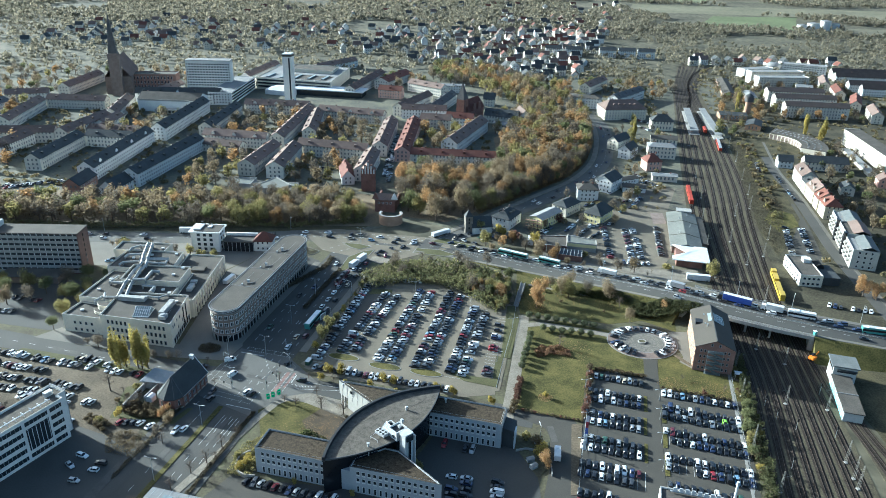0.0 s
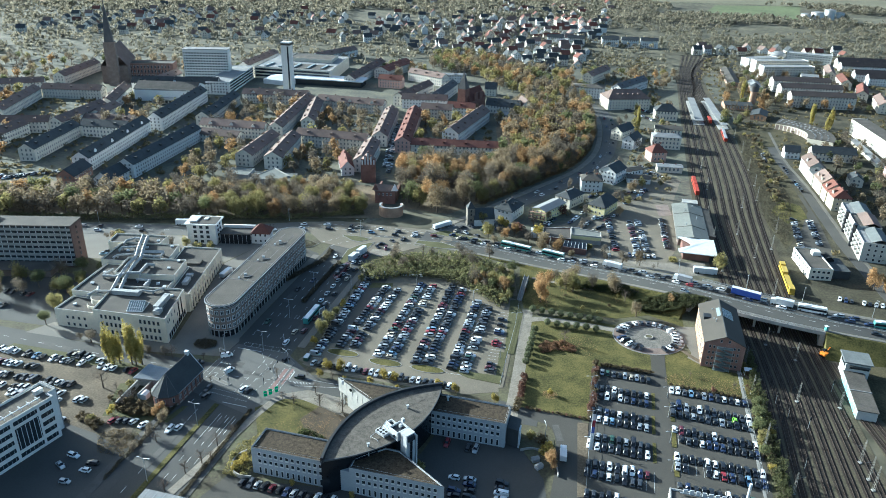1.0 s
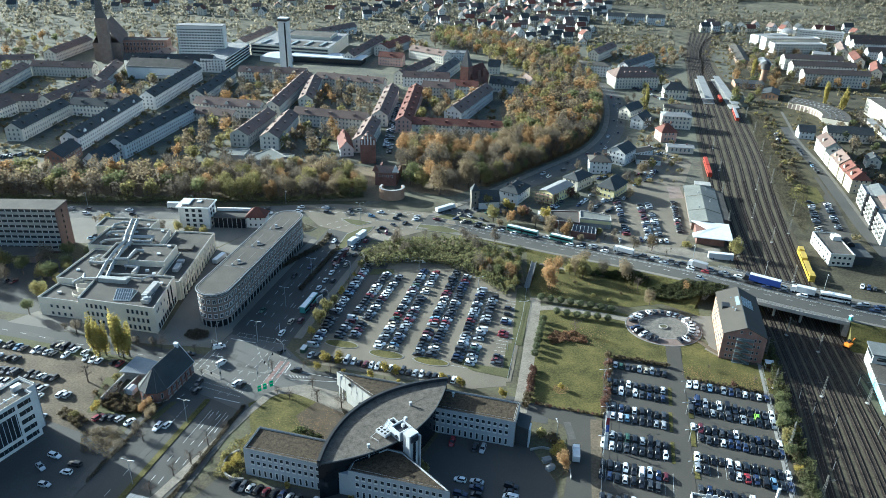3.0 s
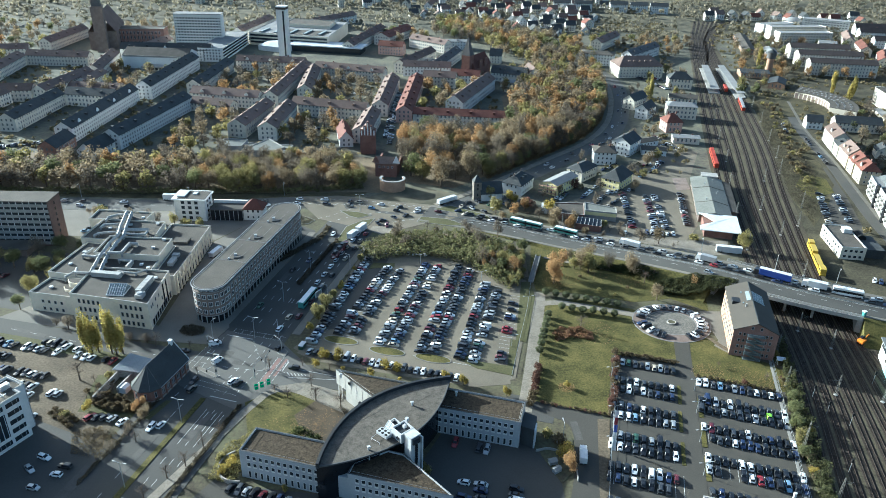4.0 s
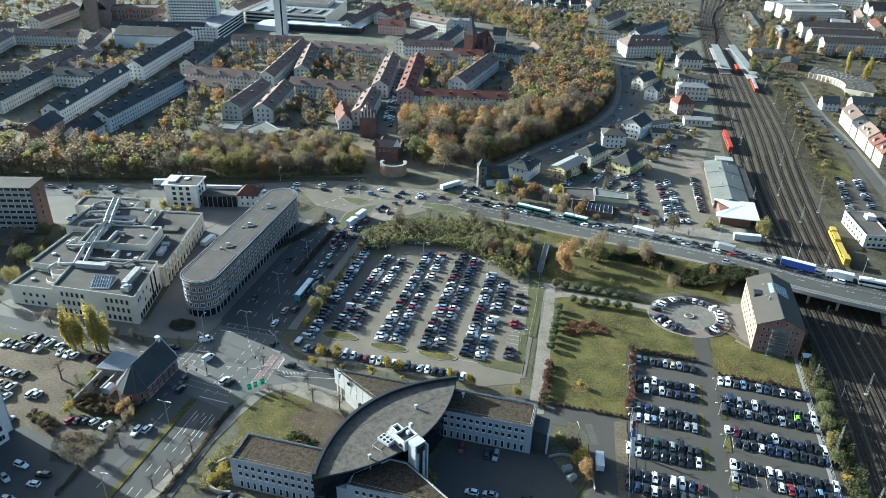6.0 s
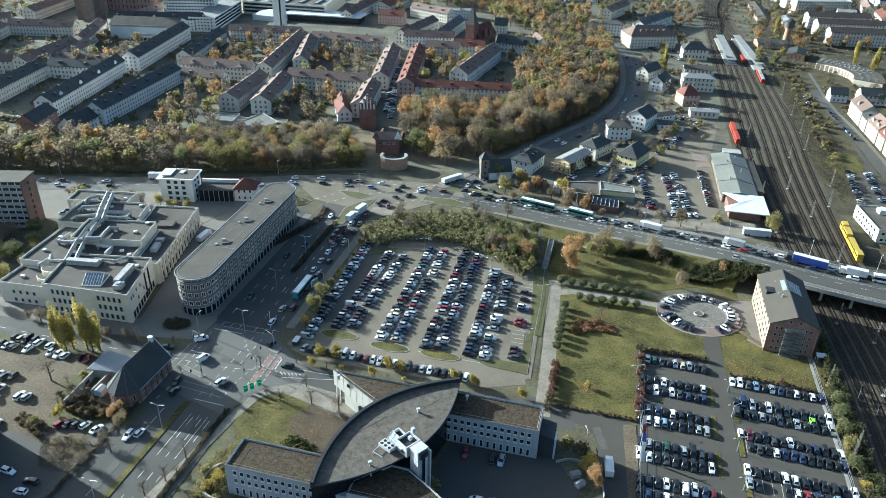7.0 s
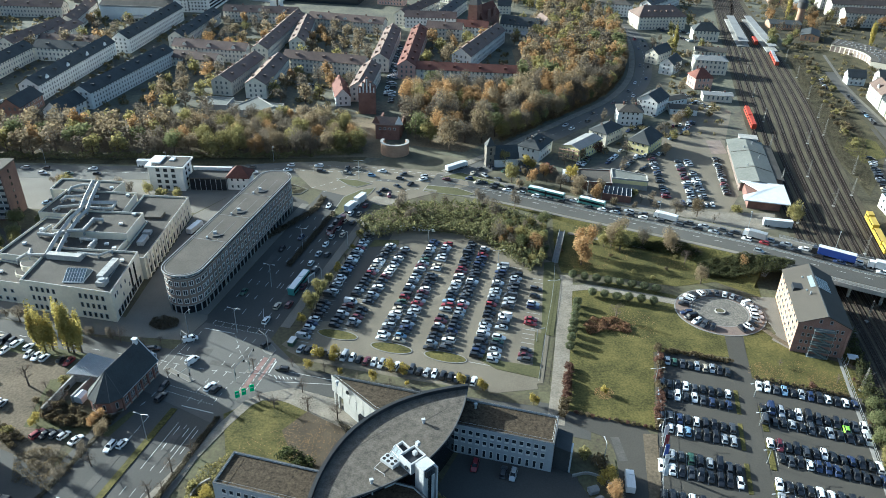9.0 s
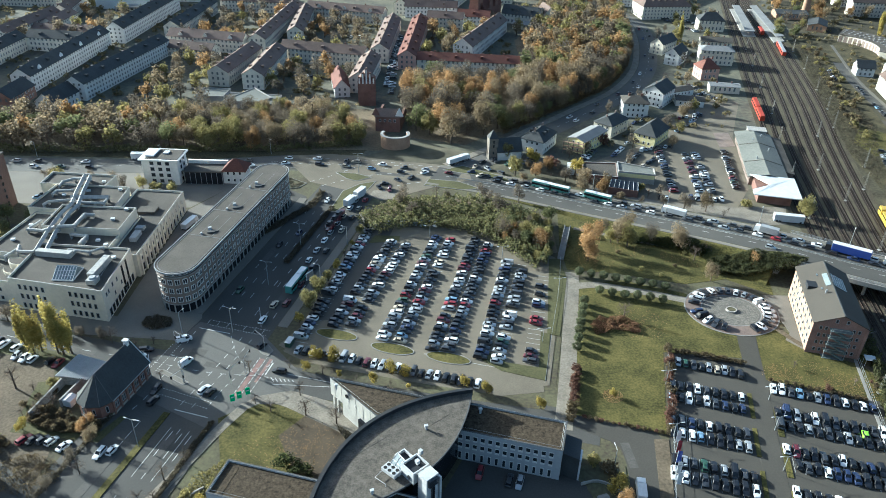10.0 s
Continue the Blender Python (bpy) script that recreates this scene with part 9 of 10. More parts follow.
grove([(-121, 192), (-116, 190), (-112, 196), (-117, 207), (-122, 204)], 3.6, {"dull_bush": 2, "bush": 2, "bare": 5}, "garden behind the brick hall", 0.6, 0.9, most=14)
grove([(-129, 189), (-121, 184), (-117, 181.5), (-119, 179), (-128, 185)], 2.2, {"dull_bush": 4, "bush": 1}, "bushes by the avenue", 0.5, 0.8, most=10)
grove([(150, 600), (185, 560), (230, 700), (200, 760), (165, 640)], 13, {"brown": 4, "olive": 2, "twig": 3}, "trees near the station", 0.5, 0.8, most=18)
for x, y, kd, s in ((84, 371, "twig", 0.6), (92, 396, "twig", 0.6), (116, 424, "twig", 0.6), (122, 418, "olive", 0.55), (110, 462, "twig", 0.7), (134, 498, "twig", 0.6), (66, 386, "brown", 0.5), (57, 380, "twig", 0.5), (88, 446, "twig", 0.6), (140, 452, "olive", 0.6), (150, 505, "brown", 0.6), (158, 540, "twig", 0.7), (170, 612, "olive", 0.7), (64, 346, "twig", 0.5), (70, 349, "brown", 0.45), (84, 345, "bush", 1.3), (92, 340, "twig", 0.5)):
    tree(kd, x, y, s, "trees near the station")
for x, y, kd, s in ((-172, 331, "olive", 0.75), (-178, 338, "brown", 0.6), (-160, 337, "twig", 0.55), (-152, 338, "twig", 0.5), (-146, 334, "twig", 0.5), (-186, 344, "twig", 0.6), (-90, 340, "bush", 1.4), (-93, 336, "bush", 1.2)):
    tree(kd, x, y, s, "trees of the north square")
for x, y, kd, s in ((-204, 289, "olive", 0.8), (-193, 284, "green", 0.8), (-182, 280, "olive", 0.75), (-196, 276, "twig", 0.8), (-188, 296, "twig", 0.85), (-212, 282, "green", 0.75), (-176, 290, "green", 0.7), (-218, 290, "olive", 0.8), (-206, 272, "brown", 0.7)):
    tree(kd, x, y, s, "trees before the slab block")
for x, y, s in ((-131.6, 220.6, 0.95), (-129.4, 219.8, 1.04), (-127.6, 221, 0.9), (-122.4, 220.4, 1.02), (-120.4, 219.8, 1.0), (-118.2, 220.4, 0.9)):
    tree("poplar", x, y, s, "poplars")
for x, y in ((-146, 236), (-138, 232.5), (-127, 230.5), (-119, 228.6), (-112, 228), (-152, 238.5)):
    tree("twig", x, y, random.uniform(0.5, 0.62), "brown street trees before the office")
for x, y in ((172, 605), (341, 638), (338, 634), (344, 615), (348, 618), (310, 733)):
    tree("poplar", x, y, 1.1, "poplars")
for k in range(9):
    x, y = -68 + 4.3 * k * 0.55 + 14, 238 + 8.6 * k
    tree(random.choice(("olive", "gold", "bare")), -51.5 + 1.95 * k, 239 + 8.4 * k, 0.6, "street trees of the avenue")
for k in range(11):
    tree("bare" if k % 2 else "gold", -66 + 5.2 * k - (k > 5) * 0.0, 219.5 - 1.15 * k - (0 if k else 0), 0.55, "street trees") if 2 < k < 11 else None
for x, y in ((-43, 220.5), (-37.5, 219.5), (-20, 214.6), (-15, 213.4), (2.5, 209.5), (9, 207), (24, 201)):
    tree("gold", x, y, 0.78, "golden street trees")
for x, y in ((-52, 197), (-57, 200), (-42, 196), (-33, 193), (-74, 166), (-70, 178), (-92, 140), (-80, 158), (-84, 150), (-62, 214), (-45, 204), (-20, 201), (-6, 198), (-108, 226), (-100, 224), (-95, 226)):
    tree("bare", x, y, random.uniform(0.7, 1.0), "bare street trees")
for k in range(8):
    tree("topiary", 45.7 + 4.25 * k, 272.0 - 1.14 * k, 1.0, "clipped trees along the path")
for k in range(6):
    tree("topiary", 51.2 + 4.25 * k, 260.2 - 0.95 * k, 1.0, "clipped trees along the path")
for k in range(7):
    tree("topiary", 44.7 - 1.05 * k, 253.7 - 4.3 * k, 1.0, "clipped trees along the path")
for k in range(10):
    tree("bush" if k % 3 else "dull_bush", 44 + 6.5 * k, 292 - 1.5 * k + 12 * math.sin(k), 0.5, "young bushes on the lawn")
for x, y, kd, s in ((46, 207, "gold", 0.42), (57, 246, "bare", 1.0), (-99.5, 189, "orange", 0.36), (-127, 204, "bare", 1.25), (-117, 188, "gold", 0.62), (50.5, 282.5, "orange", 0.9), (-138, 335, "olive", 0.5), (-124, 332, "olive", 0.45), (-132, 334, "bush", 1.2), (53, 292, "orange", 0.8), (68, 294, "olive", 0.8), (65, 297, "brown", 0.7), (88, 293, "brown", 0.78), (94, 270.5, "brown", 0.55), (68.8, 303, "brown", 0.7), (78, 298, "twig", 0.6), (60, 305, "twig", 0.55), (90, 296, "twig", 0.5), (112, 279, "orange", 0.6), (97, 288, "bare", 1.0), (62, 297, "olive", 0.5), (92, 285, "bare", 0.9), (150, 323, "olive", 0.8), (28, 330, "twig", 0.6), (12, 334, "twig", 0.6), (-8, 333, "bare", 0.9), (-22, 330, "bare", 0.9),
                    (128, 332, "bush", 1.2), (223, 304, "orange", 0.85), (228, 300, "orange", 0.7), (38, 373, "gold", 1.3), (57, 360, "gold", 1.2), (26, 378, "olive", 0.6), (48, 368, "red", 2.4), (40, 171, "gold", 0.9), (41, 165, "orange", 0.5), (39, 177, "dull_bush", 1.3), (36, 181, "bush", 0.9),
                    (-62, 163, "gold", 0.6), (-64, 160, "gold", 0.55), (-66, 166, "bush", 0.9), (-44, 154, "gold", 0.35), (-24, 149, "gold", 0.35), (-44.7, 177.2, "dark_bush", 1.15), (-41.5, 175.8, "dark_bush", 1.0), (-38.4, 174.4, "dark_bush", 0.9), (-76.2, 163.2, "bare", 0.85), (-73.5, 172, "bare", 0.85), (-95.2, 173.3, "bare", 0.7), (-87, 209.3, "bare", 0.6), (-100.5, 187, "orange", 0.3), (111.3, 211.6, "red", 0.7), (116, 166.5, "gold", 0.5), (-96.5, 184, "brown", 0.4), (-99, 176, "twig", 0.42), (-101, 168, "twig", 0.42), (124, 201.4, "green", 0.4), (121.6, 194.4, "green", 0.52), (119.8, 187.8, "green", 0.55), (118, 181.5, "olive", 0.45), (115.6, 173, "green", 0.42), (-4, 163, "bush", 1.1), (76, 399, "red", 2.6), (112, 395, "brown", 0.6), (130, 440, "brown", 0.7), (166, 580, "gold", 1.2),
                    (124, 186, "gold", 0.5), (105, 222, "bare", 0.4), (120, 214, "bare", 0.5), (126, 216, "red", 0.4), (-165, 575, "orange", 0.9), (28, 640, "brown", 0.8)):
    tree(kd, x, y, s, "single trees and bushes")
for k in range(16):
    tree(random.choice(("dull_bush", "dull_bush", "red")), 68.5 - 0.62 * k + random.uniform(-0.6, 0.6), 230 - 2.4 * k, random.uniform(0.7, 0.95), "hedge beside the car park")
for k in range(12):
    tree("dull_bush", 70 + 1.75 * k, 228 - 0.45 * k + random.uniform(-0.3, 0.3), random.uniform(0.5, 0.75), "hedge above the car park")
for k in range(13):
    tree("dull_bush", 95.5 + 2.05 * k, 215.3 - 0.62 * k, random.uniform(0.4, 0.6), "hedge above the car park")
for k in range(9):
    tree("red" if k < 6 else "dull_bush", 37.0 - 0.6 * k, 218 - 2.7 * k, random.uniform(0.8, 1.1), "red hedge along the path")
for k in range(15):
    tree("dull_bush" if k % 3 else "red", 36 + 1.6 * k, 197.6 - 0.4 * k, random.uniform(0.3, 0.45), "low hedge along the road")


TONGUE = [(-17, 862), (-17, 945), (28, 970), (75, 895), (112, 850), (140, 815), (149, 745), (142, 670), (115, 672), (86, 664), (82, 730), (60, 748), (38, 820), (6, 838)]
grove(TONGUE, 9.5, {"twig": 4, "brown": 5, "olive": 6, "green": 3, "orange": 2}, "garden trees", 0.8, 1.1, 6000, 190)
for poly, g_, m_ in (([(250, 620), (300, 640), (330, 700), (350, 700), (440, 690), (480, 860), (330, 860), (300, 760)], 11, 110), ([(-520, 690), (-410, 700), (-400, 860), (-540, 860)], 10, 70), ([(-390, 790), (-240, 800), (-240, 860), (-390, 860)], 11, 40), ([(-45, 780), (-20, 860), (-100, 865)], 11, 16), ([(160, 800), (250, 780), (290, 860), (150, 860)], 12, 24)):
    xs_, ys_ = [p[0] for p in poly], [p[1] for p in poly]
    put_ = []
    for _ in range(1500):
        x, y = random.uniform(min(xs_), max(xs_)), random.uniform(min(ys_), max(ys_))
        if len(put_) < m_ and inside(x, y, poly) and not near_block(x, y, 4) and all((x - a) ** 2 + (y - b) ** 2 > g_ * g_ for a, b in put_):
            put_.append((x, y))
            tree(random.choice(("twig", "twig", "brown", "brown", "olive", "green", "orange")), x, y, random.uniform(0.6, 0.95), "garden trees")
heap("distant_trees", FAR_TREES, "autumn trees in courtyards, gardens and the far wood", "tree")
for group, items in HEDGES.items():
    heap("hedge", items, "brown and olive autumn " + group, "hedge")



def thicket(label, poly, n, h, leaves, leaf=0.35, seed=1, rough=0.5, stems=0, name="thicket", lift=None):
    """Dense uneven growth over a patch of ground: leaf clumps under a rolling top."""
    rnd = random.Random(seed)
    s = Shape()
    xs, ys = [p[0] for p in poly], [p[1] for p in poly]
    made = 0
    while made < n:
        x, y = rnd.uniform(min(xs), max(xs)), rnd.uniform(min(ys), max(ys))
        if not inside(x, y, poly):
            continue
        made += 1
        top = h * (0.62 + rough * noise.noise(Vector((x * 0.42, y * 0.42, seed))) + 0.5 * rough * noise.noise(Vector((x * 0.13, y * 0.13, seed + 5.0))))
        z = max(0.1, top) * (1 - 0.75 * rnd.random() ** 2.2) + (lift(x, y) if lift else 0.0)
        p = Vector((x, y, z))
        q = Vector((rnd.gauss(0, 1), rnd.gauss(0, 1), rnd.gauss(0, 1) + 0.5)).normalized().to_track_quat("Z", "Y")
        a, b = leaf * rnd.uniform(0.6, 1.3), leaf * rnd.uniform(0.5, 1.1)
        s.add([p + q @ Vector(w) for w in ((-a, -b * 0.4, 0), (0, -b, 0.25 * a), (a, 0.1 * b, 0), (0.1 * a, b, 0.3 * a))], [(0, 1, 2, 3)])
        if made <= stems:
            s.tube((x, y, 0), (x + rnd.uniform(-0.5, 0.5), y + rnd.uniform(-0.5, 0.5), top * 1.5), 0.05, 0.015, 3)
    return tagged(new(name, s.mesh(name, leaves)), label, name, "", "stuff")


def bank(x, y):
    """Height of the road embankment's slope over a place."""
    p = min(BR, key=lambda q: (q.x - x) ** 2 + (q.y - y) ** 2)
    d = math.hypot(p.x - x, p.y - y)
    return max(0.0, min(p.z, p.z * (12.2 + 1.5 * p.z - d) / (1.5 * p.z + 0.2))) if p.z > 0 else 0.0


def strip(line, a, b):
    """The outline of a strip beside a line."""
    nn = normals(line)
    l_ = [p + n * a for p, n in zip(line, nn)]
    r_ = [p + n * b for p, n in zip(line, nn)]
    return [(p.x, p.y) for p in l_ + r_[::-1]]


thicket("dense olive-green thicket on the bank behind the car park", [(-41, 309), (-32, 298), (-16, 304), (0, 303), (14, 295), (22, 284), (30, 274), (35, 279), (38, 300), (34, 318), (8, 330), (-24, 327)], 17000, 6.0, L_THICKET, 0.42, 3, 0.55, 260)
thicket("brown and olive shrubs round the brick hall", [(-118, 191), (-117, 197), (-112, 196), (-104, 192), (-97, 191.5), (-96, 189), (-99, 187), (-109, 186.5)], 5200, 3.0, L_HEDGE, 0.26, 4, 0.7, 60)
thicket("low brown shrub bed on the sandy car park", [(-117, 176), (-110, 179.5), (-100.5, 176), (-99.5, 171), (-104, 165), (-113, 167)], 2300, 1.1, L_HEDGE, 0.17, 5, 1.4, 300)
thicket("dark shrubs between the avenue and the footway", strip([p for p in AV if 150 < p.y < 204], -14.6, -13.5), 2200, 1.2, L_SCRUB, 0.22, 6, 0.8, 0, "hedge")
thicket("brown shrubs along the edge of the avenue", strip([p for p in AV if 140 < p.y < 196], 13.3, 14.8), 3600, 1.0, L_SCRUB, 0.26, 7, 0.8, 80, "hedge")
thicket("dark hedge in the middle of the avenue", strip([p for p in AV if 272 < p.y < 322], -1.2, 1.0), 3200, 1.6, L_SCRUB, 0.25, 8, 0.5, 0, "hedge")
thicket("dark hedge beside the clinker block", strip(smooth_line([(-76, 297), (-70, 307), (-65, 315), (-61, 322), (-58.5, 336)], 3), -1.6, 1.4), 3400, 2.0, L_SCRUB, 0.27, 9, 0.6, 20, "hedge")
thicket("round bed of dark brown shrubs on the paved corner", [(-97.5 + 5.0 * math.cos(k * 0.45), 236.6 + 3.6 * math.sin(k * 0.45)) for k in range(14)], 1800, 1.8, L_SCRUB, 0.24, 10, 0.4, 30)
thicket("russet shrub bed on the lawn", [(46, 236), (45, 241), (49, 246), (56, 246), (61, 243), (61, 237), (54, 239)], 2800, 1.7, leafy("russet_leaves", (0.13, 0.075, 0.045), (0.25, 0.15, 0.085)), 0.24, 11, 0.8, 50)
thicket("dense dark green hedge below the bridge ramp", [(95, 276), (96, 283), (112, 281.5), (124, 277.5), (129.5, 274), (124, 271), (110, 272.5)], 8000, 3.2, L_HEDGE_GREEN, 0.32, 12, 0.3, 0, "hedge", bank)
thicket("dark shrubs at the foot of the embankment", strip(smooth_line([(66, 301), (78, 297), (90, 292), (97, 286)], 3), -2.0, 2.0), 3600, 2.6, L_DARK, 0.3, 22, 0.8, 0, "thicket", bank)
thicket("low brown scrub on the waste ground beside the tracks", [(199, 352), (222, 400), (238, 440), (252, 518), (270, 600), (262, 612), (234, 516), (205, 410)], 6500, 1.5, L_SCRUB, 0.34, 23, 1.3, 60)
thicket("yellowing scrub round the curved garden wall", [(-68, 158), (-60, 156), (-56, 170), (-60, 178), (-66, 172)], 2600, 2.2, L_OLIVE, 0.26, 13, 0.8, 20)
thicket("scrub beside the traffic junction", [(-79, 351), (-68, 344), (-70.5, 339.5), (-76, 338.5)], 500, 0.9, L_SCRUB, 0.24, 14, 0.9, 20)
thicket("rough autumn grass tufts on the office lawn", [(-66, 194), (-58, 168), (-33, 162), (-30, 172), (-25, 181), (-32, 192), (-46, 199), (-58, 199)], 2600, 0.2, L_BLADE, 0.15, 15, 0.9, 0, "grass_tufts")
thicket("brown leaf litter and low shrubs beside the office forecourt", [(-34, 193), (-30, 187), (-25.5, 182), (-24, 183.5), (-30, 191)], 900, 0.7, L_SCRUB, 0.18, 17, 0.9, 12)

edge_ = [p for p in RING_E if 398 < p.y < 645]
thicket("brown undergrowth along the edge of the wood", strip(edge_, -17.5, -13.0), 8000, 3.2, L_HEDGE, 0.4, 18, 0.7, 0)
thicket("olive and brown undergrowth along the wooded belt", [(-330, 368), (-200, 370), (-90, 378), (-46, 388), (-48, 394), (-92, 384), (-200, 376), (-330, 374)], 9000, 3.2, L_THICKET, 0.42, 19, 0.8, 0)

thicket("olive and brown scrub along the railway fence", [(110, 140), (114.5, 140), (127, 196), (136, 240), (133, 236), (122, 200)], 11000, 4.2, L_HEDGE_GREEN, 0.3, 21, 1.2, 60)

# low garden growth among the houses
gs = Shape()
random.seed(41)
n = 0
while n < 2700:
    x, y = random.uniform(-470, 560), random.uniform(300, 1000)
    zone = inside(x, y, [(208, 300), (236, 300), (430, 300), (440, 700), (292, 700), (262, 590), (226, 440), (210, 392)]) or inside(x, y, [(56, 384), (96, 430), (140, 500), (168, 600), (178, 620), (196, 600), (172, 500), (150, 420), (92, 400)]) \
        or inside(x, y, [(-470, 440), (-60, 440), (40, 520), (40, 690), (-470, 690)]) or inside(x, y, [(262, 620), (440, 620), (560, 760), (560, 1000), (360, 1000), (300, 860)]) or inside(x, y, [(165, 700), (215, 690), (285, 980), (170, 1000)])
    if not zone or near_block(x, y, 2.2) or any((x - p.x) ** 2 + (y - p.y) ** 2 < 49 for p in RSTREET) or any((x - p.x) ** 2 + (y - p.y) ** 2 < 100 for p in RING_E):
        continue
    if inside(x, y, [(204, 344), (222, 344), (262, 470), (246, 474), (212, 398)]) or -47 < x < -33 and y > 430 or random.random() < 0.2:
        continue
    n += 1
    r, h = random.uniform(1.0, 2.6), random.uniform(1.2, 4.2)
    for _ in range(26):
        d = Vector((random.gauss(0, 1), random.gauss(0, 1), random.uniform(-0.4, 1.0))).normalized() * random.uniform(0.6, 1.0)
        p = Vector((x + d.x * r, y + d.y * r, h * 0.5 + d.z * h * 0.5))
        q = (d + Vector((random.gauss(0, 0.5), random.gauss(0, 0.5), random.gauss(0, 0.5)))).normalized().to_track_quat("Z", "Y")
        a = r * random.uniform(0.22, 0.42)
        gs.add([p + q @ Vector(w) for w in ((-a, -a * 0.5, 0), (0.2 * a, -a, 0.2 * a), (a, 0.2 * a, 0), (0, a, 0.2 * a))], [(0, 1, 2, 3)])
tagged(new("garden_shrubs", gs.mesh("garden_shrubs", leafy("garden_leaves", (0.10, 0.095, 0.045), (0.24, 0.19, 0.11)))), "brown and olive shrubs in gardens and courtyards", "shrubs", "", "stuff")

# far woods and gardens
fw = Shape()
NEAR_SUB = {(int(a // 12), int(b // 12)) for a, b in SUB}
random.seed(77)
n = 0
while n < 17000:
    y = 860 + 1540 * random.random() ** 0.9
    x = random.uniform(-1, 1) * (0.68 * y + 60)
    k = (y - 606) / 232
    if 210 + 62 * k - 10 < x < 256 + 48 * k + 12 and y < 1010 or y < 860 and any((x - p.x) ** 2 + (y - p.y) ** 2 < 14 ** 2 for p in RING_E):
        continue
    if -520 < x < 560 and y < 1050 and (near_block(x, y, 5) or random.random() < 0.35):
        continue
    if (int(x // 12), int(y // 12)) in NEAR_SUB or any(inside(x, y, p) for p in MEADOWS):
        continue
    if y < 1350 and random.random() < 0.35:
        continue
    dens = noise.noise(Vector((x * 0.0045, y * 0.0045, 3.0)))
    if dens < -0.25 + (0.28 if y > 1500 and x > 300 else 0):
        continue
    n += 1
    r, h = random.uniform(2.4, 5.0), random.uniform(4, 11)
    if y > 1330:
        r, h = 1.35 * r, 1.25 * h
    for _ in range(10):
        d = Vector((random.gauss(0, 1), random.gauss(0, 1), random.uniform(-0.3, 1.0))).normalized()
        p = Vector((x + d.x * r * 0.8, y + d.y * r * 0.8, h * 0.55 + d.z * h * 0.42))
        q = (d + Vector((random.gauss(0, 0.4), random.gauss(0, 0.4), random.gauss(0, 0.4)))).normalized().to_track_quat("Z", "Y")
        a = r * random.uniform(0.3, 0.52)
        fw.add([p + q @ Vector(w) for w in ((-a, -a * 0.5, 0), (0.2 * a, -a, 0.2 * a), (a, 0.2 * a, 0), (0, a, 0.2 * a))], [(0, 1, 2, 3)])
# pale greyed leaf tones carry the distance haze in their colour
tagged(new("far_woods", fw.mesh("far_woods", leafy("distant_leaves", (0.135, 0.125, 0.09), (0.23, 0.205, 0.15)))), "brown-green woods and gardens in the distance, haze put into their leaf colour", "woods", "", "stuff")


# ---- posts, masts, fences, signs ----
def lamp_post(x, y, h=9.0, arms=2, deg=0.0, z=0.1, group="street lamps", first_={}):
    """A steel lamp post with one or two arms and flat lanterns."""
    m = pose(x, y, z, 0, 0, deg)
    key = (h, arms, group)
    if key in first_:
        return copy_thing(first_[key], m)
    t = thing("street_lamp", "grey steel street lamp with %s flat lantern%s" % (("two", "s") if arms == 2 else ("one", "")), "street lamp", m, group)
    part("post", Shape().tube((0, 0, 0), (0, 0, h), 0.14, 0.08, 7), POLE, t)
    for e in ((-1, 1) if arms == 2 else (1,)):
        part("arm", Shape().tube((0, 0, h - 0.1), (1.5 * e, 0, h + 0.25), 0.07, n=5), POLE, t)
        part("lantern", Shape().box(1.9 * e, 0, h + 0.18, h + 0.3, 0.8, 0.26), PALE_METAL, t)
    first_[key] = t
    return t


for x, y, a in ((-80, 208.4, -14), (-84, 183, -14), (-91, 154, -14), (-72, 233, -14), (-66.5, 261, -14), (-60, 289, -14), (-45, 357, 0), (-100, 128, -14)):
    lamp_post(x, y, 9.5, 2, a)
for x, y, a in ((-88, 232, 60), (-83, 262, -14), (-48, 262, 166), (-42, 290, 166), (40.5, 178, 100), (-140, 366, -90), (-200, 366, -90), (-90, 376, -60)):
    lamp_post(x, y, 8.0, 1, a)
for x in (56, 84, 114, 142, 168, 196):
    px, py, pz, a = on(BR, x, -11)
    lamp_post(px, py, 9.5, 1, a - 90, pz)
for x, y in ((91.6, 207), (88.6, 194.5), (85.4, 180), (82, 165), (59.5, 191), (63, 213), (56, 176), (28, 232), (18, 283), (-10, 298), (37, 262)):
    lamp_post(x, y, 5.0, 2, 10, group="car park lamps")


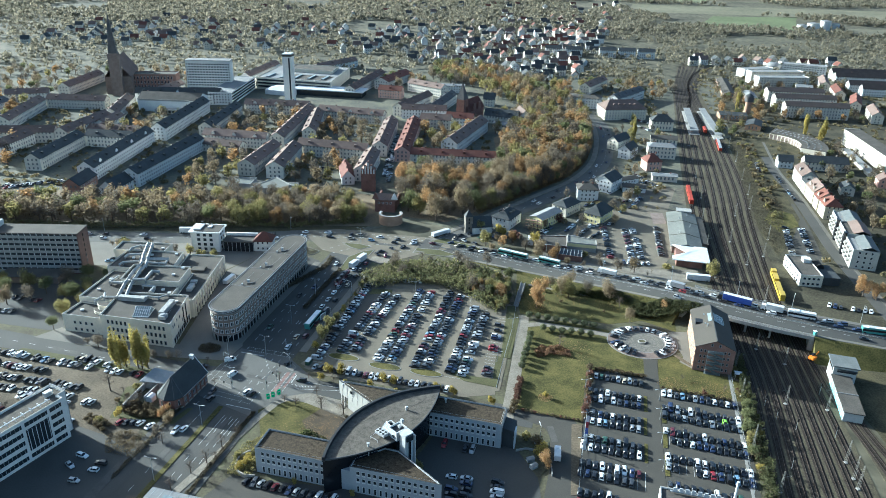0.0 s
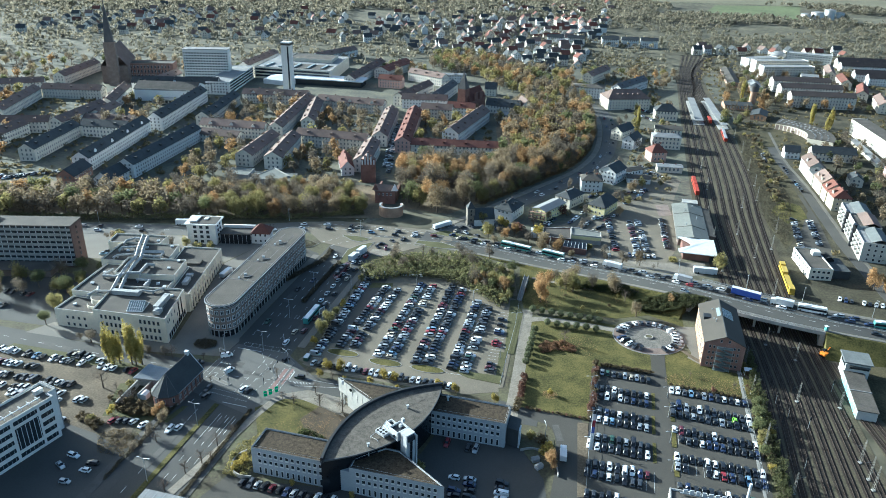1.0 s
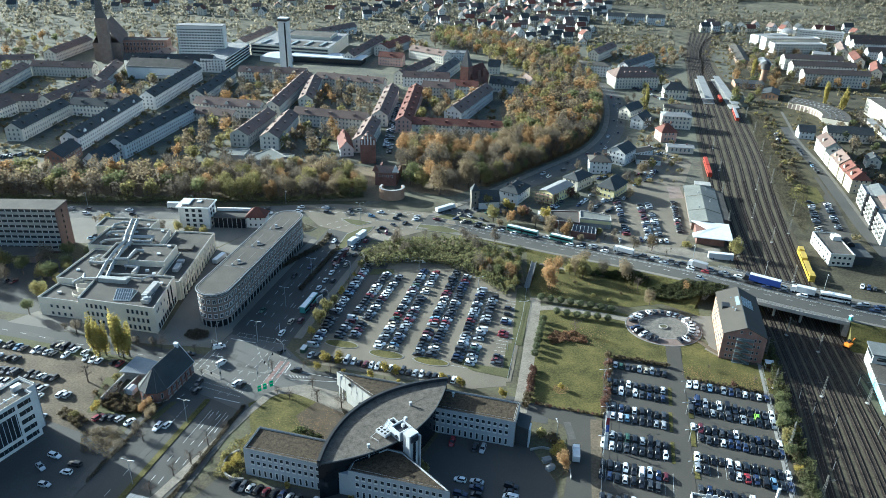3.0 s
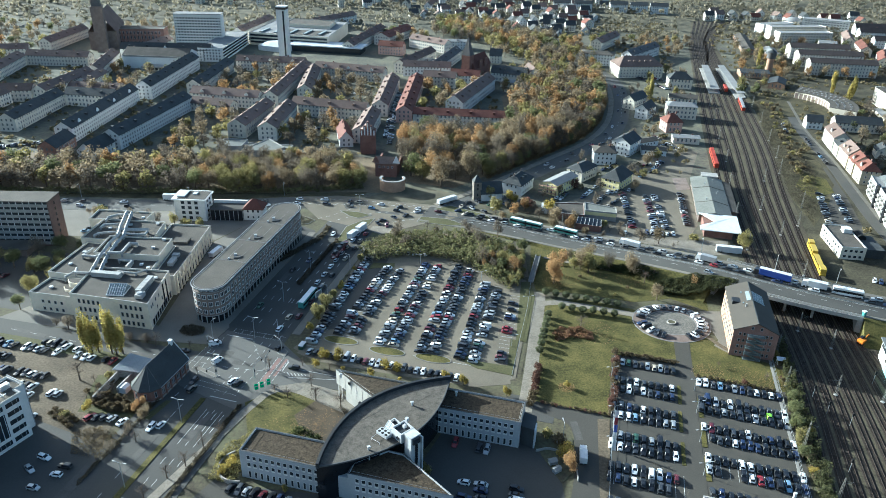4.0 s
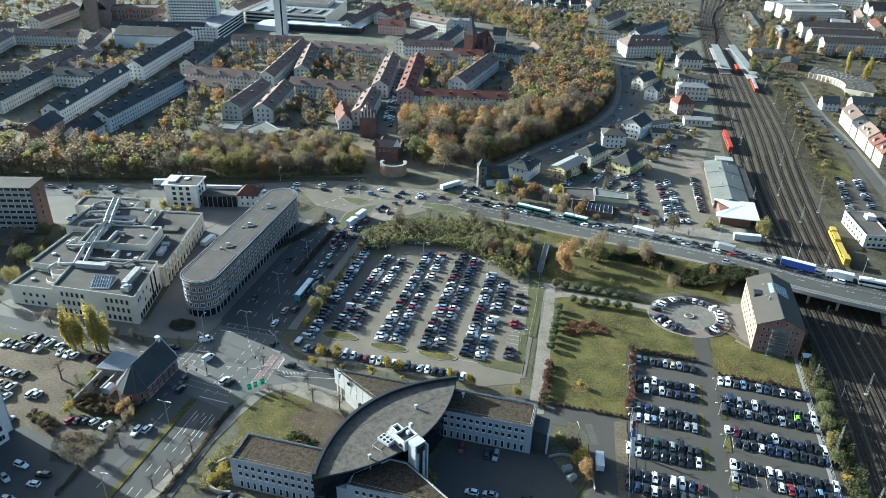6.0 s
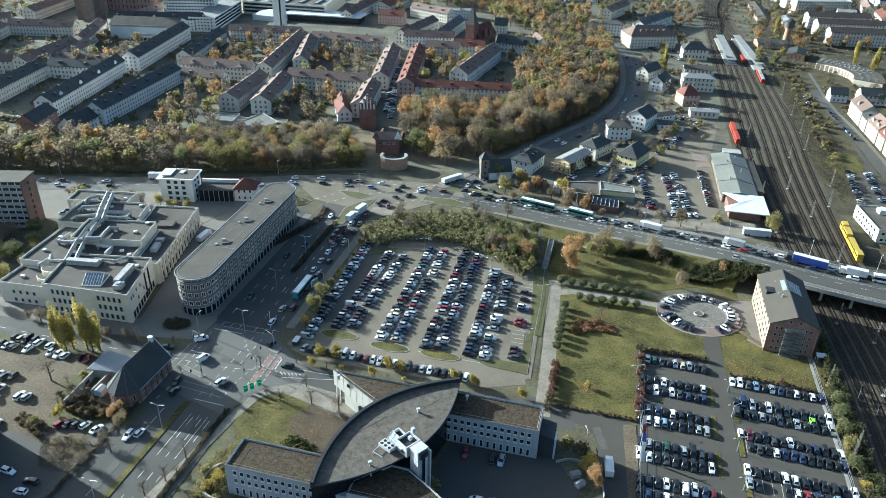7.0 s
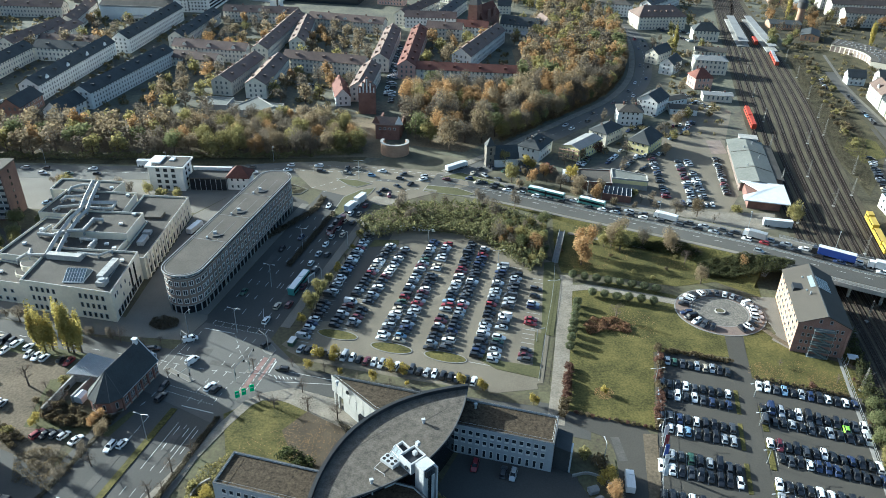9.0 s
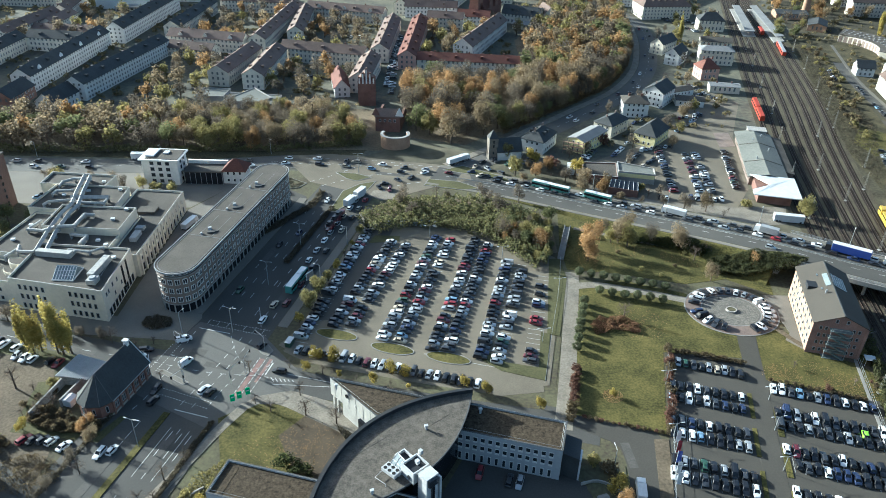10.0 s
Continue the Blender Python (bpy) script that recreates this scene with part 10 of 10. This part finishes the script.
def lattice_mast(x, y, h, deg, arm=3.2, first_={}):
    """A tapering lattice mast of the overhead line with its bracket."""
    m = pose(x, y, 0.1, 0, 0, deg)
    if (h, arm) in first_:
        return copy_thing(first_[h, arm], m)
    t = thing("catenary_mast", "grey steel lattice mast of the overhead line", "mast", m, "catenary masts")
    b, tp = 0.36, 0.12
    leg = Shape()
    for sx_, sy_ in ((-1, -1), (1, -1), (1, 1), (-1, 1)):
        leg.tube((b * sx_, b * sy_, 0), (tp * sx_, tp * sy_, h), 0.04, n=4)
    n = int(h / 1.0)
    for k in range(n):
        f0, f1 = k / n, (k + 1) / n
        r0, r1 = b + (tp - b) * f0, b + (tp - b) * f1
        s_ = 1 if k % 2 else -1
        for u, v in (((-1, -1), (1, -1)), ((1, -1), (1, 1)), ((1, 1), (-1, 1)), ((-1, 1), (-1, -1))):
            p, q = (u, v) if s_ > 0 else (v, u)
            leg.tube((r0 * p[0], r0 * p[1], h * f0), (r1 * q[0], r1 * q[1], h * f1), 0.014, n=3)
    part("lattice", leg, MAST, t)
    part("footing", Shape().box(0, 0, 0, 0.3, 1.1, 1.1), CONCRETE, t)
    if arm:
        part("bracket", Shape().tube((0, 0, h - 2.6), (arm, 0, h - 2.2), 0.05, n=4).tube((0, 0, h - 1.0), (arm * 0.8, 0, h - 2.25), 0.03, n=4).tube((arm, 0, h - 2.2), (arm * 0.6, 0, h - 3.2), 0.03, n=4), MAST, t)
    first_[h, arm] = t
    return t


for x, y, h, a in ((126, 211, 9, 10), (117.5, 177, 12, 10), (119, 156, 9, 10), (142, 206.5, 9, 190), (157, 203, 12, 190), (149, 172, 10, 190), (147.5, 163.5, 10, 190), (146.5, 158.5, 10, 190), (157, 150, 12, 190), (131, 232, 9, 10), (154, 236, 9, 190), (146, 248, 9, 10),
                   (169, 296, 9, 190), (152, 322, 9, 10), (176, 340, 9, 190), (190, 352, 9, 190), (160, 362, 9, 10), (178, 373, 9, 190), (203, 378, 10, 190), (172, 408, 9, 10), (197, 418, 9, 190), (212, 432, 10, 190), (185, 452, 9, 10), (222, 462, 9, 190), (196, 500, 9, 10), (231, 498, 9, 190), (208, 548, 9, 10), (243, 545, 9, 190), (218, 590, 9, 10), (252, 588, 9, 190)):
    lattice_mast(x, y, h, a)
for y0, y1 in ((176, 211), (340, 340),):
    pass
random.seed(3)
for x, y in ((139, 190), (134, 196), (152, 186), (128, 168), (159, 214), (133, 205)):
    s = thing("signal_post", "thin railway signal post beside the rails", "signal post", (x, y, 0.1), "railway signals")
    part("post", Shape().tube((0, 0, 0), (0, 0, 5.2), 0.09, n=5), POLE, s)
    part("signal_head", Shape().box(0, -0.15, 4.0, 5.3, 0.6, 0.3), RUBBER, s)


def fence(name, pts, h, label, step=2.6, z=0.1, rail=POLE):
    ln = smooth_line(pts, step)
    f = thing(name, label, "fence", (ln[0].x, ln[0].y, z))
    q = [p - Vector((ln[0].x, ln[0].y, 0)) for p in ln]
    for p in q:
        part("post", Shape().tube((p.x, p.y, 0), (p.x, p.y, h), 0.05, n=4), POLE, f)
    for k in (0.45, 0.98):
        part("rail", ribbon([p + Vector((0, 0, h * k)) for p in q], -0.03, 0.03, 0.0, 0.06), rail, f)
    return f


fence("railway_fence", [(110, 155), (116, 180), (122, 206), (128, 231)], 1.7, "thin steel fence between the car park and the railway")
solid("footway_railway", ribbon(smooth_line([(102, 120), (109.5, 155), (115.5, 180), (121.5, 206), (127.5, 231), (131, 242)], 5), -0.5, 0.5, 0.16), KERB, "narrow concrete strip along the railway fence", "path")
fence("car_park_fence", [(50.5, 152), (55, 172), (59, 189), (64, 212), (67.5, 229)], 1.6, "thin steel fence beside the access road")
fence("path_fence", [(26.6, 212), (31.5, 236), (37, 262), (40.5, 284)], 1.1, "low steel fence along the footpath", 3.4)
for k in range(5):
    fl_ = thing("flag", "%s advertising flag on a slim white pole" % ("white", "red", "blue", "white", "white")[k], "flag", (58.6 - 0.9 * k, 187 - 3.6 * k, 0.1), "flags by the car park")
    part("pole", Shape().tube((0, 0, 0), (0, 0, 6.5), 0.06, n=5), WHITE_METAL, fl_)
    part("cloth", Shape().prism([(0.05, 0), (0.6, 0.05), (1.15, -0.08), (1.15, -0.12), (0.6, 0.0), (0.05, -0.05)], 2.2, 6.3), (WHITE_METAL, PAINTS["red"][0], BLUE_T, WHITE_METAL, WHITE_METAL)[k], fl_)
for k, (x, y) in enumerate(((-63.4, 200.2), (-61.8, 201.5), (-59.8, 203.2))):
    b = thing("green_board", "tall bright green advertising board on two posts", "sign board", (x, y, 0.15, 0, 0, 25), "green boards")
    part("board", Shape().box(0, 0, 0.7, 3.1, 1.3, 0.12), GREEN_SIGN, b)
    part("panel", Shape().box(0, -0.08, 1.9, 2.3, 0.8, 0.04), WHITE_METAL, b)
    for e in (-0.5, 0.5):
        part("post", Shape().tube((e, 0, 0), (e, 0, 0.8), 0.04, n=4), POLE, b)
bb = thing("billboard", "pale billboard in a dark frame beside the avenue", "billboard", (-51.8, 262, 0.1, 0, 0, 60))
part("panel", Shape().box(0, 0, 2.4, 5.2, 3.8, 0.25), WHITE_METAL, bb)
part("picture_field", Shape().box(0, -0.15, 2.7, 4.9, 3.2, 0.06), FELT_LIGHT, bb)
part("post", Shape().tube((0, 0, 0), (0, 0, 2.4), 0.14, n=6), POLE, bb)
for x, y, a in ((-88, 226, -40), (-59.6, 224, 140), (-66, 208, 60), (-79.4, 207.8, -120), (-63, 213, 80)):
    s = thing("traffic_light", "traffic light on a curved grey mast arm", "traffic light", (x, y, 0.1, 0, 0, a), "traffic lights")
    part("mast", Shape().tube((0, 0, 0), (0, 0, 5), 0.1, n=6).tube((0, 0, 5), (0.8, 0, 5.7), 0.08, n=5).tube((0.8, 0, 5.7), (4.2, 0, 5.8), 0.07, n=5), POLE, s)
    part("signal", Shape().box(4.2, 0, 4.8, 5.8, 0.35, 0.3), RUBBER, s)
    part("signal", Shape().box(0.25, 0, 2.4, 3.4, 0.3, 0.3), RUBBER, s)
st = thing("bridge_stair", "concrete stair from the park up to the bridge road", "stair", (42.5, 292, 0, 0, 0, 76))
part("flight", Shape().add([(x, y, z) for y in (-0.9, 0.9) for x, z in ((-9, 0), (14, 0), (14, 2.0), (11, 2.0), (-9, 0.2))], [(4, 3, 2, 1, 0), (5, 6, 7, 8, 9)] + [((i + 1) % 5, i, i + 5, (i + 1) % 5 + 5) for i in range(5)]), KERB, st)
for y in (-1.05, 1.05):
    part("side_wall", Shape().add([(x, y + d, z) for d in (-0.15, 0.15) for x, z in ((-9, 0), (14, 0), (14, 2.9), (11, 2.9), (-9, 0.9))], [(4, 3, 2, 1, 0), (5, 6, 7, 8, 9)] + [((i + 1) % 5, i, i + 5, (i + 1) % 5 + 5) for i in range(5)]), KERB, st)
for k in range(10):
    part("step", Shape().box(-8.2 + 1.95 * k, 0, 0.1, 0.34 + 0.175 * k, 0.7, 1.7), KERB, st)
ex = thing("excavator", "orange excavator standing beside the tracks", "excavator", (168, 240, 0.1, 0, 0, 30))
part("tracks", Shape().box(0, -0.9, 0, 0.8, 3.2, 0.6).box(0, 0.9, 0, 0.8, 3.2, 0.6), RUBBER, ex)
part("body", Shape().box(-0.3, 0, 0.8, 2.2, 2.8, 2.3), mat("machine_orange", (0.65, 0.20, 0.02), 0.5), ex)
part("cab", Shape().box(0.5, 0.6, 2.2, 3.1, 1.3, 1.1), GLASS_DARK, ex)
part("boom", Shape().tube((1.0, 0, 1.8), (3.2, 0, 3.6), 0.22, n=4).tube((3.2, 0, 3.6), (4.4, 0, 1.2), 0.18, n=4), bpy.data.materials["machine_orange"], ex)
tk = thing("recycling_container", "green recycling container with a pale lid", "container", (-52.5, 227.5, 0.1, 0, 0, 76))
part("bin", Shape().box(0, 0, 0, 1.6, 3.4, 1.8), PAINTS["green"][0], tk)
part("lid", Shape().box(0, 0, 1.6, 1.8, 3.5, 1.9), WHITE_METAL, tk)

# painted bay lines of the car parks
bl = Shape()
for a, b, d in (((-40.2, 236), (-25, 294), 5), ((-22.8, 230), (-6.5, 298), 5), ((-7.4, 225), (8.2, 297), 5), ((7.7, 221), (19.6, 281), 5), ((22.4, 217), (32.4, 272), 0), ((-49.5, 230), (-34.5, 304), 0)):
    a, b = Vector(a), Vector(b)
    n = int((b - a).length / 2.5)
    for i in range(n + 1):
        p = a + (b - a) * (i / n)
        bl.box(p.x + d / 2 * 0.97, p.y - d / 2 * 0.24 - 1.25, 0.09, 0.1, 5.0 + d, 0.12, -13.5)
for a, b in (((64, 210), (84, 204.6)), ((60.5, 195.3), (80.5, 189.8)), ((57, 180), (77, 174.4)), ((53.5, 165.6), (73.5, 160)), ((91.5, 199.3), (118, 191.4)), ((88.3, 184.6), (115, 176.6)), ((85, 169.8), (111.6, 161.8))):
    a, b = Vector(a), Vector(b)
    n = int((b - a).length / 2.42)
    for i in range(n + 1):
        p = a + (b - a) * (i / n)
        bl.box(p.x + 1.2, p.y - 0.3, 0.09, 0.1, 0.12, 10.0, -13.5)
solid("bay_lines", bl, MARK, "worn white parking bay lines", "road marking", "stuff")
for i, (x, y, w) in enumerate(((91.0, 197.6, 1.6), (87.6, 183, 1.6), (84.3, 168, 1.6), (85.6, 204.5, 1.2), (82, 190, 1.2), (78.5, 174.5, 1.2))):
    sheet("strip_%d" % (i + 1), [(x - w / 2 - 1.2, y - 5.4), (x + w / 2 - 1.2, y - 5.6), (x + w / 2 + 1.2, y + 5.0), (x - w / 2 + 1.2, y + 5.2)], 0.2, GRASS, "narrow planted strip at the end of a parking row", "grass")

# fallen leaves on the lawns
random.seed(19)
lv = Shape()
for _ in range(3800):
    cx_, cy_, r = random.choice(((119, 213, 7), (112, 216, 9), (100, 218, 6), (62, 243, 9), (-48, 176, 12), (-40, 184, 9), (54, 284, 9), (88, 288, 9), (70, 294, 8), (46, 207, 3)))
    a, d = random.uniform(0, math.tau), r * random.random() ** 0.7
    x, y = cx_ + d * math.cos(a), cy_ + d * math.sin(a)
    k = random.uniform(0.08, 0.2)
    q = random.uniform(0, 3)
    lv.add([(x + k * math.cos(q + j * 1.57), y + k * math.sin(q + j * 1.57), 0.13 + 0.01 * (j % 2)) for j in range(4)], [(0, 1, 2, 3)])
tagged(new("fallen_leaves", lv.mesh("fallen_leaves", L_ORANGE)), "orange leaves lying on the grass", "leaves", "", "stuff")

tb_ = thing("bridge_pylon", "slim teal steel pylon at the end of the bridge", "pylon", (171.6, 249.5, 0))
part("shaft", Shape().box(0, 0, 0, 9.4, 1.1, 1.1, 20), mat("teal_steel", (0.09, 0.26, 0.24), 0.5, 0.12, 0.4, 2.0), tb_)
part("cap", Shape().box(0, 0, 9.4, 9.7, 1.4, 1.4, 20), WHITE_METAL, tb_)
sheet("brick_terrace", [(140.9, 419.4), (149.2, 420), (146.9, 401.2), (138.1, 399.1)], 0.12, BRICK_DARK, "dark reddish brick terrace before the goods shed", "pavement")

sheet("waste_grass", [(228.9, 436), (238, 424), (233, 402), (216, 392), (213.5, 411)], 0.14, GRASS, "rough green grass beside the railway", "grass")

# small garden beside the office wing
gw = thing("garden_wall", "low curved concrete wall round a small garden", "wall", (36, 172, 0.1))
part("wall", ribbon([p - Vector((36, 172, 0)) for p in smooth_line([(31.5, 173.5), (36, 174.5), (40.5, 172), (43, 167), (43, 161)], 1.5)], -0.15, 0.15, 0.95, 0.95), CONCRETE, gw)
for x, y, a in ((36.2, 168.5, 20), (37.0, 165, 35), (40, 178, -30)):
    bx_ = thing("storage_box", "small garden box under a grey tarpaulin", "box", (x, y, 0.2, 0, 0, a), "garden boxes")
    part("box", Shape().box(0, 0, 0, 1.3, 2.6, 1.7), ZINC, bx_)
    part("cover", Shape().add([(-1.4, -1.0, 1.3), (1.4, -1.0, 1.3), (1.4, 1.0, 1.3), (-1.4, 1.0, 1.3), (-1.4, 0, 1.7), (1.4, 0, 1.7)], [(0, 1, 5, 4), (2, 3, 4, 5), (0, 4, 3), (1, 2, 5), (3, 2, 1, 0)]), FELT_LIGHT, bx_)
